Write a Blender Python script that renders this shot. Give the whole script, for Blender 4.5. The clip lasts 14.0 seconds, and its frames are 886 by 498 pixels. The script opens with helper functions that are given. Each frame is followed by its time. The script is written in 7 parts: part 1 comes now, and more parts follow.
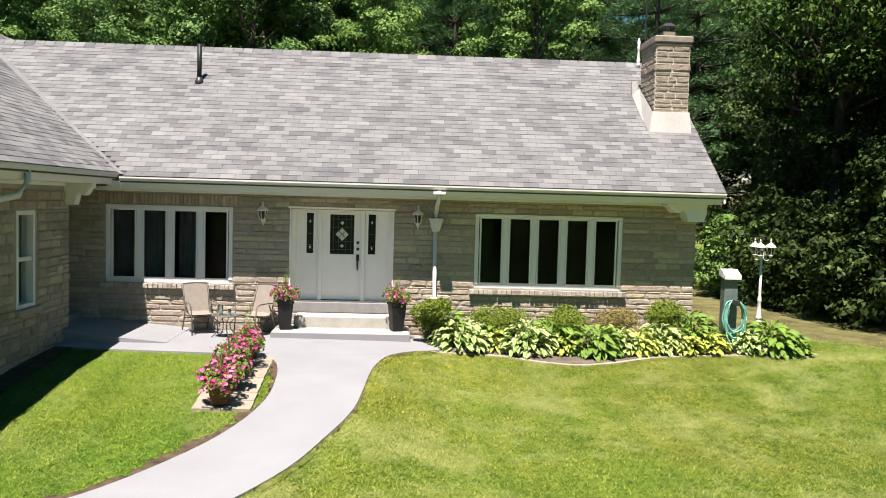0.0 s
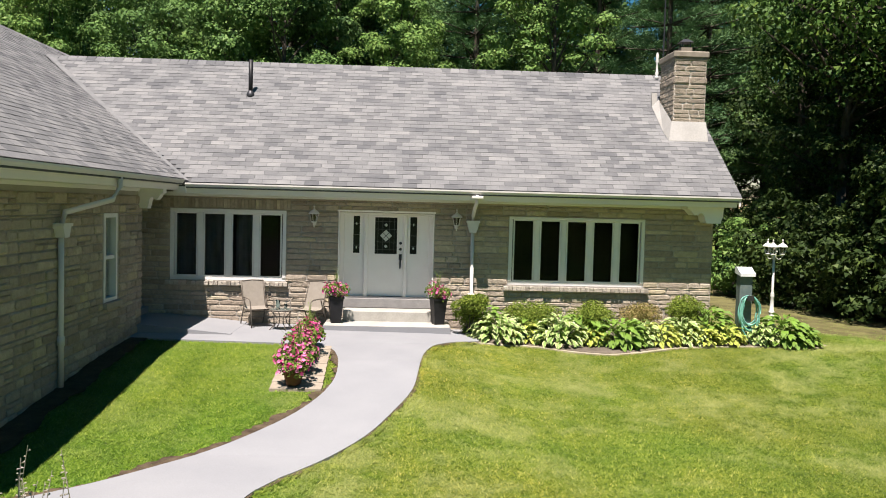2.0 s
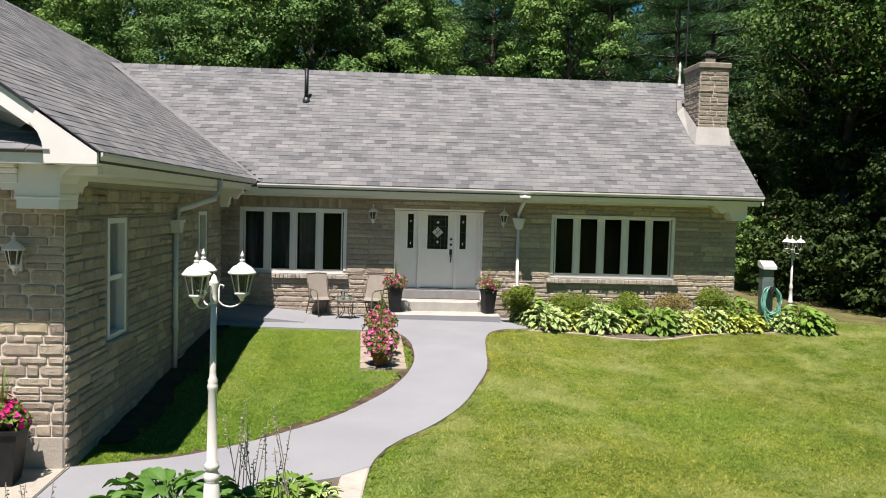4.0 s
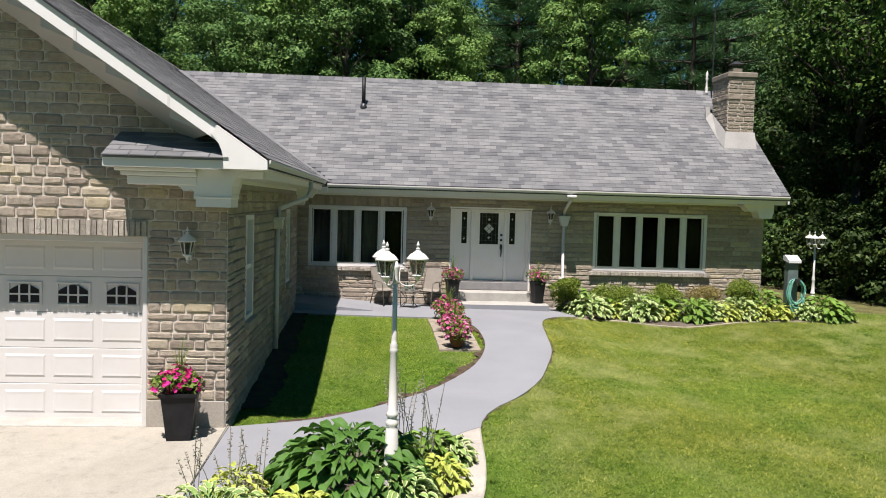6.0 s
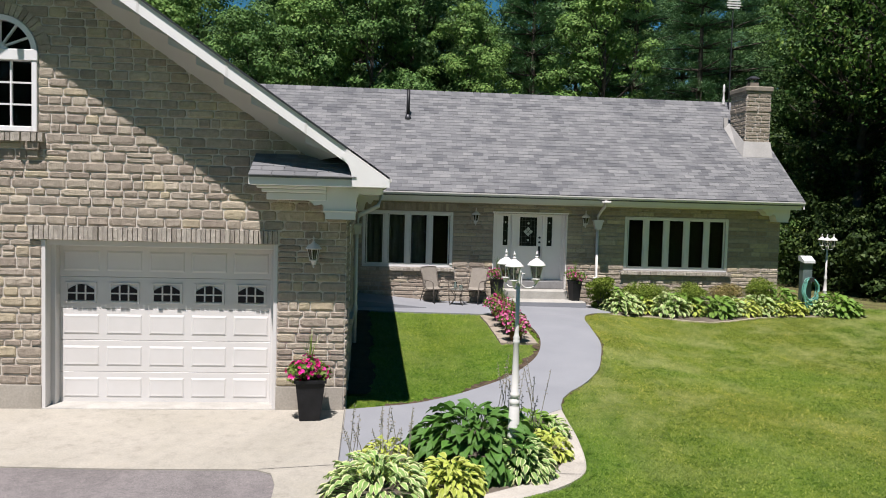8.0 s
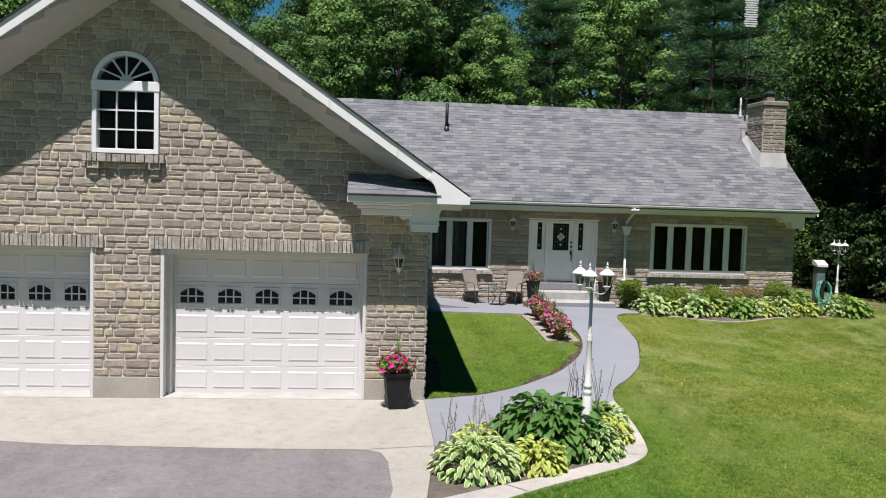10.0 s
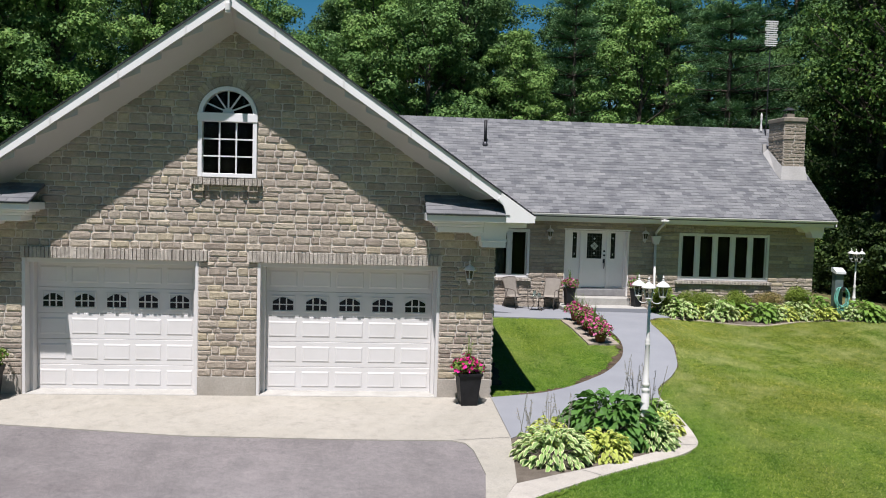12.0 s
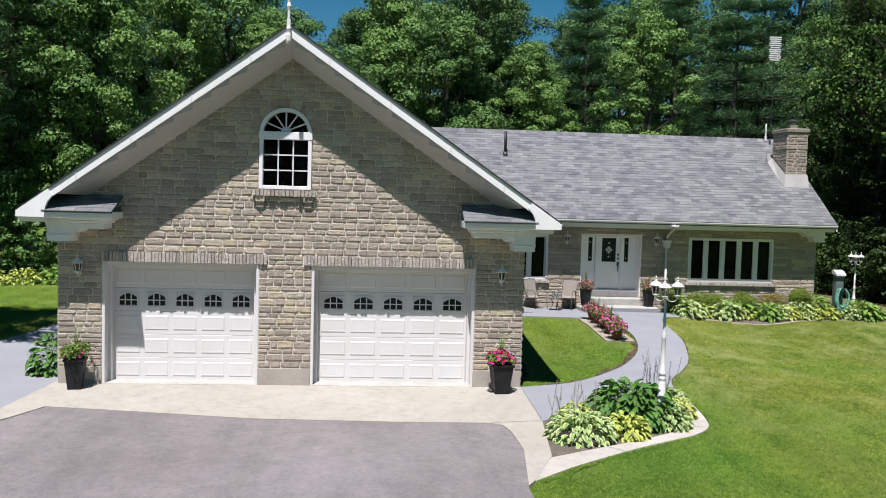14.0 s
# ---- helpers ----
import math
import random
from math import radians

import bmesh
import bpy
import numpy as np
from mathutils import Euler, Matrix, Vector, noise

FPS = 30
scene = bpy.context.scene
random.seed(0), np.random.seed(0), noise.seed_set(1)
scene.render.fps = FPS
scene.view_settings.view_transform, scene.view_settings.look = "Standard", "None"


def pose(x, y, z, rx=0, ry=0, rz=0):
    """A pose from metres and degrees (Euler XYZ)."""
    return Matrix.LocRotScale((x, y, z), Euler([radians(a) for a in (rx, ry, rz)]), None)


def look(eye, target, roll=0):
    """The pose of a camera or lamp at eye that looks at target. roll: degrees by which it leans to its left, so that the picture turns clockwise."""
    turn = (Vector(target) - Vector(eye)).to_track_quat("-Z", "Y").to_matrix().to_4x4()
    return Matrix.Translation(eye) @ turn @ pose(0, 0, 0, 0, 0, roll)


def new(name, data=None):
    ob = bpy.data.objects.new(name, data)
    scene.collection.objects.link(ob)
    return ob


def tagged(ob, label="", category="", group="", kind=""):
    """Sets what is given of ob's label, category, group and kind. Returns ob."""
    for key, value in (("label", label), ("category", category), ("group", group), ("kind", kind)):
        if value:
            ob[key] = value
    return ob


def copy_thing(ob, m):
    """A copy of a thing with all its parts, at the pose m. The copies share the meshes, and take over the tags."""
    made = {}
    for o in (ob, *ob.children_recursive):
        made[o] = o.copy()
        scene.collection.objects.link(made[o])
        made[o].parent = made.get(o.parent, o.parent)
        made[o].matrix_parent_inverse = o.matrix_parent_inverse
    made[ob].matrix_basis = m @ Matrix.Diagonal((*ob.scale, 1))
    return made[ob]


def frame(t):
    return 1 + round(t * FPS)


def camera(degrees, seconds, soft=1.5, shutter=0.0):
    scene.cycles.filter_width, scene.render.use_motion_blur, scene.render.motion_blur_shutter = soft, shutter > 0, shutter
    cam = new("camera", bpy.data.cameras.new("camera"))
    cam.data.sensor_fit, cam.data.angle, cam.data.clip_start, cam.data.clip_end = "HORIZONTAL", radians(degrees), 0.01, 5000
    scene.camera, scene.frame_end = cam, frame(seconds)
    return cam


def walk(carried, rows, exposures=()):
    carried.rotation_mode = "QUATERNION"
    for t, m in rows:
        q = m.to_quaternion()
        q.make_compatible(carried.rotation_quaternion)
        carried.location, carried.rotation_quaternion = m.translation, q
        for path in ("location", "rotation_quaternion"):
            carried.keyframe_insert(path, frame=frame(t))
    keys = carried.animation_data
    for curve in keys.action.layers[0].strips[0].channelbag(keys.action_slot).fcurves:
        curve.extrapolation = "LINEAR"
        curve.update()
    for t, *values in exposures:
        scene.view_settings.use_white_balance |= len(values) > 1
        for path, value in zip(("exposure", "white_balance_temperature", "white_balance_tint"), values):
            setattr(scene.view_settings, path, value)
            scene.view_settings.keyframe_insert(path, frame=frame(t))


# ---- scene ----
cam = camera(56.8, 14.0, soft=1.0)
PATH = [
    (0, (1.249, -17.577, 2.867), (1.354, -15.583, 2.751), 1.6),
    (0.5, (1.107, -17.878, 2.797), (1.213, -15.884, 2.683), 1.6),
    (1, (0.930, -18.248, 2.779), (1.039, -16.254, 2.670), 1.6),
    (1.5, (0.758, -18.633, 2.789), (0.855, -16.638, 2.685), 1.6),
    (2, (0.449, -19.024, 2.805), (0.541, -17.029, 2.702), 1.5),
    (2.5, (0.135, -19.379, 2.801), (0.228, -17.384, 2.697), 1.5),
    (3, (-0.302, -19.779, 2.795), (-0.197, -17.784, 2.693), 1.5),
    (5.5, (-2.54, -21.798, 2.753), (-2.391, -19.807, 2.638), 1.6),
    (6, (-2.911, -22.248, 2.751), (-2.766, -20.256, 2.64), 1.6),
    (6.5, (-3.288, -22.695, 2.787), (-3.134, -20.704, 2.672), 1.6),
    (7, (-3.8, -23.125, 2.842), (-3.628, -21.136, 2.729), 1.5),
    (7.5, (-4.306, -23.501, 2.917), (-4.127, -21.512, 2.8), 1.6),
    (8, (-4.74, -23.895, 2.959), (-4.56, -21.906, 2.84), 1.6),
    (10.5, (-6.597, -25.909, 3.336), (-6.406, -23.922, 3.209), 1.8),
    (11, (-6.946, -26.308, 3.422), (-6.753, -24.321, 3.296), 1.8),
    (11.5, (-7.267, -26.696, 3.493), (-7.072, -24.709, 3.366), 1.8),
    (12, (-7.644, -27.095, 3.554), (-7.466, -25.107, 3.431), 1.7),
    (12.5, (-7.972, -27.487, 3.635), (-7.804, -25.498, 3.511), 1.6),
    (13, (-8.179, -27.934, 3.659), (-8.012, -25.944, 3.535), 1.6),
    (13.5, (-8.325, -28.386, 3.662), (-8.159, -26.396, 3.542), 1.6),
    (14, (-8.472, -28.866, 3.666), (-8.307, -26.876, 3.551), 1.6),
]
# exposure drifts as the camera turns towards the brighter drive
EXPO = [(0, 1.46, 6850, 17.0), (3, 1.18, 6750, 17.0), (6.5, 0.90, 6450, 17.0), (8, 0.79, 6300, 17.0), (11, 0.76, 6100, 17.0), (12.5, 0.79, 6080, 17.0), (14, 0.88, 6050, 17.0)]
walk(cam, [(t, look(eye, target, roll)) for t, eye, target, roll in PATH], EXPO)

# ---- world and sun ----
SUN_WAY = Vector((0.43, 1.44, -3.6))
wd = bpy.data.worlds.new("World")
scene.world = wd
wd.use_nodes = True
wt = wd.node_tree
wt.nodes.clear()
sky = wt.nodes.new("ShaderNodeTexSky")
sky.sky_type = 'NISHITA'
sky.sun_disc = False
sky.sun_elevation = radians(67)
sky.sun_rotation = radians(198.4)
sky.air_density = 1.0
sky.dust_density = 0.0
sky.ozone_density = 1.0
bg = wt.nodes.new("ShaderNodeBackground")
bg.inputs["Strength"].default_value = 0.034
wout = wt.nodes.new("ShaderNodeOutputWorld")
deep = wt.nodes.new("ShaderNodeHueSaturation")
deep.inputs["Hue"].default_value = 0.478
deep.inputs["Saturation"].default_value = 1.5
wt.links.new(sky.outputs[0], deep.inputs["Color"])
# a few fair-weather clouds
sky_dir = wt.nodes.new("ShaderNodeTexCoord")
cloud = wt.nodes.new("ShaderNodeTexNoise")
cloud.inputs["Scale"].default_value = 2.6
cloud.inputs["Detail"].default_value = 7.0
cloud.inputs["Roughness"].default_value = 0.6
cover = wt.nodes.new("ShaderNodeValToRGB")
cover.color_ramp.elements[0].position = 0.63
cover.color_ramp.elements[0].color = (0, 0, 0, 1)
cover.color_ramp.elements[1].position = 0.80
cover.color_ramp.elements[1].color = (0.75, 0.75, 0.75, 1)
cloudy = wt.nodes.new("ShaderNodeMix")
cloudy.data_type = 'RGBA'
cloudy.inputs[7].default_value = (13.0, 13.4, 14.0, 1)
wt.links.new(sky_dir.outputs["Generated"], cloud.inputs["Vector"])
wt.links.new(cloud.outputs[0], cover.inputs[0])
wt.links.new(cover.outputs[0], cloudy.inputs[0])
wt.links.new(deep.outputs[0], cloudy.inputs[6])
wt.links.new(cloudy.outputs[2], bg.inputs[0])
wt.links.new(bg.outputs[0], wout.inputs[0])
sun = new("sun", bpy.data.lights.new("sun", 'SUN'))
sun.data.energy = 5.0
sun.data.angle = radians(0.55)
sun.data.color = (1.0, 0.96, 0.89)
sun.rotation_mode = 'QUATERNION'
sun.rotation_quaternion = SUN_WAY.to_track_quat('-Z', 'Y')
sun.location = (0, -10, 30)


# ---- materials ----
def mat(name, base, rough=0.7, metal=0.0, spec=0.5):
    m = bpy.data.materials.new(name)
    m.use_nodes = True
    b = m.node_tree.nodes["Principled BSDF"]
    b.inputs["Base Color"].default_value = (*base, 1)
    b.inputs["Roughness"].default_value = rough
    b.inputs["Metallic"].default_value = metal
    b.inputs["Specular IOR Level"].default_value = spec
    return m, m.node_tree, b


def node(nt, kind, **vals):
    n = nt.nodes.new(kind)
    for k, v in vals.items():
        n.inputs[k].default_value = v
    return n


def ramp(nt, fac, stops):
    r = nt.nodes.new("ShaderNodeValToRGB")
    el = r.color_ramp.elements
    while len(el) < len(stops):
        el.new(0.5)
    for e, (p, c) in zip(el, stops):
        e.position = p
        e.color = (*c, 1)
    nt.links.new(fac, r.inputs[0])
    return r.outputs[0]


def coords(nt, kind="Object"):
    return nt.nodes.new("ShaderNodeTexCoord").outputs[kind]


def wpos(nt):
    return nt.nodes.new("ShaderNodeNewGeometry").outputs["Position"]


def noise_tex(nt, vec, scale, detail=4.0, rough=0.55):
    n = node(nt, "ShaderNodeTexNoise", Scale=scale, Detail=detail, Roughness=rough)
    nt.links.new(vec, n.inputs["Vector"])
    return n.outputs[0]


def mixc(nt, fac, a, b, kind='MIX'):
    m = nt.nodes.new("ShaderNodeMix")
    m.data_type = 'RGBA'
    m.blend_type = kind
    for key, v in ((0, fac), (6, a), (7, b)):
        if isinstance(v, (int, float)):
            m.inputs[key].default_value = v
        elif isinstance(v, tuple):
            m.inputs[key].default_value = (*v, 1)
        else:
            nt.links.new(v, m.inputs[key])
    return m.outputs[2]


def math_n(nt, op, a, b=0.0):
    m = nt.nodes.new("ShaderNodeMath")
    m.operation = op
    for i, v in enumerate((a, b)):
        if isinstance(v, (int, float)):
            m.inputs[i].default_value = v
        else:
            nt.links.new(v, m.inputs[i])
    return m.outputs[0]


def bump(nt, b, height, strength=0.3, dist=0.02):
    n = node(nt, "ShaderNodeBump", Strength=strength, Distance=dist)
    nt.links.new(height, n.inputs["Height"])
    nt.links.new(n.outputs[0], b.inputs["Normal"])


def piece_random(nt):
    """One random number for each piece, whether it is an object of its own or an island of a joined mesh."""
    a = nt.nodes.new("ShaderNodeObjectInfo").outputs["Random"]
    c = nt.nodes.new("ShaderNodeNewGeometry").outputs["Random Per Island"]
    return math_n(nt, 'FRACT', math_n(nt, 'ADD', a, c))


def mottled(name, c0, c1, rough=0.8, scale=3.0, fine=60.0, bump_s=0.2, dist=0.01, spec=0.4, metal=0.0, world=True):
    """A surface with broad stains and fine grain."""
    m, nt, b = mat(name, c0, rough, metal, spec)
    p = wpos(nt) if world else coords(nt)
    big = noise_tex(nt, p, scale, 5)
    small = noise_tex(nt, p, fine, 3)
    col = ramp(nt, big, [(0.3, c0), (0.7, c1)])
    lo = tuple(0.78 for _ in c0)
    col2 = mixc(nt, 0.55, col, ramp(nt, small, [(0.3, lo), (0.7, (1.15, 1.15, 1.15))]), 'MULTIPLY')
    nt.links.new(col2, b.inputs["Base Color"])
    bump(nt, b, small, bump_s, dist)
    return m


def stone_mat(name, stops):
    m, nt, b = mat(name, (0.3, 0.27, 0.23), 0.9, 0, 0.25)
    p = wpos(nt)
    r = piece_random(nt)
    col = ramp(nt, r, stops)
    blot = noise_tex(nt, p, 11.0, 7, 0.72)
    grain = noise_tex(nt, p, 75.0, 4, 0.7)
    col = mixc(nt, 0.75, col, ramp(nt, blot, [(0.3, (0.68, 0.67, 0.66)), (0.7, (1.2, 1.19, 1.16))]), 'MULTIPLY')
    col = mixc(nt, 0.6, col, ramp(nt, grain, [(0.3, (0.7, 0.7, 0.7)), (0.75, (1.2, 1.2, 1.2))]), 'MULTIPLY')
    nt.links.new(col, b.inputs["Base Color"])
    h = math_n(nt, 'ADD', math_n(nt, 'MULTIPLY', blot, 1.5), math_n(nt, 'MULTIPLY', grain, 0.5))
    bump(nt, b, h, 0.8, 0.03)
    return m


STONE = stone_mat("stone", [(0.0, (0.295, 0.246, 0.200)), (0.18, (0.342, 0.288, 0.235)), (0.4, (0.400, 0.343, 0.276)), (0.6, (0.365, 0.312, 0.258)), (0.8, (0.474, 0.410, 0.325)), (0.92, (0.452, 0.384, 0.268)), (1.0, (0.319, 0.269, 0.225))])
SOLDIER = stone_mat("soldier_brick", [(0.0, (0.389, 0.348, 0.300)), (0.5, (0.468, 0.424, 0.368)), (0.85, (0.374, 0.334, 0.289)), (1.0, (0.282, 0.249, 0.214))])
CHIMNEY = stone_mat("chimney_stone", [(0.0, (0.278, 0.237, 0.188)), (0.5, (0.341, 0.289, 0.233)), (1.0, (0.240, 0.203, 0.166))])
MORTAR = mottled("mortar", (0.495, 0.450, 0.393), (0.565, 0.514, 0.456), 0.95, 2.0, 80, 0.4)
# darker copy of the mortar: shade put into the colour of the shaded walls
SHADE_MORTAR = mottled("shade_mortar", (0.270, 0.250, 0.222), (0.335, 0.312, 0.280), 0.95, 2.0, 80, 0.4)


def worn_concrete(name, c0, c1):
    """Broomed concrete with broad water stains, small blots and grit."""
    m, nt, b = mat(name, c0, 0.92, 0, 0.3)
    p = wpos(nt)
    big = noise_tex(nt, p, 0.55, 7, 0.7)
    mid = noise_tex(nt, p, 4.5, 6, 0.72)
    grit = noise_tex(nt, p, 45, 4, 0.7)
    col = ramp(nt, big, [(0.32, c0), (0.66, c1)])
    col = mixc(nt, 0.9, col, ramp(nt, mid, [(0.30, (0.80, 0.79, 0.78)), (0.46, (1.0, 1.0, 1.0)), (0.70, (1.10, 1.09, 1.07))]), 'MULTIPLY')
    col = mixc(nt, 0.8, col, ramp(nt, grit, [(0.3, (0.80, 0.80, 0.80)), (0.7, (1.17, 1.17, 1.16))]), 'MULTIPLY')
    blot = noise_tex(nt, p, 1.9, 3, 0.5)
    col = mixc(nt, ramp(nt, blot, [(0.70, (0, 0, 0)), (0.78, (0.4, 0.4, 0.4))]), col, (0.11, 0.10, 0.085))
    nt.links.new(col, b.inputs["Base Color"])
    bump(nt, b, grit, 0.5, 0.008)
    return m


CONCRETE = worn_concrete("concrete", (0.264, 0.246, 0.206), (0.317, 0.294, 0.252))
FOUND = mottled("foundation", (0.265, 0.239, 0.199), (0.353, 0.320, 0.273), 0.9, 1.5, 30, 0.3)
STEPC = mottled("step_concrete", (0.279, 0.268, 0.240), (0.368, 0.352, 0.319), 0.85, 3.0, 50, 0.2)


def paint(name, c, rough=0.45):
    """Even paint with faint dirt and a slightly uneven gloss."""
    m, nt, b = mat(name, c, rough, 0, 0.4)
    q = wpos(nt)
    dirt = noise_tex(nt, q, 1.4, 6, 0.7)
    col = mixc(nt, 1.0, c, ramp(nt, dirt, [(0.25, (0.93, 0.925, 0.91)), (0.6, (1.0, 1.0, 1.0))]), 'MULTIPLY')
    nt.links.new(col, b.inputs["Base Color"])
    nt.links.new(ramp(nt, dirt, [(0.3, (rough - .06,) * 3), (0.7, (rough + .1,) * 3)]), b.inputs["Roughness"])
    bump(nt, b, noise_tex(nt, q, 35, 3), 0.04, 0.002)
    return m


WHITE = paint("white_paint", (0.580, 0.560, 0.540), 0.5)
DOORWHITE = paint("door_paint", (0.800, 0.765, 0.735), 0.4)
TRIM = paint("white_trim", (0.670, 0.655, 0.640), 0.5)
# trim white darkened: the shade of the down-facing gable soffit is in the colour
SOFFIT = paint("soffit_shaded_white", (0.440, 0.415, 0.410), 0.5)
VINYL = paint("window_vinyl", (0.66, 0.65, 0.65), 0.5)
DARKMETAL = mottled("dark_metal", (0.035, 0.036, 0.04), (0.06, 0.06, 0.065), 0.45, 6, 60, 0.1, 0.002, 0.5, 0.6)
BLACKPOT = mottled("black_planter", (0.008, 0.008, 0.009), (0.016, 0.016, 0.018), 0.5, 5, 60, 0.15, 0.003, 0.25)
SOIL = mottled("soil", (0.040, 0.026, 0.016), (0.078, 0.054, 0.035), 0.97, 4, 45, 0.8, 0.03, 0.1)
TERRA = mottled("terracotta", (0.110, 0.047, 0.025), (0.165, 0.072, 0.039), 0.85, 6, 60, 0.2)
CAPSTONE = mottled("cap_concrete", (0.162, 0.138, 0.108), (0.250, 0.216, 0.173), 0.9, 4.0, 40, 0.4, 0.006)
KERB = worn_concrete("kerb_concrete", (0.285, 0.262, 0.228), (0.385, 0.355, 0.312))
PAVER = mottled("paver", (0.216, 0.180, 0.138), (0.288, 0.246, 0.198), 0.9, 5, 60, 0.3)
EDGESOIL = mottled("edge_soil", (0.048, 0.035, 0.024), (0.120, 0.088, 0.060), 0.97, 6, 60, 0.9, 0.03, 0.1)
BEDSOIL = mottled("bed_soil", (0.086, 0.072, 0.056), (0.150, 0.126, 0.101), 0.97, 4, 45, 0.8, 0.03, 0.1)
EDGING = mottled("edging", (0.22, 0.19, 0.135), (0.32, 0.28, 0.21), 0.9, 4, 40, 0.3)
TINFLASH = mottled("flashing", (0.263, 0.253, 0.236), (0.316, 0.303, 0.286), 0.5, 2, 30, 0.05)


def painted_walk():
    m, nt, b = mat("painted_concrete", (0.5, 0.52, 0.56), 0.75, 0, 0.3)
    p = wpos(nt)
    big = noise_tex(nt, p, 0.8, 5)
    fine = noise_tex(nt, p, 55, 4)
    col = ramp(nt, big, [(0.3, (0.190, 0.195, 0.209)), (0.7, (0.220, 0.225, 0.237))])
    col = mixc(nt, 0.5, col, ramp(nt, fine, [(0.3, (0.88, 0.88, 0.88)), (0.7, (1.08, 1.08, 1.08))]), 'MULTIPLY')
    nt.links.new(col, b.inputs["Base Color"])
    bump(nt, b, fine, 0.2, 0.004)
    return m


WALKC = painted_walk()


def asphalt_mat():
    m, nt, b = mat("asphalt", (0.15, 0.15, 0.15), 0.95, 0, 0.25)
    p = wpos(nt)
    big = noise_tex(nt, p, 0.35, 6, 0.6)
    mid = noise_tex(nt, p, 2.6, 5, 0.65)
    fine = noise_tex(nt, p, 60, 4, 0.75)
    col = ramp(nt, big, [(0.3, (0.146, 0.131, 0.128)), (0.7, (0.186, 0.170, 0.166))])
    col = mixc(nt, 0.5, col, ramp(nt, mid, [(0.3, (0.80, 0.80, 0.81)), (0.55, (1.02, 1.02, 1.02)), (0.75, (1.25, 1.23, 1.22))]), 'MULTIPLY')
    col = mixc(nt, 0.9, col, ramp(nt, fine, [(0.3, (0.55, 0.55, 0.56)), (0.7, (1.42, 1.42, 1.40))]), 'MULTIPLY')
    grit = noise_tex(nt, p, 15, 5, 0.75)
    col = mixc(nt, 0.9, col, ramp(nt, grit, [(0.32, (0.78, 0.78, 0.79)), (0.5, (1.0, 1.0, 1.0)), (0.68, (1.22, 1.21, 1.20))]), 'MULTIPLY')
    track = nt.nodes.new("ShaderNodeMapping")
    track.inputs["Rotation"].default_value = (0, 0, 0.25)
    track.inputs["Scale"].default_value = (1.6, 0.22, 1.0)
    nt.links.new(p, track.inputs["Vector"])
    worn = noise_tex(nt, track.outputs[0], 1.0, 6, 0.65)
    col = mixc(nt, 0.9, col, ramp(nt, worn, [(0.36, (0.90, 0.90, 0.90)), (0.5, (1.0, 1.0, 1.0)), (0.66, (1.10, 1.09, 1.09))]), 'MULTIPLY')
    scuff = noise_tex(nt, p, 1.3, 7, 0.75)
    col = mixc(nt, ramp(nt, scuff, [(0.62, (0, 0, 0)), (0.70, (0.30, 0.30, 0.30))]), col, (0.24, 0.23, 0.228))
    spot = noise_tex(nt, p, 0.9, 2, 0.4)
    col = mixc(nt, ramp(nt, spot, [(0.70, (0, 0, 0)), (0.76, (0.6, 0.6, 0.6))]), col, (0.045, 0.043, 0.042))
    nt.links.new(col, b.inputs["Base Color"])
    bump(nt, b, fine, 0.9, 0.012)
    return m


ASPHALT = asphalt_mat()


def shingle_mat():
    m, nt, b = mat("shingle", (0.3, 0.29, 0.3), 0.95, 0, 0.2)
    p = wpos(nt)
    r = piece_random(nt)
    col = ramp(nt, r, [(0.0, (0.094, 0.096, 0.101)), (0.2, (0.119, 0.120, 0.124)), (0.5, (0.141, 0.142, 0.145)), (0.8, (0.156, 0.156, 0.159)), (1.0, (0.175, 0.175, 0.176))])
    wide = nt.nodes.new("ShaderNodeMapping")
    wide.inputs["Scale"].default_value = (0.8, 0.8, 2.6)
    nt.links.new(p, wide.inputs["Vector"])
    patch = noise_tex(nt, wide.outputs[0], 1.5, 5, 0.62)
    fine = noise_tex(nt, p, 130, 3, 0.7)
    col = mixc(nt, 0.7, col, ramp(nt, patch, [(0.34, (0.72, 0.73, 0.755)), (0.5, (0.98, 0.98, 0.98)), (0.66, (1.17, 1.16, 1.14))]), 'MULTIPLY')
    col = mixc(nt, 0.5, col, ramp(nt, fine, [(0.3, (0.7, 0.7, 0.7)), (0.7, (1.25, 1.25, 1.25))]), 'MULTIPLY')
    nt.links.new(col, b.inputs["Base Color"])
    bump(nt, b, fine, 0.5, 0.004)
    return m


SHINGLE = shingle_mat()
FELT = mottled("roofing_felt", (0.056, 0.056, 0.059), (0.096, 0.096, 0.099), 0.95, 3, 60, 0.3, 0.004, 0.15)


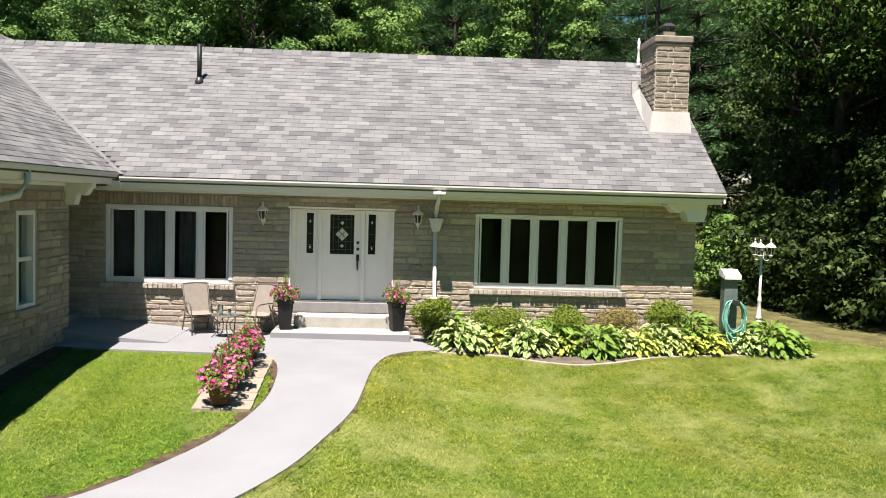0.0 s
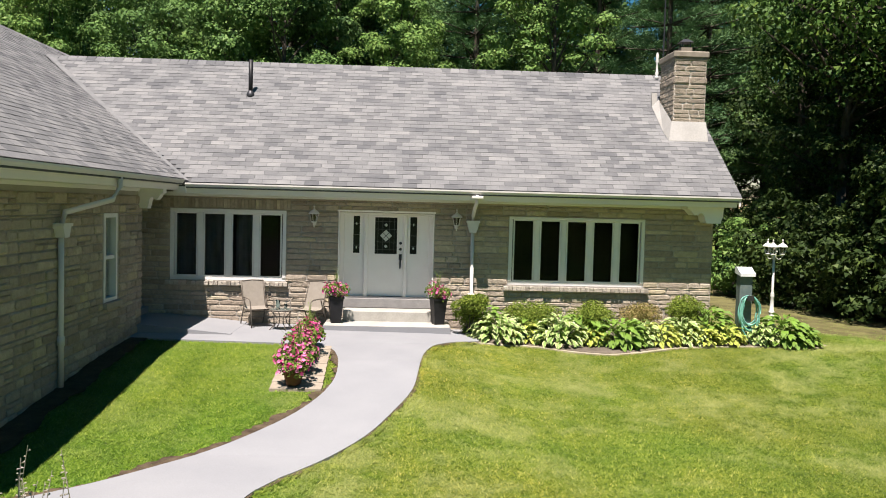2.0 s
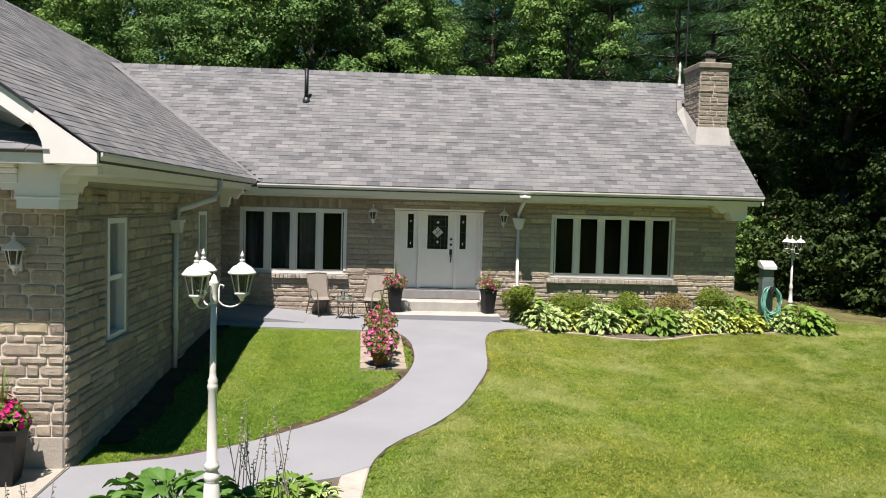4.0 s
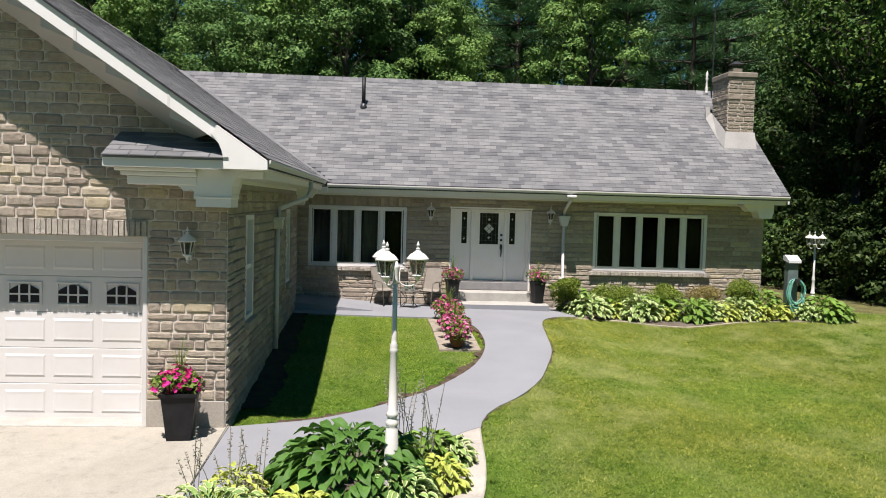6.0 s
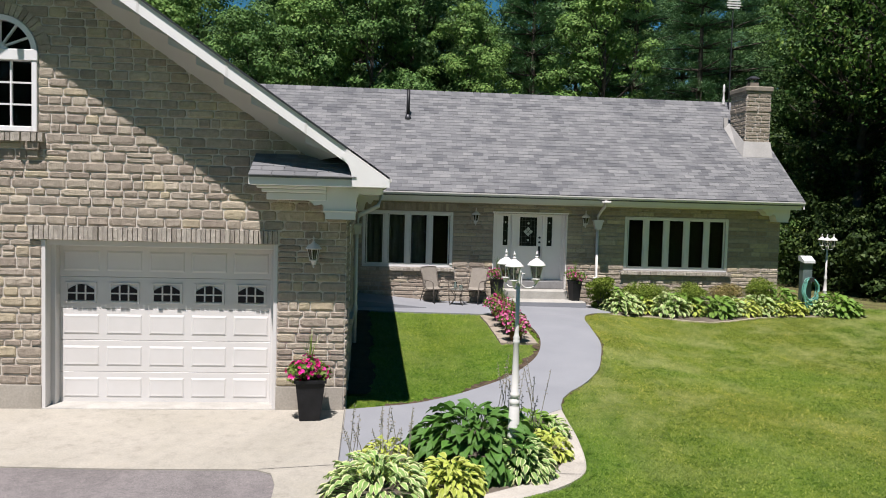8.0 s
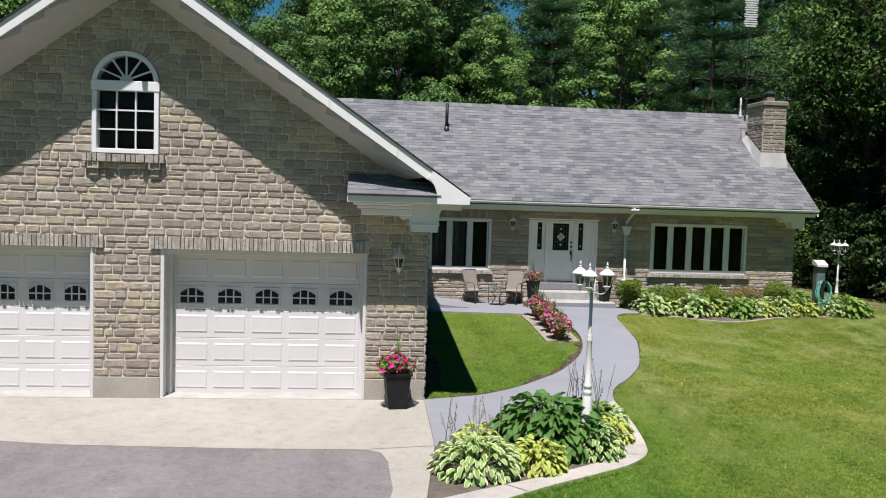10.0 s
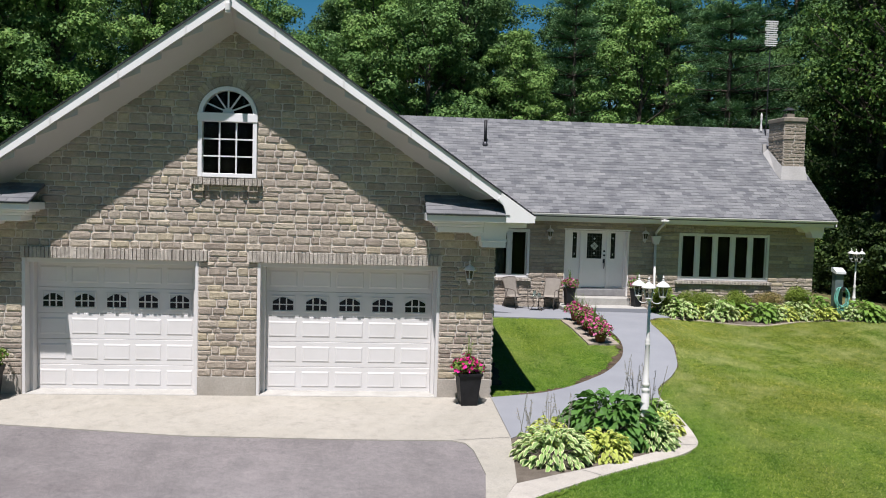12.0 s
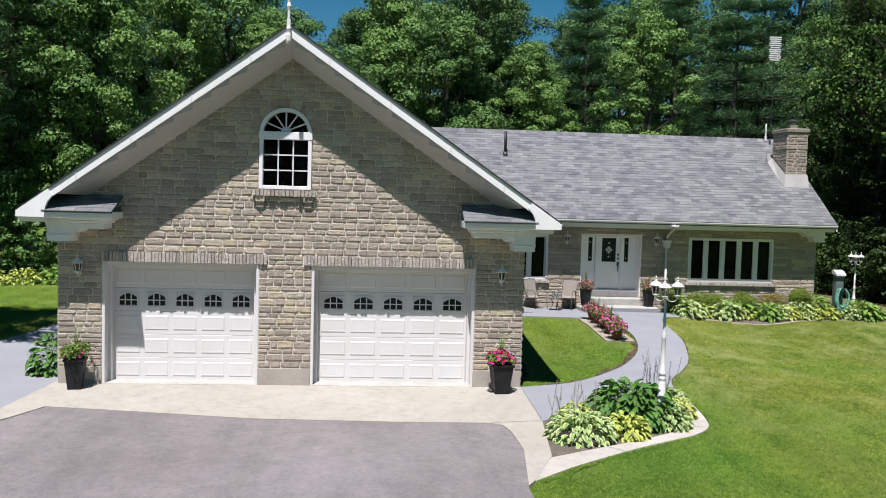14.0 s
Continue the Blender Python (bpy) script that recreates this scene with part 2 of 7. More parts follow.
def lawn_tint(nt, q, col):
    """Broad yellow and green stretches, mown streaks and pale worn patches of a lawn."""
    broad = noise_tex(nt, q, 0.20, 3, 0.55)
    mid = noise_tex(nt, q, 0.95, 6, 0.72)
    dry = noise_tex(nt, q, 0.62, 8, 0.74)
    # the lawn is drier towards the house
    sep = nt.nodes.new("ShaderNodeSeparateXYZ")
    nt.links.new(q, sep.inputs[0])
    hot = math_n(nt, 'MULTIPLY', math_n(nt, 'ADD', sep.outputs[1], 17.0), 0.1)
    col = mixc(nt, 1.0, col, ramp(nt, hot, [(0.0, (0.95, 1.02, 1.01)), (0.75, (1.16, 1.08, 1.12))]), 'MULTIPLY')
    # and lusher between the walk and the garage
    lush = math_n(nt, 'MULTIPLY', math_n(nt, 'ADD', sep.outputs[0], 2.4), 0.5)
    col = mixc(nt, 1.0, col, ramp(nt, lush, [(0.0, (0.74, 0.91, 0.74)), (1.0, (1.0, 1.0, 1.0))]), 'MULTIPLY')
    col = mixc(nt, 1.0, col, ramp(nt, broad, [(0.38, (0.84, 0.98, 0.88)), (0.5, (1.0, 1.0, 1.0)), (0.62, (1.10, 1.01, 1.05))]), 'MULTIPLY')
    col = mixc(nt, 0.9, col, ramp(nt, mid, [(0.34, (0.70, 0.82, 0.70)), (0.5, (1.0, 1.0, 1.0)), (0.66, (1.20, 1.12, 1.16))]), 'MULTIPLY')
    streak = nt.nodes.new("ShaderNodeMapping")
    streak.inputs["Rotation"].default_value = (0, 0, 0.5)
    streak.inputs["Scale"].default_value = (2.1, 0.16, 1.0)
    nt.links.new(q, streak.inputs["Vector"])
    band = noise_tex(nt, streak.outputs[0], 0.8, 3, 0.6)
    col = mixc(nt, 0.8, col, ramp(nt, band, [(0.40, (0.86, 0.90, 0.86)), (0.60, (1.14, 1.10, 1.12))]), 'MULTIPLY')
    # greener and darker towards the wood
    east = math_n(nt, 'MULTIPLY', math_n(nt, 'SUBTRACT', sep.outputs[0], 1.0), 0.1)
    col = mixc(nt, 1.0, col, ramp(nt, east, [(0.0, (1.0, 1.0, 1.0)), (0.7, (0.80, 0.86, 0.84)), (1.0, (0.76, 0.83, 0.80))]), 'MULTIPLY')
    worn = math_n(nt, 'MULTIPLY', ramp(nt, dry, [(0.49, (0, 0, 0)), (0.58, (0.44, 0.44, 0.44)), (0.69, (0.76, 0.76, 0.76))]), ramp(nt, hot, [(0.30, (0.25, 0.25, 0.25)), (0.85, (1.0, 1.0, 1.0))]))
    worn = math_n(nt, 'MULTIPLY', worn, ramp(nt, lush, [(0.2, (0.35, 0.35, 0.35)), (1.0, (1.0, 1.0, 1.0))]))
    return mixc(nt, worn, col, (0.245, 0.264, 0.096))


def ground_mat():
    m, nt, b = mat("lawn_soil", (0.1, 0.14, 0.03), 0.95, 0, 0.1)
    p = wpos(nt)
    fine = noise_tex(nt, p, 38, 5, 0.75)
    small = noise_tex(nt, p, 7, 5, 0.7)
    col = ramp(nt, small, [(0.36, (0.055, 0.094, 0.010)), (0.5, (0.095, 0.138, 0.018)), (0.64, (0.135, 0.170, 0.030))])
    col = lawn_tint(nt, p, col)
    col = mixc(nt, 0.85, col, ramp(nt, fine, [(0.37, (0.44, 0.52, 0.42)), (0.5, (0.96, 0.97, 0.93)), (0.63, (1.52, 1.42, 1.32))]), 'MULTIPLY')
    nt.links.new(col, b.inputs["Base Color"])
    bump(nt, b, fine, 0.8, 0.05)
    return m


GROUND = ground_mat()


def leaf_mat(name, stops, trans=0.25, rough=0.55, world_scale=0.0, spec=0.08):
    m, nt, b = mat(name, stops[0][1], rough, 0, spec)
    r = piece_random(nt)
    col = ramp(nt, r, stops)
    if world_scale:
        n = noise_tex(nt, wpos(nt), world_scale, 4)
        col = mixc(nt, 0.75, col, ramp(nt, n, [(0.3, (0.7, 0.75, 0.7)), (0.7, (1.25, 1.2, 1.1))]), 'MULTIPLY')
    nt.links.new(col, b.inputs["Base Color"])
    t = nt.nodes.new("ShaderNodeBsdfTranslucent")
    nt.links.new(col, t.inputs[0])
    mx = nt.nodes.new("ShaderNodeMixShader")
    mx.inputs[0].default_value = trans
    nt.links.new(b.outputs[0], mx.inputs[1])
    nt.links.new(t.outputs[0], mx.inputs[2])
    nt.links.new(mx.outputs[0], nt.nodes["Material Output"].inputs[0])
    return m




def grass_mat():
    """Blades tinted by broad dry patches, small tufts and from blade to blade."""
    m, nt, b = mat("grass_blade", (0.16, 0.23, 0.04), 0.6, 0, 0.25)
    q = wpos(nt)
    r = piece_random(nt)
    col = ramp(nt, r, [(0.0, (0.044, 0.074, 0.009)), (0.25, (0.088, 0.130, 0.016)), (0.65, (0.130, 0.172, 0.023)), (0.92, (0.176, 0.212, 0.038)), (1.0, (0.240, 0.250, 0.075))])
    tuft = noise_tex(nt, q, 8.0, 5, 0.7)
    col = mixc(nt, 0.9, col, ramp(nt, tuft, [(0.34, (0.58, 0.70, 0.58)), (0.5, (1.0, 1.0, 1.0)), (0.68, (1.36, 1.24, 1.18))]), 'MULTIPLY')
    clump = noise_tex(nt, q, 42.0, 4, 0.7)
    col = mixc(nt, 0.9, col, ramp(nt, clump, [(0.34, (0.64, 0.71, 0.62)), (0.5, (1.0, 1.0, 1.0)), (0.66, (1.28, 1.22, 1.20))]), 'MULTIPLY')
    col = lawn_tint(nt, q, col)
    nt.links.new(col, b.inputs["Base Color"])
    up = node(nt, "ShaderNodeCombineXYZ", Z=1.0)
    nt.links.new(up.outputs[0], b.inputs["Normal"])
    t = nt.nodes.new("ShaderNodeBsdfTranslucent")
    nt.links.new(col, t.inputs[0])
    mx = nt.nodes.new("ShaderNodeMixShader")
    mx.inputs[0].default_value = 0.12
    nt.links.new(b.outputs[0], mx.inputs[1])
    nt.links.new(t.outputs[0], mx.inputs[2])
    nt.links.new(mx.outputs[0], nt.nodes["Material Output"].inputs[0])
    return m


GRASS = grass_mat()
LEAF_A = leaf_mat("leaf_maple", [(0.0, (0.058, 0.122, 0.036)), (0.5, (0.094, 0.176, 0.052)), (1.0, (0.149, 0.245, 0.072))], 0.16, 0.5, 0.35)
LEAF_B = leaf_mat("leaf_dark", [(0.0, (0.039, 0.083, 0.031)), (0.5, (0.068, 0.127, 0.044)), (1.0, (0.110, 0.189, 0.061))], 0.14, 0.5, 0.35)
LEAF_C = leaf_mat("leaf_light", [(0.0, (0.076, 0.154, 0.040)), (0.5, (0.123, 0.219, 0.057)), (1.0, (0.180, 0.273, 0.078))], 0.16, 0.5, 0.35)
NEEDLE = leaf_mat("pine_needle", [(0.0, (0.050, 0.115, 0.058)), (0.5, (0.086, 0.173, 0.079)), (1.0, (0.138, 0.241, 0.102))], 0.08, 0.6, 0.5)
LEAF_E = leaf_mat("leaf_basswood", [(0.0, (0.026, 0.062, 0.016)), (0.6, (0.055, 0.110, 0.024)), (0.85, (0.072, 0.133, 0.028)), (1.0, (0.145, 0.212, 0.044))], 0.12, 0.5, 0.5)
# the wood's shade put into the colour: a darkened copy of the green leaf
LEAF_D = leaf_mat("leaf_painted_shade", [(0.0, (0.015, 0.029, 0.009)), (0.6, (0.030, 0.053, 0.016)), (1.0, (0.070, 0.105, 0.027))], 0.15, 0.5, 0.5)
BARK = mottled("bark", (0.045, 0.036, 0.029), (0.084, 0.072, 0.060), 0.95, 3, 25, 0.7, 0.03, 0.1)
YEW = leaf_mat("yew_leaf", [(0.0, (0.075, 0.122, 0.017)), (0.5, (0.132, 0.184, 0.027)), (1.0, (0.207, 0.253, 0.045))], 0.2, 0.6)
RUSTY = leaf_mat("rusty_leaf", [(0.0, (0.115, 0.132, 0.033)), (0.5, (0.218, 0.180, 0.061)), (1.0, (0.287, 0.204, 0.099))], 0.2, 0.6)
GREENLEAF = leaf_mat("petunia_leaf", [(0.0, (0.08, 0.14, 0.025)), (1.0, (0.19, 0.26, 0.06))], 0.25, 0.6)
PINK = leaf_mat("pink_petal", [(0.0, (0.38, 0.03, 0.14)), (0.4, (0.56, 0.10, 0.26)), (0.72, (0.66, 0.24, 0.40)), (0.9, (0.42, 0.05, 0.16)), (1.0, (0.20, 0.012, 0.05))], 0.25, 0.6)
MAGENTA = leaf_mat("magenta_petal", [(0.0, (0.60, 0.02, 0.22)), (0.5, (0.72, 0.05, 0.32)), (1.0, (0.45, 0.015, 0.08))], 0.25, 0.6)
STALK = leaf_mat("flower_stalk", [(0.0, (0.200, 0.195, 0.140)), (1.0, (0.320, 0.285, 0.255))], 0.1, 0.7)


def hosta_mat(name, mid, edge, width):
    """A ribbed leaf whose margin has a second colour."""
    m, nt, b = mat(name, mid, 0.52, 0, 0.3)
    uv = nt.nodes.new("ShaderNodeTexCoord").outputs["UV"]
    sep = nt.nodes.new("ShaderNodeSeparateXYZ")
    nt.links.new(uv, sep.inputs[0])
    a = math_n(nt, 'ABSOLUTE', math_n(nt, 'SUBTRACT', sep.outputs[0], 0.5))
    wob = noise_tex(nt, wpos(nt), 28, 3)
    a = math_n(nt, 'ADD', a, math_n(nt, 'MULTIPLY', math_n(nt, 'SUBTRACT', wob, 0.5), 0.22))
    f = ramp(nt, a, [(width - 0.04, (0, 0, 0)), (width + 0.04, (1, 1, 1))])
    r = piece_random(nt)
    base = mixc(nt, r, tuple(c * 0.8 for c in mid), tuple(c * 1.25 for c in mid))
    col = mixc(nt, f, base, edge)
    nt.links.new(col, b.inputs["Base Color"])
    rib = math_n(nt, 'SINE', math_n(nt, 'MULTIPLY', sep.outputs[0], 70.0))
    bump(nt, b, rib, 0.35, 0.004)
    t = nt.nodes.new("ShaderNodeBsdfTranslucent")
    nt.links.new(col, t.inputs[0])
    mx = nt.nodes.new("ShaderNodeMixShader")
    mx.inputs[0].default_value = 0.2
    nt.links.new(b.outputs[0], mx.inputs[1])
    nt.links.new(t.outputs[0], mx.inputs[2])
    nt.links.new(mx.outputs[0], nt.nodes["Material Output"].inputs[0])
    return m


HOSTA_VAR = hosta_mat("hosta_variegated", (0.200, 0.318, 0.088), (0.585, 0.600, 0.310), 0.345)
HOSTA_GREEN = hosta_mat("hosta_green", (0.132, 0.232, 0.033), (0.165, 0.262, 0.045), 0.45)
HOSTA_DARK = hosta_mat("hosta_dark", (0.066, 0.152, 0.025), (0.082, 0.176, 0.032), 0.45)
HOSTA_LIME = hosta_mat("hosta_lime", (0.350, 0.410, 0.062), (0.440, 0.470, 0.130), 0.33)


def glass_mat():
    m, nt, b = mat("window_glass", (0.9, 0.93, 0.92), 0.0, 0, 0.5)
    b.inputs["Transmission Weight"].default_value = 1.0
    b.inputs["IOR"].default_value = 1.15
    b.inputs["Roughness"].default_value = 0.015
    return m


GLASS = glass_mat()
# darkness of the rooms put into the colour of their lining
ROOMDARK = mottled("unlit_room_black", (0.010, 0.010, 0.010), (0.016, 0.015, 0.015), 0.9, 2, 20, 0.05)
CURTAIN = mottled("curtain", (0.055, 0.055, 0.06), (0.085, 0.085, 0.09), 0.9, 5, 40, 0.1)
LEADED, _nt, _b = mat("leaded_glass", (0.012, 0.013, 0.015), 0.08, 0, 0.15)
BEVEL, _nt, _b = mat("bevelled_glass", (0.45, 0.47, 0.46), 0.15, 0, 0.7)
LEAD, _nt, _b = mat("lead_came", (0.075, 0.075, 0.08), 0.45, 0.8)
def smoky_glass():
    m, nt, b = mat("lantern_glass", (0.10, 0.10, 0.085), 0.08, 0, 0.6)
    t = nt.nodes.new("ShaderNodeBsdfTransparent")
    t.inputs[0].default_value = (0.62, 0.61, 0.55, 1)
    mx = nt.nodes.new("ShaderNodeMixShader")
    mx.inputs[0].default_value = 0.7
    nt.links.new(b.outputs[0], mx.inputs[1])
    nt.links.new(t.outputs[0], mx.inputs[2])
    nt.links.new(mx.outputs[0], nt.nodes["Material Output"].inputs[0])
    return m


LANTERN = smoky_glass()
SLING = mottled("sling_fabric", (0.198, 0.175, 0.146), (0.238, 0.211, 0.180), 0.85, 10, 220, 0.3, 0.002)
CHAIRFRAME = mottled("chair_frame", (0.09, 0.075, 0.06), (0.13, 0.11, 0.09), 0.5, 8, 60, 0.05, 0.002)
TABLEGLASS, _nt, _b = mat("table_glass", (0.10, 0.12, 0.11), 0.06, 0, 0.6)
HOSE = mottled("hose_green", (0.10, 0.30, 0.24), (0.16, 0.40, 0.33), 0.5, 12, 60, 0.1, 0.002)
HOSEBOX = mottled("green_box", (0.075, 0.105, 0.105), (0.120, 0.147, 0.140), 0.6, 6, 40, 0.1, 0.002)
GREYTOP = mottled("grey_top", (0.52, 0.53, 0.53), (0.62, 0.63, 0.63), 0.5, 6, 40, 0.1)
THRESH = mottled("grey_sill", (0.17, 0.165, 0.165), (0.23, 0.225, 0.22), 0.8, 4, 40, 0.15)


# ---- mesh helpers ----
class Mesh:
    """Collects vertices and faces, then becomes one mesh object."""

    def __init__(self):
        self.v, self.f, self.uv = [], [], []

    def add(self, verts, faces):
        o = len(self.v)
        self.v += [tuple(p) for p in verts]
        self.f += [tuple(i + o for i in q) for q in faces]
        return self

    def box(self, x0, x1, y0, y1, z0, z1, bev=0.0):
        if bev <= 0:
            v = [(x, y, z) for x in (x0, x1) for y in (y0, y1) for z in (z0, z1)]
            return self.add(v, [(0, 1, 3, 2), (4, 6, 7, 5), (0, 4, 5, 1), (2, 3, 7, 6), (0, 2, 6, 4), (1, 5, 7, 3)])
        b = min(bev, (x1 - x0) / 2.2, (y1 - y0) / 2.2, (z1 - z0) / 2.2)
        bm = bmesh.new()
        m = Matrix.LocRotScale(((x0 + x1) / 2, (y0 + y1) / 2, (z0 + z1) / 2), None, (x1 - x0, y1 - y0, z1 - z0))
        bmesh.ops.create_cube(bm, size=1.0, matrix=m)
        bmesh.ops.bevel(bm, geom=list(bm.edges), offset=b, segments=1, affect='EDGES')
        bm.verts.index_update()
        self.add([p.co[:] for p in bm.verts], [[q.index for q in f.verts] for f in bm.faces])
        bm.free()
        return self

    def ring(self, x0, x1, z0, z1, hole, y0, y1):
        """A plate across y with a rectangular hole (x0, x1, z0, z1)."""
        h0, h1, g0, g1 = hole
        loop = [(x0, z0), (x1, z0), (x1, z1), (x0, z1), (h0, g0), (h1, g0), (h1, g1), (h0, g1)]
        v = [(x, y, z) for y in (y0, y1) for x, z in loop]
        f = []
        for k in range(4):
            j = (k + 1) % 4
            f += [(k, j, j + 4, k + 4), (k + 8, k + 12, j + 12, j + 8), (k, k + 8, j + 8, j), (k + 4, j + 4, j + 12, k + 12)]
        return self.add(v, f)

    def prism(self, poly, axis, a, b):
        """A polygon in the plane across axis, drawn out from a to b."""
        n = len(poly)

        def at(p, s):
            return {'x': (s, p[0], p[1]), 'y': (p[0], s, p[1]), 'z': (p[0], p[1], s)}[axis]
        v = [at(p, a) for p in poly] + [at(p, b) for p in poly]
        return self.add(v, [tuple(range(n)), tuple(range(2 * n - 1, n - 1, -1))] + [(i, i + n, (i + 1) % n + n, (i + 1) % n) for i in range(n)])

    def tube(self, pts, r, n=8, closed=False):
        pts = [Vector(p) for p in pts]
        rs = r if isinstance(r, (list, tuple)) else [r] * len(pts)
        rings = []
        for i, p in enumerate(pts):
            a = pts[i - 1] if (i or closed) else p
            c = pts[(i + 1) % len(pts)] if (i < len(pts) - 1 or closed) else p
            d = (c - a).normalized()
            s = d.cross(Vector((0, 0, 1)) if abs(d.z) < 0.9 else Vector((1, 0, 0))).normalized()
            u = s.cross(d)
            rings.append([p + rs[i] * (math.cos(2 * math.pi * k / n) * s + math.sin(2 * math.pi * k / n) * u) for k in range(n)])
        v = [q for ring in rings for q in ring]
        f = []
        m = len(rings)
        for i in range(m if closed else m - 1):
            j = (i + 1) % m
            f += [(i * n + k, i * n + (k + 1) % n, j * n + (k + 1) % n, j * n + k) for k in range(n)]
        if not closed:
            f += [tuple(range(n - 1, -1, -1)), tuple((m - 1) * n + k for k in range(n))]
        return self.add(v, f)

    def lathe(self, profile, cx, cy, n=16):
        """Turns (radius, z) pairs round the upright axis at cx, cy."""
        v, f = [], []
        for r, z in profile:
            v += [(cx + r * math.cos(2 * math.pi * k / n), cy + r * math.sin(2 * math.pi * k / n), z) for k in range(n)]
        for i in range(len(profile) - 1):
            f += [(i * n + k, i * n + (k + 1) % n, (i + 1) * n + (k + 1) % n, (i + 1) * n + k) for k in range(n)]
        f += [tuple(range(n - 1, -1, -1)), tuple((len(profile) - 1) * n + k for k in range(n))]
        return self.add(v, f)

    def data(self, name, material, smooth=False):
        me = bpy.data.meshes.new(name)
        me.from_pydata(self.v, [], self.f)
        if self.uv:
            lay = me.uv_layers.new(name="UVMap")
            idx = np.zeros(len(me.loops), dtype=np.int32)
            me.loops.foreach_get("vertex_index", idx)
            lay.data.foreach_set("uv", np.array(self.uv, dtype=np.float32)[idx].ravel())
        if smooth:
            me.polygons.foreach_set("use_smooth", [True] * len(me.polygons))
        me.materials.append(material)
        me.update()
        return me


def part(name, m, material, parent, label="", smooth=False):
    """Links a mesh as one object under a thing or a part."""
    me = m if isinstance(m, bpy.types.Mesh) else m.data(name, material, smooth)
    ob = new(name, me)
    ob.parent = parent
    if label:
        ob["label"] = label
    return ob


def thing(name, label, category, group="", kind=""):
    return tagged(new(name), label, category, group, kind)


def solid(name, m, material, label, category, group="", kind="", smooth=False):
    return tagged(new(name, m.data(name, material, smooth)), label, category, group, kind)


def lerp_tab(v, tab):
    if v <= tab[0][0]:
        return tab[0][1]
    for (a, p), (b, q) in zip(tab, tab[1:]):
        if v <= b:
            return p + (q - p) * (v - a) / (b - a)
    return tab[-1][1]


NEAR_DRIVE = [(-40, -0.70), (-13, -0.66), (-10.5, -0.57), (-8.5, -0.50), (-6, -0.30), (-4, -0.10), (-1.6, 0.0)]
FRONT_LAWN = [(-40, -0.70), (-13, -0.66), (-7, -0.57), (-4, -0.45), (-2, -0.24), (-1, -0.14)]


def gz(x, y):
    """Height of the ground: it falls from the house towards the drive."""
    b = min(1, max(0, (x - 0.9) / 2.2))
    b = b * b * (3 - 2 * b)
    return lerp_tab(y, NEAR_DRIVE) * (1 - b) + lerp_tab(y, FRONT_LAWN) * b


def inside(px, py, poly):
    """Which of the points lie in the polygon."""
    res = np.zeros(len(px), bool)
    n = len(poly)
    for i in range(n):
        (x0, y0), (x1, y1) = poly[i], poly[(i + 1) % n]
        if y0 == y1:
            continue
        c = ((y0 > py) != (y1 > py)) & (px < (x1 - x0) * (py - y0) / (y1 - y0) + x0)
        res ^= c
    return res


def smooth_line(pts, step=0.25):
    """A smooth line through the points, at even steps."""
    P = [Vector((*p, 0)) for p in pts]
    out = []
    for i in range(len(P) - 1):
        p0, p1, p2, p3 = P[max(i - 1, 0)], P[i], P[i + 1], P[min(i + 2, len(P) - 1)]
        n = max(1, int((p2 - p1).length / step))
        for k in range(n):
            t = k / n
            q = 0.5 * ((2 * p1) + (p2 - p0) * t + (2 * p0 - 5 * p1 + 4 * p2 - p3) * t * t + (3 * p1 - p0 - 3 * p2 + p3) * t ** 3)
            out.append((q.x, q.y))
    return out + [tuple(pts[-1])]


def ribbon(line, w0, w1, lift, depth=0.12):
    """A strip along a line, from w0 to w1 to its left, that lies on the ground and has sides."""
    m = Mesh()
    rows = []
    for i, p in enumerate(line):
        a, b = line[max(i - 1, 0)], line[min(i + 1, len(line) - 1)]
        d = Vector((b[0] - a[0], b[1] - a[1])).normalized()
        nrm = (-d.y, d.x)
        rows.append([(p[0] + nrm[0] * w, p[1] + nrm[1] * w) for w in (w0, w1)])
    v, f = [], []
    for l, r in rows:
        zl, zr = gz(*l) + lift, gz(*r) + lift
        v += [(*l, zl - depth), (*l, zl), (*r, zr), (*r, zr - depth)]
    for i in range(len(rows) - 1):
        o = i * 4
        f += [(o + k, o + k + 1, o + k + 5, o + k + 4) for k in range(3)]
    n = len(v)
    f += [(0, 1, 2, 3), (n - 1, n - 2, n - 3, n - 4)]
    return m.add(v, f)


def ragged(line, w0, w1, amp, lift, seed):
    """A strip of soil along a line whose outer side wanders."""
    r = random.Random(seed)
    m = Mesh()
    v, f = [], []
    w = 0.0
    for i, p in enumerate(line):
        a, b = line[max(i - 1, 0)], line[min(i + 1, len(line) - 1)]
        d = Vector((b[0] - a[0], b[1] - a[1])).normalized()
        w = 0.8 * w + 0.45 * r.uniform(-amp, amp)
        for q in (w0, w1 + w):
            x, y = p[0] - d.y * q, p[1] + d.x * q
            v.append((x, y, gz(x, y) + lift))
    for i in range(len(line) - 1):
        f.append((2 * i, 2 * i + 1, 2 * i + 3, 2 * i + 2))
    return m.add(v, f)


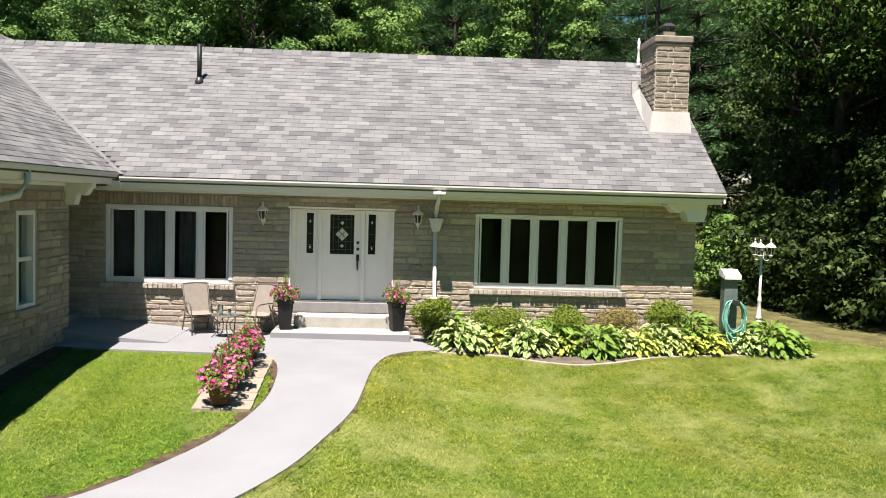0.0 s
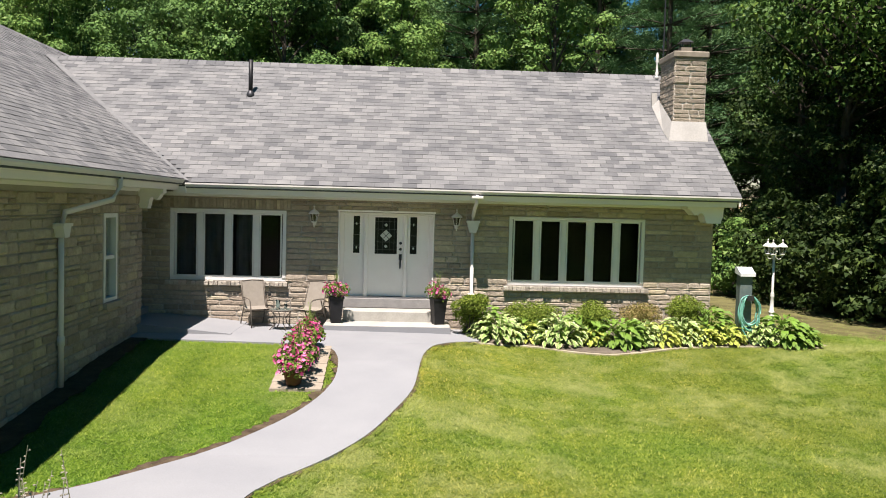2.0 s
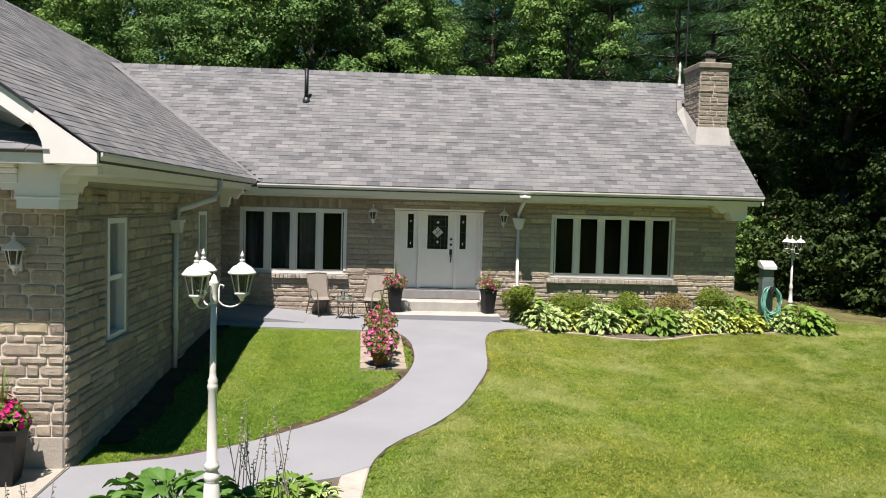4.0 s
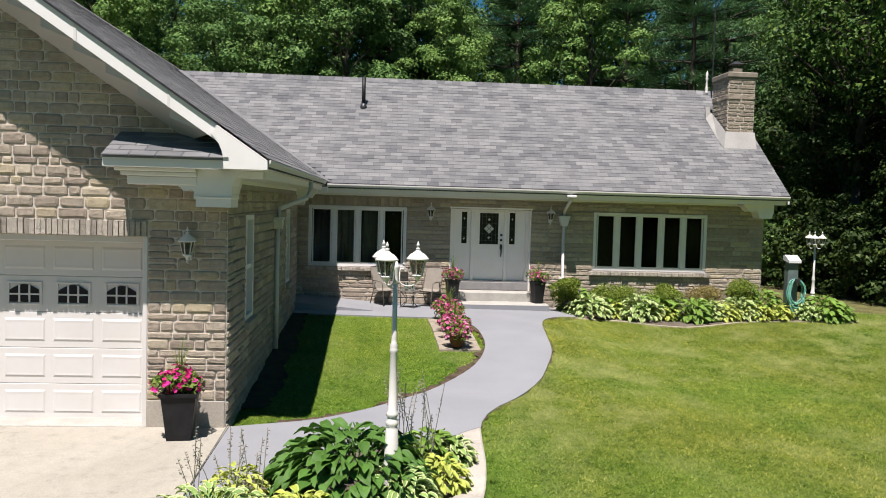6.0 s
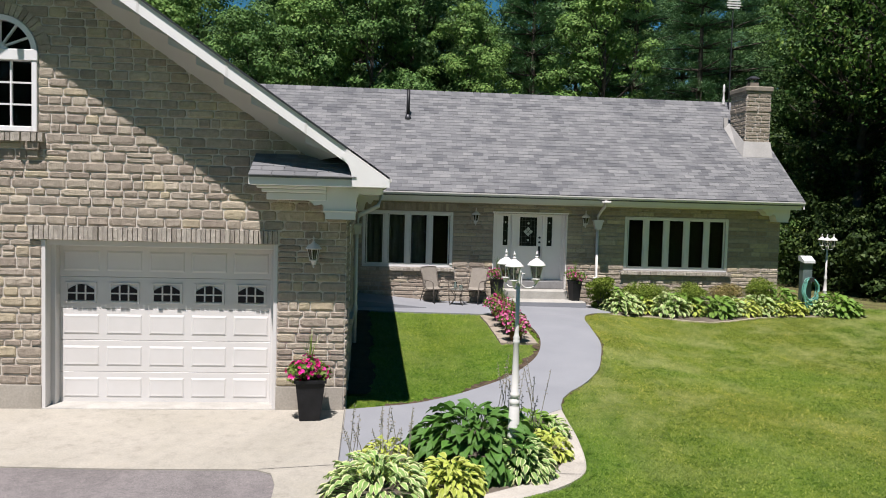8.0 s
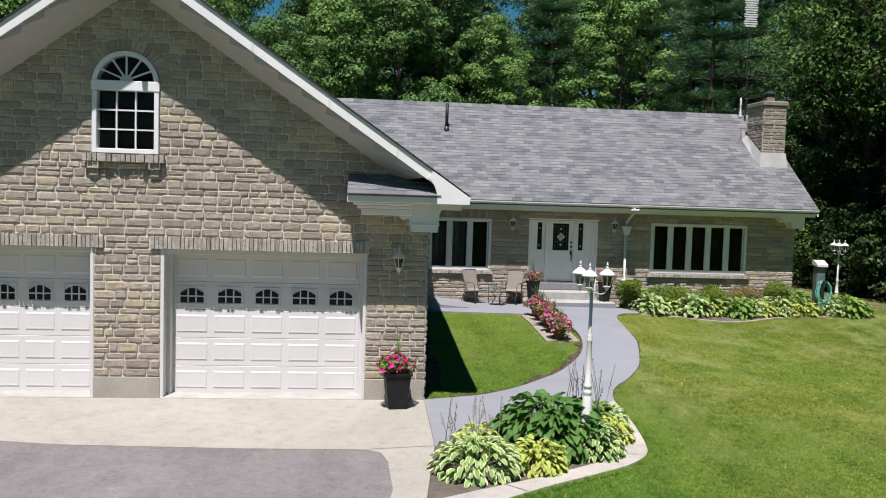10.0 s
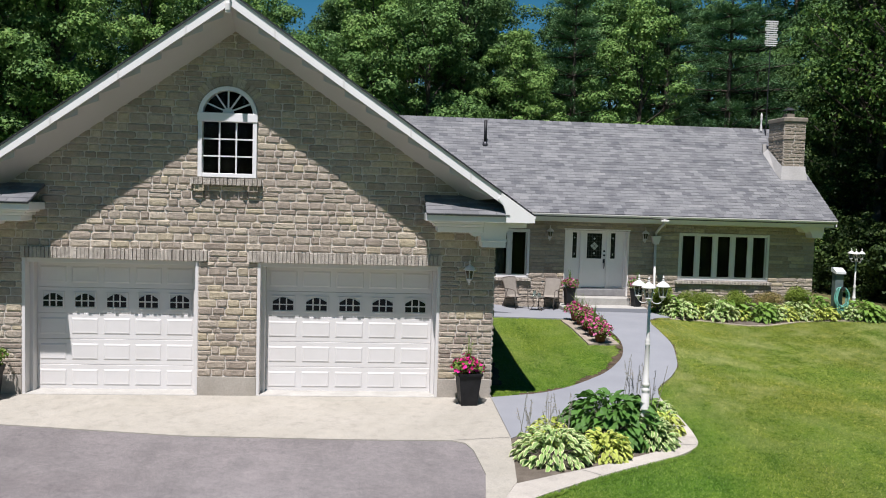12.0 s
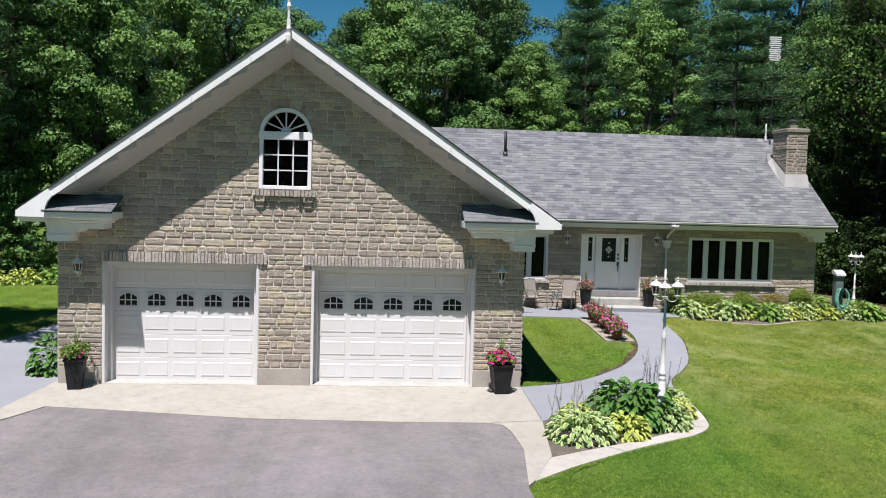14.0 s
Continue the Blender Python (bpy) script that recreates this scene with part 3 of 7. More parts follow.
def slab(poly, lift, depth=0.12):
    """A paved area on the ground, cut to a polygon and cut across so that it follows the slope."""
    bm = bmesh.new()
    vs = [bm.verts.new((x, y, 0)) for x, y in poly]
    bmesh.ops.triangle_fill(bm, use_beauty=True, edges=[bm.edges.new((vs[i], vs[(i + 1) % len(vs)])) for i in range(len(vs))])
    for y in (-13, -10.5, -8.5, -6, -4, -1.6):
        bmesh.ops.bisect_plane(bm, geom=list(bm.verts) + list(bm.edges) + list(bm.faces), plane_co=(0, y, 0), plane_no=(0, 1, 0))
    for f in bm.faces:
        if f.normal.z < 0:
            f.normal_flip()
    rim = [(e.verts[0].index, e.verts[1].index) for e in bm.edges if e.is_boundary] if not bm.verts.index_update() else []
    m = Mesh()
    v = [(p.co.x, p.co.y, gz(p.co.x, p.co.y) + lift) for p in bm.verts]
    fs = [[q.index for q in f.verts] for f in bm.faces]
    n = len(v)
    v += [(x, y, z - depth) for x, y, z in v]
    fs += [(a, b, b + n, a + n) for a, b in rim]
    bm.free()
    return m.add(v, fs)


# ---- ground, lawn edges and paving ----
def ground_sheet():
    xs = [-600, -250, -120, -70, -45] + [-32 + i for i in range(60)] + [30, 36, 45, 70, 120, 250, 600]
    ys = [-600, -250, -120, -70, -45] + [-36 + i for i in range(20)] + [-16 + 0.5 * i for i in range(40)] + [4 + i for i in range(30)] + [36, 45, 70, 120, 250, 600]
    m = Mesh()
    v = [(x, y, gz(x, y) - 0.012) for y in ys for x in xs]
    n = len(xs)
    f = [(j * n + i, j * n + i + 1, (j + 1) * n + i + 1, (j + 1) * n + i) for j in range(len(ys) - 1) for i in range(n - 1)]
    return solid("ground", m.add(v, f), GROUND, "sunlit mown lawn with dry yellowish patches", "lawn", kind="structure", smooth=True)


ground_sheet()

WALK_LEFT = smooth_line([(-5.06, -10.45), (-4.4, -10.25), (-3.85, -10.05), (-3.12, -9.5), (-2.47, -8.82), (-1.87, -8.1), (-1.25, -7.05), (-0.9, -6.1), (-0.72, -5.2), (-0.71, -4.4), (-0.78, -3.65), (-0.97, -2.95), (-1.35, -2.68)])
WALK_RIGHT = smooth_line([(-1.42, -10.42), (-1.36, -10.1), (-1.22, -9.68), (-0.98, -9.25), (-0.65, -8.80), (-0.05, -7.75), (0.33, -6.65), (0.62, -5.6), (0.73, -4.6), (0.78, -4.0), (0.88, -3.2), (1.12, -2.45), (1.6, -1.9), (2.05, -1.55), (2.25, -1.1)])
PATIO_FRONT = [(-1.91, -2.58), (-3.94, -2.42), (-5.095, -2.25)]
CURB_OUT = smooth_line([(-1.42, -10.42), (-1.47, -11.1), (-1.52, -11.9), (-1.66, -12.9), (-1.85, -13.45), (-2.3, -13.92), (-3.0, -14.36), (-3.75, -14.82), (-4.6, -15.42), (-5.2, -15.88), (-5.9, -16.5)])
CURB_IN = smooth_line([(-1.77, -10.74), (-1.79, -11.3), (-1.84, -12.15), (-2.0, -12.9), (-2.3, -13.42), (-2.76, -13.82), (-3.66, -14.38), (-4.3, -14.72), (-4.7, -14.93), (-5.38, -15.3)])
WALK = WALK_LEFT + PATIO_FRONT + [(-5.095, -0.02), (2.25, -0.02)] + WALK_RIGHT[::-1] + [(-1.77, -10.74), (-3.1, -11.32), (-5.09, -13.05)]
APRON = [(-15.35, -10.0), (-5.06, -10.0), (-5.06, -10.45), (-5.09, -13.05), (-5.38, -15.3), (-5.9, -16.5), (-6.05, -16.75), (-5.80, -14.94), (-5.84, -13.8), (-5.93, -13.4), (-6.15, -13.24), (-8, -13.2), (-10.73, -13.02), (-13.54, -12.52), (-14.9, -12.3), (-15.35, -13.2), (-15.9, -14.4), (-16.25, -14.1), (-15.75, -12.9), (-15.62, -12.08)]
ASPHALT_P = [(-6.05, -16.75), (-5.80, -14.94), (-5.84, -13.8), (-5.93, -13.4), (-6.15, -13.24), (-8, -13.2), (-10.73, -13.02), (-13.54, -12.52), (-14.9, -12.3), (-15.35, -13.2), (-15.9, -14.4), (-17.2, -17), (-18, -24), (-18, -60), (-6.6, -60), (-6.3, -24)]
SIDE_WALK = [(-15.36, -10.0), (-15.62, -12.08), (-15.75, -12.6), (-16.5, -12.25), (-18.6, -11.2), (-20.5, -9.5), (-20.3, -8.3), (-18.5, -7.1), (-17.65, -5.0), (-16.9, -1.5), (-15.36, -1.5)]
LAMP_BED = CURB_IN + [(-5.09, -13.05), (-3.1, -11.32)]

solid("walkway", slab(WALK, 0.035), WALKC, "curved front walk and patio of pale grey painted concrete", "walkway", kind="structure")
solid("apron", slab(APRON, 0.05), CONCRETE, "cream concrete apron before the garage doors", "pavement", kind="structure")
solid("road", slab(ASPHALT_P, 0.03), ASPHALT, "worn grey asphalt drive with pale scuffs", "driveway", kind="structure")
solid("pavement", slab(SIDE_WALK, 0.04), WALKC, "grey painted side path beside the garage", "path", kind="structure")
solid("planting_bed", slab(LAMP_BED, 0.02), BEDSOIL, "bare brown soil of the lamp post bed", "flower bed", kind="structure")


JOINT = mottled("joint_filler", (0.10, 0.095, 0.085), (0.16, 0.15, 0.135), 0.95, 5, 50, 0.2)


def joint(a, b, lift, w=0.012):
    """A filled joint between two slabs."""
    d = Vector((b[0] - a[0], b[1] - a[1])).normalized() * w / 2
    n = 8
    v, f = [], []
    for k in range(n + 1):
        x, y = a[0] + (b[0] - a[0]) * k / n, a[1] + (b[1] - a[1]) * k / n
        for s in (-1, 1):
            v.append((x - s * d.y, y + s * d.x, gz(x, y) + lift))
        if k:
            o = 2 * k - 2
            f.append((o, o + 1, o + 3, o + 2))
    solid("paving_joint", Mesh().add(v, f), JOINT, "dark filled joint between concrete slabs", "joint", kind="structure")


for a, b, lift in (((-6.12, -13.24), (-5.10, -13.06), 0.056), ((-5.08, -10.5), (-5.09, -13.05), 0.058), ((-1.43, -10.43), (-1.77, -10.74), 0.052), ((-2.3, -13.42), (-1.87, -13.45), 0.051), ((-4.3, -14.72), (-4.02, -15.0), 0.051)):
    joint(a, b, lift)


def kerb_between():
    m = Mesh()

    def pick(line, t):
        k = t * (len(line) - 1)
        i = min(int(k), len(line) - 2)
        a = k - i
        return (line[i][0] * (1 - a) + line[i + 1][0] * a, line[i][1] * (1 - a) + line[i + 1][1] * a)
    v, f = [], []
    for i in range(61):
        a, b = pick(CURB_OUT, i / 60), pick(CURB_IN, i / 60)
        za, zb = gz(*a) + 0.045, gz(*b) + 0.045
        v += [(*a, za - 0.2), (*a, za - 0.015), (a[0] * .93 + b[0] * .07, a[1] * .93 + b[1] * .07, za), (b[0] * .93 + a[0] * .07, b[1] * .93 + a[1] * .07, zb), (*b, zb - 0.02), (*b, zb - 0.2)]
    for i in range(60):
        o = i * 6
        f += [(o + k, o + k + 1, o + k + 7, o + k + 6) for k in range(5)]
    f += [(0, 1, 2, 3, 4, 5), tuple(360 + k for k in (5, 4, 3, 2, 1, 0))]
    return m.add(v, f)


solid("kerb", kerb_between(), KERB, "wide cream concrete kerb curving round the bed", "kerb", kind="structure")

# dark cut edges between lawn and paving
solid("lawn_edge", ragged(smooth_line(WALK_LEFT[2:], 0.045), -0.01, 0.120, 0.13, 0.030, 1), EDGESOIL, "dark cut soil edge along the walk", "lawn edge", kind="structure")
solid("lawn_edge", ragged(smooth_line(WALK_RIGHT, 0.045), 0.01, -0.035, 0.050, 0.022, 2), EDGESOIL, "dark cut soil edge along the walk", "lawn edge", kind="structure")
solid("lawn_edge", ragged(smooth_line([(-5.08, -2.3), (-5.08, -5), (-5.08, -7.5), (-5.08, -9.5)], 0.1), -0.01, 0.40, 0.11, 0.030, 3), SOIL, "bare shaded soil at the foot of the garage wall", "lawn edge", kind="structure")
BED_FRONT = smooth_line([(1.88, -1.62), (3.1, -1.4), (3.95, -1.76), (4.75, -1.97), (5.5, -1.77), (6.6, -1.32), (8.1, -1.1), (9.3, -1.12), (9.85, -1.05), (10.05, -0.8)])
HOSTA_BED = BED_FRONT + [(9.7, -0.1), (8.4, 0.5), (7.75, 0.3), (7.7, -0.01), (1.9, -0.01)]
solid("planting_bed", slab(HOSTA_BED, 0.03), BEDSOIL, "brown soil bed along the front wall", "flower bed", kind="structure")
solid("kerb", ribbon(BED_FRONT, -0.085, 0.0, 0.022, 0.15), EDGING, "thin pale concrete edging of the hosta bed", "kerb", kind="structure")


WOOD_FLOOR = smooth_line([(8.0, 4.6), (8.9, 2.6), (10.2, 1.5), (11.6, 0.4), (12.6, -1.3), (13.4, -3.6), (14.3, -6.4), (15.6, -10.0)], 0.4) + [(26, -10), (26, 21), (8.0, 21)]
LITTER = mottled("leaf_litter", (0.060, 0.052, 0.026), (0.150, 0.140, 0.058), 0.97, 1.6, 24, 0.8, 0.04, 0.1)
solid("ground", slab(WOOD_FLOOR, -0.004, 0.05), LITTER, "dry brown leaf litter and thin grass under the trees", "woodland floor", kind="structure")


# ---- stone laying ----
def unit_stone(seed):
    r = random.Random(seed)
    c = [0.07 + 0.15 * r.random() for _ in range(4)]
    ring = [(-.5, -.5 + c[0] * 1.2), (-.5, .5 - c[1] * 1.2), (-.5 + c[1] * .5, .5), (.5 - c[2] * .5, .5), (.5, .5 - c[2] * 1.2), (.5, -.5 + c[3] * 1.2), (.5 - c[3] * .5, -.5), (-.5 + c[0] * .5, -.5)]
    back = [(x, 0.0, z) for x, z in ring]
    front = [(x * (0.93 + 0.035 * r.random()), -0.68 + 0.3 * (r.random() - .5), z * (0.90 + 0.06 * r.random())) for x, z in ring]
    crown = [(x * (0.72 + 0.14 * r.random()), -1.15 + 0.4 * (r.random() - .5), z * (0.50 + 0.22 * r.random())) for x, z in ring]
    v = back + front + crown
    f = [(k + o, (k + 1) % 8 + o, (k + 1) % 8 + o + 8, k + o + 8) for o in (0, 8) for k in range(8)] + [tuple(range(16, 24))]
    return np.array(v), f


STONES = [unit_stone(i) for i in range(8)]
UNIT_BRICK = (np.array([(x * s, y, z * t) for y, s, t in ((0, 1, 1), (-1, .93, .97)) for x, z in ((-.5, -.5), (-.5, .5), (.5, .5), (.5, -.5))]), [(0, 1, 5, 4), (1, 2, 6, 5), (2, 3, 7, 6), (3, 0, 4, 7), (4, 5, 6, 7)])


def lay(pieces, origin, U, N, units, parent, name, material, near, limit=300, depth=0.035, seed=1):
    """Sets pieces (u0, u1, v0, v1) on a wall: those that near() picks as objects, the others joined."""
    r = random.Random(seed)
    U, N = Vector(U), Vector(N)
    rot = Matrix((U, -N, Vector((0, 0, 1)))).transposed()
    meshes = {}
    rest = Mesh()
    count = 0
    for u0, u1, v0, v1 in pieces:
        k = r.randrange(len(units))
        verts, faces = units[k]
        d = depth * (0.75 + 0.5 * r.random())
        c = Vector(origin) + U * ((u0 + u1) / 2) + Vector((0, 0, (v0 + v1) / 2))
        if near(u0, v0) and count < limit:
            count += 1
            if k not in meshes:
                mm = Mesh()
                mm.add([tuple(p) for p in verts], faces)
                meshes[k] = mm.data(name, material)
            ob = new(name, meshes[k])
            ob.parent = parent
            ob.matrix_basis = Matrix.LocRotScale(c, rot.to_quaternion(), (u1 - u0, d, v1 - v0))
        else:
            p = verts * np.array((u1 - u0, d, v1 - v0))
            w = p @ np.array(rot.transposed()) + np.array(c)
            rest.add(w.tolist(), faces)
    if rest.v:
        tagged(part(name, rest, material, parent), kind="stuff")


def bond(v_lo, v_hi, spans, levels=(), hs=(0.15, 0.27), ws=(0.26, 0.66), gap=0.016, split=0.4, seed=3):
    """Random coursed stones between two heights. spans(v0, v1) gives the free stretches of a course."""
    r = random.Random(seed)
    marks = sorted({v_lo, v_hi, *[l for l in levels if v_lo < l < v_hi]})
    out = []
    for a, b in zip(marks, marks[1:]):
        n = max(1, round((b - a) / ((hs[0] + hs[1]) / 2)))
        cuts = [0.0]
        for _ in range(n):
            cuts.append(cuts[-1] + hs[0] + (hs[1] - hs[0]) * r.random())
        cuts = [a + (b - a) * c / cuts[-1] for c in cuts]
        for v0, v1 in zip(cuts, cuts[1:]):
            for s0, s1 in spans(v0, v1):
                u = s0
                while u < s1 - 0.03:
                    w = ws[0] + (ws[1] - ws[0]) * r.random()
                    if s1 - u < w + ws[0] * 0.7:
                        w = s1 - u
                    if v1 - v0 > 0.17 and r.random() < split and w > 0.2:
                        m = v0 + (v1 - v0) * (0.4 + 0.2 * r.random())
                        k = u + w * (0.35 + 0.3 * r.random())
                        out.append((u + gap / 2, u + w - gap / 2, m + gap / 2, v1 - gap / 2))
                        if w > 0.42:
                            out.append((u + gap / 2, k - gap / 2, v0 + gap / 2, m - gap / 2))
                            out.append((k + gap / 2, u + w - gap / 2, v0 + gap / 2, m - gap / 2))
                        else:
                            out.append((u + gap / 2, u + w - gap / 2, v0 + gap / 2, m - gap / 2))
                    else:
                        out.append((u + gap / 2, u + w - gap / 2, v0 + gap / 2, v1 - gap / 2))
                    u += w
    return out


def free(lo, hi, holes, v0, v1):
    """What is left of lo..hi beside the holes (u0, u1, v0, v1) that touch a course."""
    spans = [(lo, hi)]
    m0, m1 = v0 + 0.02, v1 - 0.02
    for a, b, c, d in holes:
        if d > m0 and c < m1:
            nxt = []
            for s, e in spans:
                if b <= s or a >= e:
                    nxt.append((s, e))
                    continue
                if a > s:
                    nxt.append((s, a))
                if b < e:
                    nxt.append((b, e))
            spans = nxt
    return [(s, e) for s, e in spans if e - s > 0.04]


def soldier(u0, u1, v0, v1, w=0.075):
    n = max(1, round((u1 - u0) / w))
    s = (u1 - u0) / n
    r = random.Random(int(u0 * 100))
    return [(u0 + i * s + r.uniform(0.001, 0.006), u0 + (i + 1) * s - r.uniform(0.001, 0.006), v0 + r.uniform(-.002, .003), v1 - r.uniform(-.004, .012)) for i in range(n)]


def wall_with_holes(outline_spans, levels, y0, y1):
    """A thick wall in x and z built of boxes round its holes."""
    m = Mesh()
    for a, b in zip(levels, levels[1:]):
        for s, e in outline_spans(a, b):
            m.box(s, e, y0, y1, a, b)
    return m


# ---- roofs ----
EAVE_Y, EAVE_Z, H_SLOPE, H_RIDGE_Y = -0.78, 3.20, 0.751, 3.72
H_RIDGE_Z = EAVE_Z + H_SLOPE * (H_RIDGE_Y - EAVE_Y)
W_RIDGE_X, W_RIDGE_Z, W_EAVE_R, W_EAVE_L, W_EAVE_Z = -10.35, 7.27, -4.45, -15.86, 3.27
W_SR = (W_RIDGE_Z - W_EAVE_Z) / (W_EAVE_R - W_RIDGE_X)
W_SL = (W_RIDGE_Z - W_EAVE_Z) / (W_RIDGE_X - W_EAVE_L)
W_FRONT, W_BACK = -11.32, 9.5
H_RIGHT = 8.02


def roof_h(y):
    return EAVE_Z + H_SLOPE * (y - EAVE_Y)


def roof_w(x):
    return W_EAVE_Z + (W_SR * (W_EAVE_R - x) if x > W_RIDGE_X else W_SL * (x - W_EAVE_L))


def shingle_piece(w, l, t):
    """A tab that lies on the slope: x across, y up the slope, z off the roof."""
    v = [(-w / 2, 0, t), (w / 2, 0, t), (w / 2, l, 0.002), (-w / 2, l, 0.002), (-w / 2, 0, 0), (w / 2, 0, 0)]
    return v, [(0, 1, 2, 3), (4, 5, 1, 0), (4, 0, 3), (5, 2, 1)]


def shingle_slope(parent, place, width, length, keep, near, seed, tab=0.31, expo=0.168):
    """Rows of tabs up a slope. place(a, s) maps across and up to the world matrix of a tab; keep picks those that show."""
    r = random.Random(seed)
    shared = Mesh()
    shared.add(*shingle_piece(tab - 0.007, expo * 1.25, 0.010))
    data = shared.data("shingle", SHINGLE)
    rest = Mesh()
    count = 0
    verts, faces = shingle_piece(tab - 0.007, expo * 1.25, 0.010)
    for row in range(int(length / expo)):
        shift = (row % 2) * tab / 2 + (r.random() - .5) * 0.05
        a = -shift
        while a < width:
            s = row * expo
            c = a + tab / 2
            if -tab / 2 < c < width + tab / 2 and keep(c, s):
                m = place(c, s) @ Matrix.Translation((0, 0, r.random() * 0.004))
                lo, hi = max(0.0, c - tab / 2), min(width, c + tab / 2)
                if hi - lo < tab - 0.01:
                    if hi - lo > 0.02:
                        m = place((lo + hi) / 2, s) @ Matrix.Diagonal(((hi - lo) / tab, 1, 1, 1))
                        rest.add([m @ Vector(p) for p in verts], faces)
                    a += tab
                    continue
                if near(c, s) and count < 300:
                    ob = new("shingle", data)
                    ob.parent = parent
                    ob.matrix_basis = m
                    count += 1
                else:
                    rest.add([m @ Vector(p) for p in verts], faces)
            a += tab
    tagged(part("shingle", rest, SHINGLE, parent), kind="stuff")


# ---- the house ----
house = thing("house", "single-storey grey stone house with grey shingle roof", "house")
HX0, HX1 = -15.0, 7.68
LW = (-4.94, -2.30, 0.98, 2.62)
RW = (2.86, 6.07, 1.02, 2.64)
DR = (-1.10, 1.11, 0.38, 2.64)
H_HOLES = [LW, RW, DR]
H_LEVELS = [-0.5, 0.38, 0.98, 1.02, 2.62, 2.64, 3.12]
hw = wall_with_holes(lambda a, b: free(HX0, HX1, H_HOLES, a, b), H_LEVELS, 0.0, 0.3)
front_wall = part("front_wall", hw, SHADE_MORTAR, house, "coursed grey-brown stone wall")
gab = Mesh()
gab.prism([(0.3, -0.5), (7.2, -0.5), (7.2, 3.0), (H_RIDGE_Y, H_RIDGE_Z - 0.15), (0.3, roof_h(0.3) - 0.15)], 'x', HX1 - 0.3, HX1)
gab.box(HX0, HX1 - 0.3, 7.0, 7.2, -0.5, 3.0)
part("end_wall", gab, MORTAR, house)

rf = Mesh()
for sgn, ye in ((1, EAVE_Y), (-1, 2 * H_RIDGE_Y - EAVE_Y)):
    prof = [(ye, EAVE_Z - 0.012), (H_RIDGE_Y, H_RIDGE_Z - 0.012), (H_RIDGE_Y, H_RIDGE_Z - 0.17), (ye, EAVE_Z - 0.13)]
    rf.prism(prof, 'x', -14.8, H_RIGHT)
roof = part("roof", rf, FELT, house, "weathered light grey asphalt shingle roof")
cap = Mesh()
for i in range(70):
    x = -9.2 + i * 0.245
    if x < H_RIGHT - 0.2:
        cap.prism([(H_RIDGE_Y - 0.17, H_RIDGE_Z - 0.11), (H_RIDGE_Y, H_RIDGE_Z + 0.028), (H_RIDGE_Y + 0.17, H_RIDGE_Z - 0.11), (H_RIDGE_Y, H_RIDGE_Z + 0.005)], 'x', x, x + 0.235)
tagged(part("ridge_cap", cap, SHINGLE, roof, "overlapping ridge shingles"), kind="stuff")
rake = Mesh()
rake.prism([(EAVE_Y, EAVE_Z - 0.02), (H_RIDGE_Y, H_RIDGE_Z - 0.02), (H_RIDGE_Y, H_RIDGE_Z - 0.24), (EAVE_Y, EAVE_Z - 0.22)], 'x', H_RIGHT - 0.05, H_RIGHT - 0.012)
part("barge_board", rake, TRIM, house, "white barge board")


def gutter_prof(y, z):
    """Outline of an ogee gutter whose back is at y."""
    return [(y, z - 0.12), (y, z), (y - 0.012, z), (y - 0.012, z - 0.02), (y - 0.10, z - 0.02), (y - 0.10, z), (y - 0.125, z), (y - 0.125, z - 0.03), (y - 0.10, z - 0.06), (y - 0.075, z - 0.12)]


gut = Mesh()
gut.prism(gutter_prof(EAVE_Y + 0.09, EAVE_Z - 0.015), 'x', W_EAVE_R + 0.05, H_RIGHT)
part("gutter", gut, WHITE, house, "white metal gutter")
fas = Mesh()
fas.box(W_EAVE_R, H_RIGHT - 0.06, EAVE_Y + 0.09, EAVE_Y + 0.12, EAVE_Z - 0.24, EAVE_Z - 0.12)
part("fascia", fas, TRIM, house, "white fascia board")
fas = Mesh()
fas.box(W_EAVE_R - 0.6, H_RIGHT - 0.06, EAVE_Y + 0.12, 0.0, EAVE_Z - 0.245, EAVE_Z - 0.215)
part("soffit", fas, TRIM, house, "white soffit")
fas = Mesh()
fas.box(W_EAVE_R - 0.7, H_RIGHT - 0.1, -0.03, 0.0, EAVE_Z - 0.30, EAVE_Z - 0.245)
part("frieze_board", fas, TRIM, house, "white frieze board")


def corbel_outline(w, h):
    """The scrolled lower edge of a bracket: from its tip to the block against the wall."""
    return [(0, 0), (0, -0.22 * h), (0.08 * w, -0.26 * h), (0.15 * w, -0.44 * h), (0.22 * w, -0.56 * h), (0.30 * w, -0.54 * h), (0.36 * w, -0.42 * h), (0.43 * w, -0.46 * h), (0.48 * w, -0.62 * h), (0.50 * w, -0.84 * h), (0.53 * w, -0.9 * h), (0.53 * w, -h), (0.95 * w, -h), (0.95 * w, -0.85 * h), (1.0 * w, -0.6 * h), (1.0 * w, 0)]


cb = Mesh()
cb.prism([(6.90 + u, EAVE_Z - 0.22 + v) for u, v in corbel_outline(0.84, 0.40)], 'y', EAVE_Y + 0.32, -0.04)
part("corbel", cb, TRIM, house, "scrolled white eave bracket")

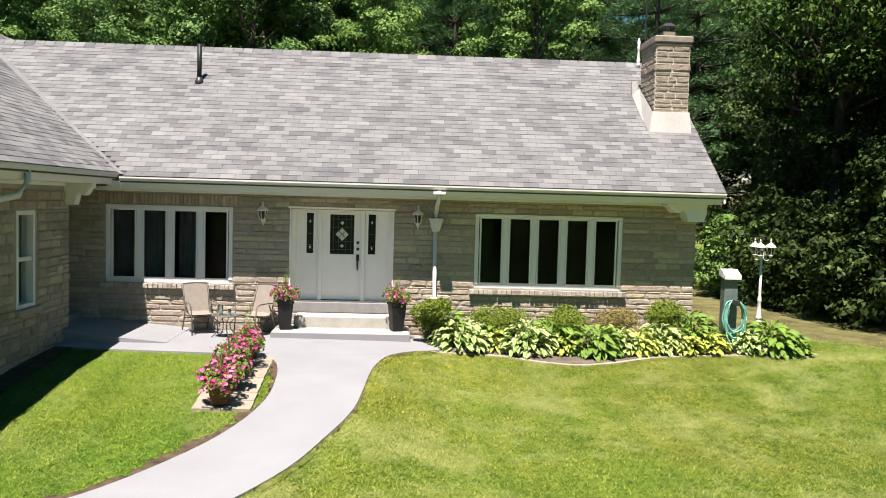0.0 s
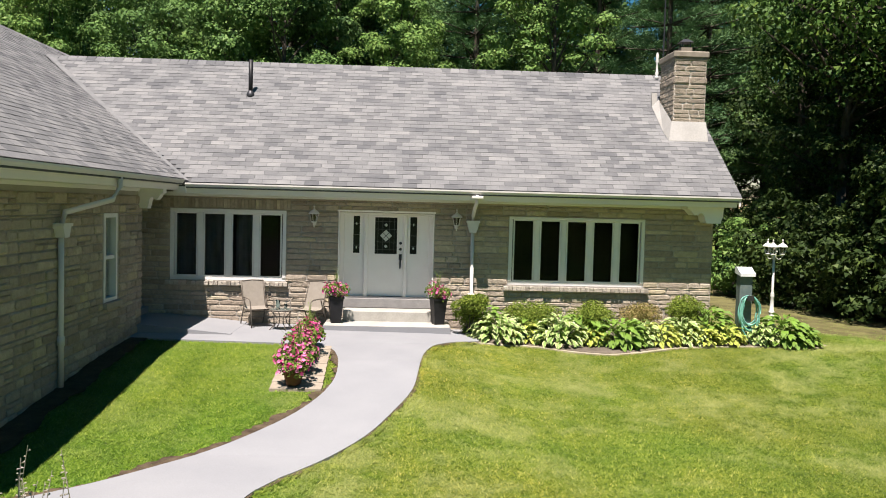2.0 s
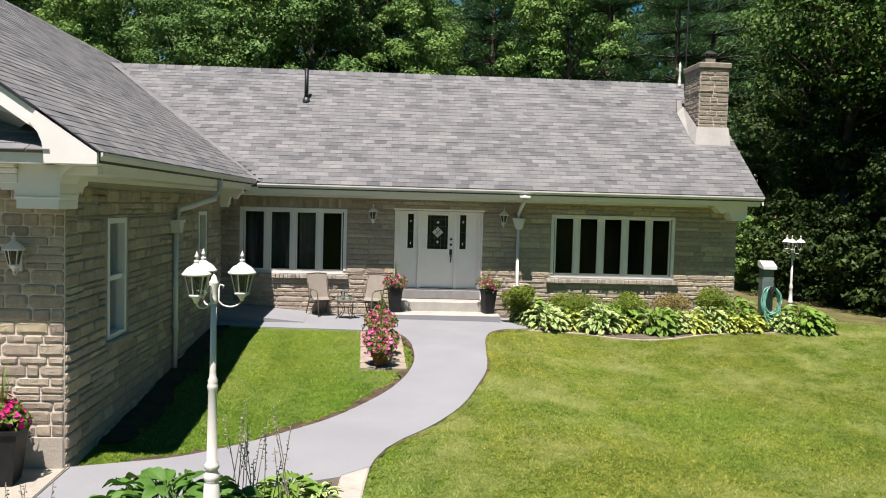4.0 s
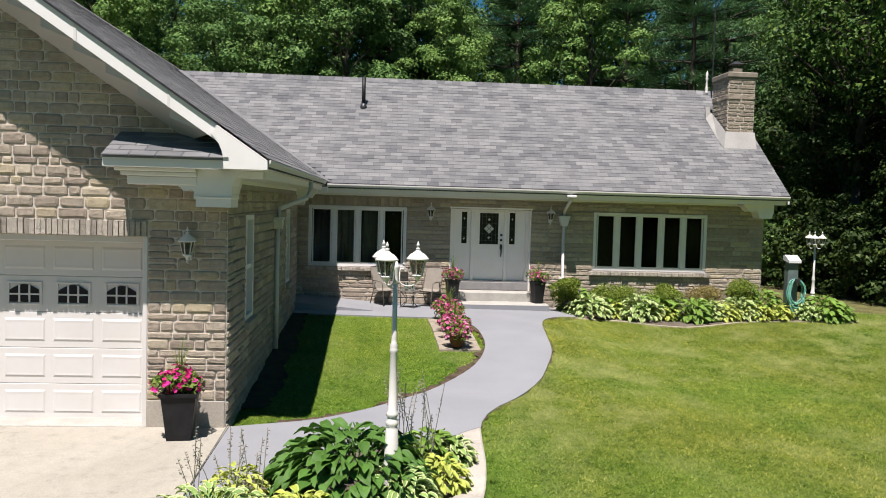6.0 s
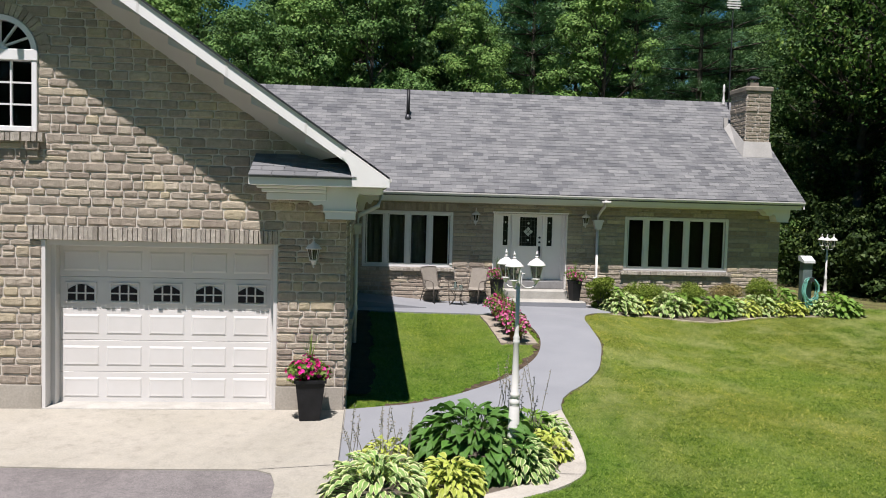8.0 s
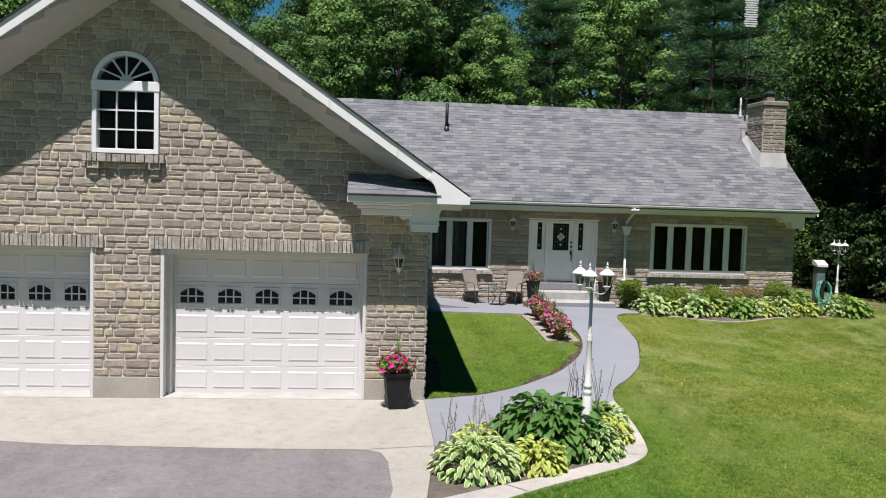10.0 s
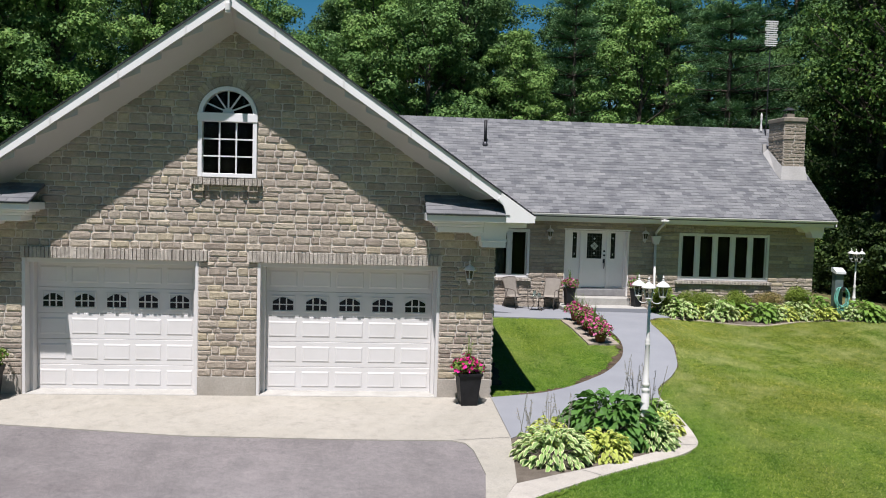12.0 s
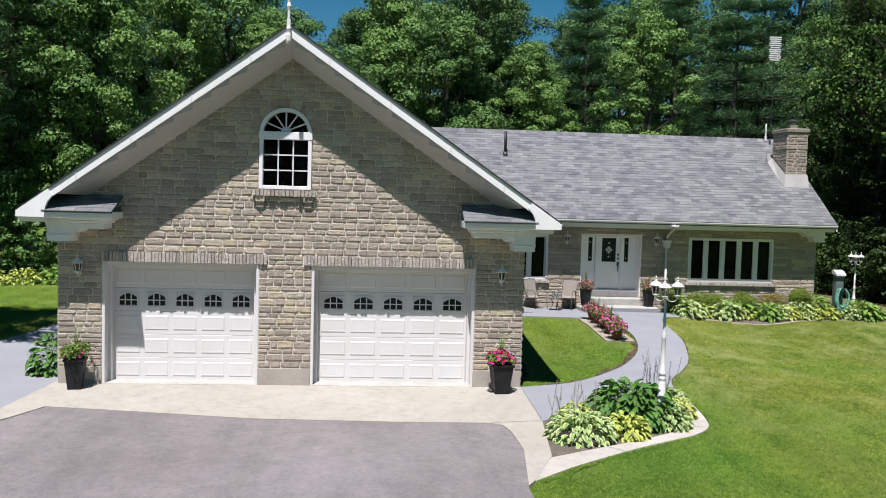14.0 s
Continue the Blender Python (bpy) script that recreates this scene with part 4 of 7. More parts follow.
# chimney
chim = Mesh()
CX0, CX1, CY0, CY1, CZ1 = 7.04, 7.83, 1.27, 2.40, 6.59
chim.box(CX0, CX1, CY0, CY1, 4.0, CZ1)
chimney = part("chimney", chim, MORTAR, house, "rough stone chimney")
for k, (org, U, N, wid) in enumerate((((CX0, CY0, 0), (1, 0, 0), (0, -1, 0), CX1 - CX0), ((CX0, CY1, 0), (0, -1, 0), (-1, 0, 0), CY1 - CY0), ((CX1, CY0, 0), (0, 1, 0), (1, 0, 0), CY1 - CY0))):
    pcs = bond(4.4, 6.00, lambda a, b: [(0.0, wid)], (), (0.09, 0.16), (0.18, 0.46), 0.012, 0.15, 40 + k)
    pcs += bond(6.20, CZ1, lambda a, b: [(0.0, wid)], (), (0.09, 0.15), (0.18, 0.46), 0.012, 0.15, 60 + k)
    lay(pcs, org, U, N, STONES, chimney, "stone", CHIMNEY, lambda u, v: True, 150, 0.017, 50 + k)
    # a proud band of longer stones near the top
    lay(bond(6.00, 6.20, lambda a, b: [(-0.02, wid + 0.02)], (), (0.19, 0.20), (0.34, 0.55), 0.012, 0.0, 70 + k), org, U, N, STONES, chimney, "band_stone", CHIMNEY, lambda u, v: True, 20, 0.030, 80 + k)
cc = Mesh()
cc.box(CX0 - 0.03, CX1 + 0.03, CY0 - 0.03, CY1 + 0.03, CZ1, CZ1 + 0.07, 0.015)
cc.box(CX0 - 0.055, CX1 + 0.055, CY0 - 0.06, CY1 + 0.06, CZ1 + 0.07, CZ1 + 0.23, 0.025)
part("chimney_cap", cc, CAPSTONE, chimney, "weathered brownish concrete chimney cap")
PX, PY = CX0 + 0.40, CY0 + 0.50
cp = Mesh()
for q in ((-0.14, -0.10, -0.14, 0.14), (0.10, 0.14, -0.14, 0.14), (-0.10, 0.10, -0.14, -0.10), (-0.10, 0.10, 0.10, 0.14)):
    cp.box(PX + q[0], PX + q[1], PY + q[2], PY + q[3], CZ1 + 0.2, CZ1 + 0.40)
part("flue", cp, CAPSTONE, chimney, "square clay flue")
hd_ = Mesh()
for sx, sy in ((-1, -1), (1, -1), (1, 1), (-1, 1)):
    hd_.box(PX + sx * 0.10 - 0.012, PX + sx * 0.10 + 0.012, PY + sy * 0.10 - 0.012, PY + sy * 0.10 + 0.012, CZ1 + 0.39, CZ1 + 0.53)
zc_ = CZ1 + 0.53
hd_.add([(PX - 0.17, PY - 0.17, zc_), (PX + 0.17, PY - 0.17, zc_), (PX + 0.17, PY + 0.17, zc_), (PX - 0.17, PY + 0.17, zc_), (PX - 0.06, PY - 0.06, zc_ + 0.09), (PX + 0.06, PY - 0.06, zc_ + 0.09), (PX + 0.06, PY + 0.06, zc_ + 0.09), (PX - 0.06, PY + 0.06, zc_ + 0.09)],
        [(3, 2, 1, 0), (0, 1, 5, 4), (1, 2, 6, 5), (2, 3, 7, 6), (3, 0, 4, 7), (4, 5, 6, 7)])
part("rain_hood", hd_, DARKMETAL, chimney, "dark metal rain hood")
# sheet metal pan round the foot: a front apron, a wide side pan and an upstand at its head
YF = CY0 - 0.24
fl = Mesh()
zf0, zf1 = roof_h(YF) + 0.022, roof_h(CY0) + 0.34
fl.add([(CX0 - 0.16, YF, zf0), (CX1 + 0.03, YF, zf0), (CX1 + 0.03, CY0 - 0.045, zf1), (CX0 - 0.05, CY0 - 0.045, zf1), (CX0 - 0.16, YF, zf0 - 0.03), (CX1 + 0.03, YF, zf0 - 0.03), (CX1 + 0.03, CY0 - 0.02, zf1), (CX0 - 0.05, CY0 - 0.02, zf1)],
       [(0, 1, 2, 3), (4, 5, 1, 0), (3, 2, 6, 7), (1, 5, 6, 2), (0, 3, 7, 4)])
yb_ = CY1 - 0.05
fl.add([(CX0 - 0.16, YF, zf0), (CX0 - 0.05, CY0 - 0.045, zf1), (CX0 - 0.05, yb_, roof_h(yb_) + 0.20), (CX0 - 0.23, yb_, roof_h(yb_) + 0.022), (CX0 - 0.21, CY0 + 0.1, roof_h(CY0 + 0.1) + 0.022)],
       [(0, 4, 3, 2, 1)])
flashing = part("flashing", fl, TINFLASH, house, "pale metal chimney flashing")
part("upstand", Mesh().prism([(yb_ - 0.02, roof_h(yb_) + 0.01), (yb_ + 0.04, roof_h(yb_) + 0.03), (yb_ + 0.10, roof_h(yb_) + 0.36), (yb_ + 0.05, roof_h(yb_) + 0.38)], 'x', CX0 - 0.23, CX0 - 0.09), TINFLASH, flashing, "bent upright end of the flashing")
vp = Mesh()
vp.tube([(-3.6, 2.33, roof_h(2.33) - 0.05), (-3.6, 2.33, 6.42)], 0.056, 12)
vent = part("vent_pipe", vp, BLACKPOT, house, "black plumbing vent pipe", True)
part("pipe_boot", Mesh().lathe([(0.12, roof_h(2.33) - 0.10), (0.10, roof_h(2.33) + 0.02), (0.068, roof_h(2.33) + 0.10), (0.058, roof_h(2.33) + 0.105)], -3.6, 2.33, 14), DARKMETAL, vent, "", True)


def finial(z0, h):
    return [(0.05, z0), (0.05, z0 + .12 * h), (0.032, z0 + .16 * h), (0.055, z0 + .24 * h), (0.032, z0 + .32 * h), (0.028, z0 + .6 * h), (0.05, z0 + .68 * h), (0.03, z0 + .76 * h), (0.045, z0 + .86 * h), (0.01, z0 + h)]


fi = Mesh()
fi.lathe(finial(H_RIDGE_Z - 0.12, 0.75), 7.28, H_RIDGE_Y - 0.15, 12)
part("finial", fi, WHITE, house, "turned white ridge finial", True)

# downspout of the front wall
ds = Mesh()
ds.tube([(2.03, EAVE_Y + 0.03, 3.08), (2.03, EAVE_Y + 0.03, 2.93), (2.01, -0.42, 2.78), (2.0, -0.12, 2.62), (2.0, -0.10, 2.45)], 0.045, 10)
ds.tube([(2.0, -0.10, 2.42), (2.0, -0.10, 0.80), (2.0, -0.2, 0.68)], 0.043, 10)
dspout = part("downspout", ds, WHITE, house, "white downspout", True)
hb = Mesh()
hb.prism([(1.90, 2.30), (1.93, 2.22), (2.07, 2.22), (2.10, 2.30), (2.14, 2.46), (1.86, 2.46)], 'y', -0.2, -0.035)
hb.box(1.85, 2.15, -0.215, -0.03, 2.45, 2.50)
part("hopper", hb, WHITE, dspout)
bf = Mesh()
bf.box(1.92, 2.08, -0.17, -0.03, 0.74, 0.80, 0.01)
part("pipe_shoe", bf, WHITE, dspout)
og = Mesh()
og.box(1.90, 2.16, -0.86, -0.66, 3.0, 3.06, 0.01)
part("gutter_outlet", og, WHITE, dspout)


def casement(name, x0, x1, z0, z1, n, y, parent, label):
    """A row of tall lights in a white frame."""
    win = part(name, Mesh().box(x0, x1, y + 0.06, y + 0.2, z0 - 0.03, z0), VINYL, parent, label)
    fr = Mesh()
    w = 0.085
    fr.box(x0, x1, y - 0.02, y + 0.14, z1 - w, z1, 0.008)
    fr.box(x0, x1, y + 0.005, y + 0.14, z0, z0 + w, 0.008)
    fr.box(x0, x0 + w, y - 0.02, y + 0.14, z0 + w, z1 - w, 0.008)
    fr.box(x1 - w, x1, y - 0.02, y + 0.14, z0 + w, z1 - w, 0.008)
    s = (x1 - x0 - w) / n
    for i in range(1, n):
        c = x0 + w / 2 + s * i
        fr.box(c - 0.06, c + 0.06, y + 0.01, y + 0.14, z0 + w, z1 - w, 0.008)
    part("window_frame", fr, VINYL, win)
    for i in range(n):
        a, b = x0 + w / 2 + s * i + 0.065, x0 + w / 2 + s * (i + 1) - 0.065
        sash = Mesh()
        for q in ((a, a + 0.03, z0 + w, z1 - w), (b - 0.03, b, z0 + w, z1 - w), (a + 0.03, b - 0.03, z0 + w, z0 + w + 0.03), (a + 0.03, b - 0.03, z1 - w - 0.03, z1 - w)):
            sash.box(q[0], q[1], y + 0.01, y + 0.06, q[2], q[3])
        part("sash", sash, VINYL, win)
        part("pane", Mesh().box(a + 0.025, b - 0.025, y + 0.03, y + 0.038, z0 + w + 0.025, z1 - w - 0.025), GLASS, win)
    return win


casement("window", *LW, 4, 0.02, house, "white four-light casement window")
casement("window", *RW, 5, 0.02, house, "white five-light casement window")


def stone_sill(x0, x1, z0, z1, parent):
    m = Mesh().box(x0, x1, -0.02, 0.05, z0 - 0.03, z0 + 0.01)
    sill = part("window_sill", m, FOUND, parent, "pale brick window sill")
    lay(soldier(x0, x1, z0, z1, 0.10), (0, -0.02, 0), (1, 0, 0), (0, -1, 0), [UNIT_BRICK], sill, "brick", SOLDIER, lambda u, v: True, 60, 0.10, 7)


stone_sill(-5.02, -2.24, 0.88, 0.975, house)
stone_sill(2.76, 6.18, 0.90, 1.00, house)

# near-black linings stand in for the unlit rooms behind the glass
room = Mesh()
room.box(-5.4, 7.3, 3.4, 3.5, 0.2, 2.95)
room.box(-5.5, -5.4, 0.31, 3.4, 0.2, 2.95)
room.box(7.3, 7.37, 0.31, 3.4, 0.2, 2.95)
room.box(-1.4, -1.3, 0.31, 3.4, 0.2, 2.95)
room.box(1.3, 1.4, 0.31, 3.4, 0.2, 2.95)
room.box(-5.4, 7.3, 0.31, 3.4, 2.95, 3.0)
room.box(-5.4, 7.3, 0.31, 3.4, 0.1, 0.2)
part("room_lining", room, ROOMDARK, house, "near-black lining standing in for the dim room")
cur = Mesh()
for a, b in ((-4.9, -3.55), (-3.5, -3.05)):
    n = int((b - a) / 0.05)
    pts = [(a + i * 0.05, 0.34 + 0.03 * math.sin(i * 1.7)) for i in range(n)]
    pts += [(x, y + 0.01) for x, y in pts[::-1]]
    cur.prism(pts, 'z', 0.9, 2.7)
part("curtain", cur, CURTAIN, house, "drawn dark grey curtain")

# front door
dr = Mesh()
dr.box(-1.10, 1.11, -0.03, 0.12, 2.58, 2.66, 0.008)
door = part("front_door", dr, DOORWHITE, house, "white front door with leaded glass and sidelights")
part("drip_cap", Mesh().box(-1.13, 1.14, -0.05, 0.0, 2.635, 2.675, 0.005), DOORWHITE, house, "white drip cap over the front door")
for a, b in ((-1.105, -1.08), (1.09, 1.115)):
    part("door_reveal", Mesh().box(a, b, -0.012, 0.29, 0.40, 2.64, 0.004), DOORWHITE, house, "white lining of the door recess")
for a, b in ((-1.10, -0.98), (-0.52, -0.43), (0.405, 0.49), (1.0, 1.11)):
    part("jamb", Mesh().box(a, b, -0.03, 0.12, 0.62, 2.58, 0.008), DOORWHITE, door)
sl = Mesh()
GL = (-0.27, 0.25, 1.66, 2.52)
sl.ring(-0.43, 0.405, 0.67, 2.58, GL, 0.03, 0.08)
part("slab", sl, DOORWHITE, door, "smooth white door leaf")
for a, b, g0, g1 in ((-0.98, -0.52, -0.775, -0.625), (0.49, 1.0, 0.555, 0.715)):
    sd = Mesh()
    sd.ring(a, b, 0.65, 2.58, (g0, g1, 1.67, 2.54), 0.03, 0.08)
    part("sidelight", sd, DOORWHITE, door)
    part("glass_moulding", Mesh().ring(g0 - .03, g1 + .03, 1.64, 2.57, (g0, g1, 1.67, 2.54), 0.015, 0.03), DOORWHITE, door)
    part("pane", Mesh().box(g0, g1, 0.045, 0.055, 1.67, 2.54), LEADED, door, "narrow dark leaded pane")
    c = (g0 + g1) / 2
    for z in (1.85, 2.1, 2.36):
        part("lead_came", Mesh().box(g0, g1, 0.036, 0.044, z - 0.005, z + 0.005), LEAD, door)
    for z in (1.80, 2.36):
        part("bevel", Mesh().prism([(c - 0.02, z), (c, z + 0.04), (c + 0.02, z), (c, z - 0.04)], 'y', 0.034, 0.044), BEVEL, door)
part("pane", Mesh().box(GL[0], GL[1], 0.045, 0.055, GL[2], GL[3]), LEADED, door, "dark leaded door glass with diamonds")
cx, cz = (GL[0] + GL[1]) / 2, (GL[2] + GL[3]) / 2
for x in (-0.19, -0.08, 0.08, 0.19):
    part("lead_came", Mesh().box(cx + x - .004, cx + x + .004, 0.036, 0.044, GL[2], GL[3]), LEAD, door)
for z in (-0.33, -0.15, 0.15, 0.33):
    part("lead_came", Mesh().box(GL[0], GL[1], 0.037, 0.043, cz + z - .004, cz + z + .004), LEAD, door)
for dx, dz in ((0, 0.075), (0, -0.075), (0.075, 0), (-0.075, 0), (0, 0.25), (0, -0.25)):
    s = 0.066 if abs(dz) < 0.2 else 0.042
    part("bevel", Mesh().prism([(cx + dx - s, cz + dz), (cx + dx, cz + dz + s), (cx + dx + s, cz + dz), (cx + dx, cz + dz - s)], 'y', 0.032, 0.045), BEVEL, door, "clear bevelled diamond")
mo = Mesh().ring(GL[0] - .04, GL[1] + .04, GL[2] - .04, GL[3] + .04, GL, 0.014, 0.03)
part("glass_moulding", mo, DOORWHITE, door)
for z in (1.92, 1.78):
    part("deadbolt", Mesh().prism([(0.335 + 0.035 * math.cos(k * .785), z + 0.035 * math.sin(k * .785)) for k in range(8)], 'y', 0.0, 0.03), DARKMETAL, door, "dark bronze lock rose")
hd = Mesh()
hd.tube([(0.335, 0.02, 1.62), (0.335, -0.03, 1.58), (0.335, -0.04, 1.46), (0.335, -0.02, 1.36), (0.335, 0.02, 1.32)], [0.012, 0.018, 0.02, 0.016, 0.012], 8)
hd.box(0.30, 0.37, 0.015, 0.032, 1.52, 1.66, 0.005)
part("door_handle", hd, DARKMETAL, door, "dark bronze handle set")
part("threshold", Mesh().box(-1.14, 1.15, -0.12, 0.1, 0.40, 0.62, 0.01).box(-1.14, 1.15, -0.05, 0.1, 0.62, 0.66, 0.01), THRESH, door, "grey painted threshold")
# the door stands back in the wall, under the eave's shade
door.location.y = 0.24

# front steps
st = Mesh()
st.box(-0.93, 1.09, -0.45, 0.08, 0.0, 0.40, 0.02)
step = solid("step", st, STEPC, "weathered cream concrete upper step", "step")
lower = part("lower_step", Mesh().box(-1.32, 1.49, -1.00, -0.03, -0.1, 0.16, 0.03), STEPC, step, "broad low concrete step slab")
part("riser", Mesh().box(-1.325, 1.495, -1.006, -0.99, -0.05, 0.125), WALKC, lower, "grey painted riser")

# ramp in the corner by the garage
rp = Mesh()
rp.prism([(-6.6, 0.0), (-3.15, 0.03), (-3.15, 0.038), (-4.95, 0.20), (-5.09, 0.205), (-6.6, 0.205)], 'y', -1.549, -0.035)
rp.prism([(-5.09, 0.0), (-3.15, 0.03), (-3.15, 0.038), (-4.95, 0.20), (-5.09, 0.205)], 'y', -1.85, -1.549)
rp.box(-6.6, -5.4, -1.5, -0.04, 0.205, 0.36, 0.01)
solid("ramp", rp, WALKC, "grey painted concrete ramp in the corner", "ramp")

# ---- the garage ----
garage = thing("garage", "double garage wing with a grey stone gable and white trim", "garage")
GY, GX0, GX1 = -10.54, -15.32, -5.10
D1 = (-14.38, -11.02, -0.62, 2.17)
D2 = (-9.86, -6.20, -0.62, 2.17)
AW = (-11.05, -9.91, 3.84, 5.05)


def gable_span(v0, v1):
    v = (v0 + v1) / 2 + 0.50
    hi = min(GX1, W_EAVE_R - max(0, v - W_EAVE_Z) / W_SR)
    lo = max(GX0, W_EAVE_L + max(0, v - W_EAVE_Z) / W_SL)
    hs = [D1, D2, AW]
    if 4.99 < v0 < 5.61:
        hw_ = math.sqrt(max(0.0, 0.57 ** 2 - (max(v0, 5.05) - 5.05) ** 2))
        hs.append((-10.48 - hw_, -10.48 + hw_, 4.99, 5.62))
    return free(lo, hi, hs, v0, v1)


def gable_backing():
    """The gable cut round doors and attic window, as one thick plate."""
    x0, x1, z0, z1 = AW
    c, r = (x0 + x1) / 2, (x1 - x0) / 2
    outer = [(GX0, -0.62), (D1[0], -0.62), (D1[0], D1[3]), (D1[1], D1[3]), (D1[1], -0.62), (D2[0], -0.62), (D2[0], D2[3]), (D2[1], D2[3]), (D2[1], -0.62), (GX1, -0.62),
             (GX1, roof_w(GX1) - 0.5), (W_RIDGE_X, W_RIDGE_Z - 0.5), (GX0, roof_w(GX0) - 0.5)]
    hole = [(x0, z0), (x1, z0)] + [(c + r * math.cos(math.pi * k / 16), z1 + r * math.sin(math.pi * k / 16)) for k in range(17)]
    bm = bmesh.new()
    edges = []
    for loop in (outer, hole):
        vs = [bm.verts.new((x, GY, z)) for x, z in loop]
        edges += [bm.edges.new((vs[k], vs[(k + 1) % len(vs)])) for k in range(len(vs))]
    bmesh.ops.triangle_fill(bm, use_beauty=True, edges=edges)
    bm.verts.index_update()
    rim = [(e.verts[0].index, e.verts[1].index) for e in bm.edges if e.is_boundary]
    v = [tuple(p.co) for p in bm.verts]
    fs = [tuple(q.index for q in f.verts) for f in bm.faces]
    bm.free()
    n = len(v)
    return Mesh().add(v + [(x, y + 0.42, z) for x, y, z in v], fs + [tuple(k + n for k in f[::-1]) for f in fs] + [(a, b, b + n, a + n) for a, b in rim])


gable_wall = part("gable_wall", gable_backing(), MORTAR, garage, "coursed grey-brown stone gable")
for a, b in ((GX0 + .01, D1[0]), (D1[1], D2[0]), (D2[1], GX1 - .01)):
    part("foundation", Mesh().box(a, b, GY - 0.02, GY + .3, -0.72, -0.14, 0.008), FOUND, garage, "grey concrete foundation")
SA, SB = (-9.05, -8.28, 0.78, 2.48), (-3.69, -3.0, 0.86, 2.52)


def side_backing():
    """The side wall cut round its two windows, as one thick plate."""
    bm = bmesh.new()
    edges = []
    for y0, y1, z0, z1 in ((GY + 0.42, -1.55, -0.72, 3.1), SA, SB):
        vs = [bm.verts.new((GX1, y, z)) for y, z in ((y0, z0), (y1, z0), (y1, z1), (y0, z1))]
        edges += [bm.edges.new((vs[k], vs[(k + 1) % 4])) for k in range(4)]
    bmesh.ops.triangle_fill(bm, use_beauty=True, edges=edges)
    bm.verts.index_update()
    rim = [(e.verts[0].index, e.verts[1].index) for e in bm.edges if e.is_boundary]
    v = [tuple(p.co) for p in bm.verts]
    fs = [tuple(q.index for q in f.verts) for f in bm.faces]
    bm.free()
    n = len(v)
    return Mesh().add(v + [(x - 0.3, y, z) for x, y, z in v], fs + [tuple(k + n for k in f[::-1]) for f in fs] + [(a, b, b + n, a + n) for a, b in rim])


sw = side_backing()
side_wall = part("side_wall", sw, SHADE_MORTAR, garage, "shaded stone side wall")
sw = Mesh()
sw.box(-6.9, GX1 - 0.3, -1.85, -1.55, -0.3, 3.1)
part("recess_wall", sw, MORTAR, garage)
sw = Mesh()
sw.box(-6.9, -6.6, -1.55, 0.0, -0.3, 3.1)
part("recess_wall", sw, MORTAR, garage)
sw = Mesh()
sw.box(GX0, GX0 + 0.3, GY + 0.42, 7.0, -0.72, 3.1)
part("far_wall", sw, MORTAR, garage, "shaded stone far wall")
# near-black sheets in place of the dim inside
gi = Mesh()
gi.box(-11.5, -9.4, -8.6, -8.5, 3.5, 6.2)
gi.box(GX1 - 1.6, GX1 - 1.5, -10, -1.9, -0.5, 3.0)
part("room_lining", gi, ROOMDARK, garage, "near-black lining standing in for the dim room")

wr = Mesh()
for xe, s in ((W_EAVE_R, 1), (W_EAVE_L, -1)):
    wr.prism([(xe, W_EAVE_Z - 0.012), (W_RIDGE_X, W_RIDGE_Z - 0.012), (W_RIDGE_X, W_RIDGE_Z - 0.17), (xe, W_EAVE_Z - 0.13)], 'y', W_FRONT + 0.03, W_BACK)
groof = part("roof", wr, FELT, garage, "weathered grey asphalt shingle gable roof")
cap = Mesh()
for i in range(84):
    y = W_FRONT + 0.05 + i * 0.245
    cap.prism([(W_RIDGE_X - 0.17, W_RIDGE_Z - 0.10), (W_RIDGE_X, W_RIDGE_Z + 0.028), (W_RIDGE_X + 0.17, W_RIDGE_Z - 0.10), (W_RIDGE_X, W_RIDGE_Z + 0.005)], 'y', y, y + 0.235)
tagged(part("ridge_cap", cap, SHINGLE, groof, "overlapping ridge shingles"), kind="stuff")
# sloping soffit, its white darkened for shade, and white rake boards
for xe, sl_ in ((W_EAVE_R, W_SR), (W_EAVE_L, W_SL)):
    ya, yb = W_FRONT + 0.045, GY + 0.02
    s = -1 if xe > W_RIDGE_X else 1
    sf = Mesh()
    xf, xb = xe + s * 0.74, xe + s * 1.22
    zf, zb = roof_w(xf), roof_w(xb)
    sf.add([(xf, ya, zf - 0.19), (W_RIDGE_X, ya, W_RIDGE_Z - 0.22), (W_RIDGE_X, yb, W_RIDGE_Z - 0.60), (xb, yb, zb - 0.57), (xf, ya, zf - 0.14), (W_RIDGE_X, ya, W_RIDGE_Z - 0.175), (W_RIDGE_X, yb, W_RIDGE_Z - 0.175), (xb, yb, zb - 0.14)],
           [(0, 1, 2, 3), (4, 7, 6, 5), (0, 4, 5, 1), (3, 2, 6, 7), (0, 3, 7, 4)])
    part("soffit", sf, SOFFIT, garage, "sloping gable soffit, white greyed in colour for shade")
for xe, s in ((W_EAVE_R, -1), (W_EAVE_L, 1)):
    xin = xe + s * 0.64
    zi = roof_w(xin)
    rk = Mesh()
    rk.prism([(xin, zi - 0.02), (W_RIDGE_X, W_RIDGE_Z - 0.02), (W_RIDGE_X, W_RIDGE_Z - 0.245), (xin, zi - 0.235)], 'y', W_FRONT, W_FRONT + 0.04)
    part("rake_board", rk, TRIM, garage, "sunlit white rake board")
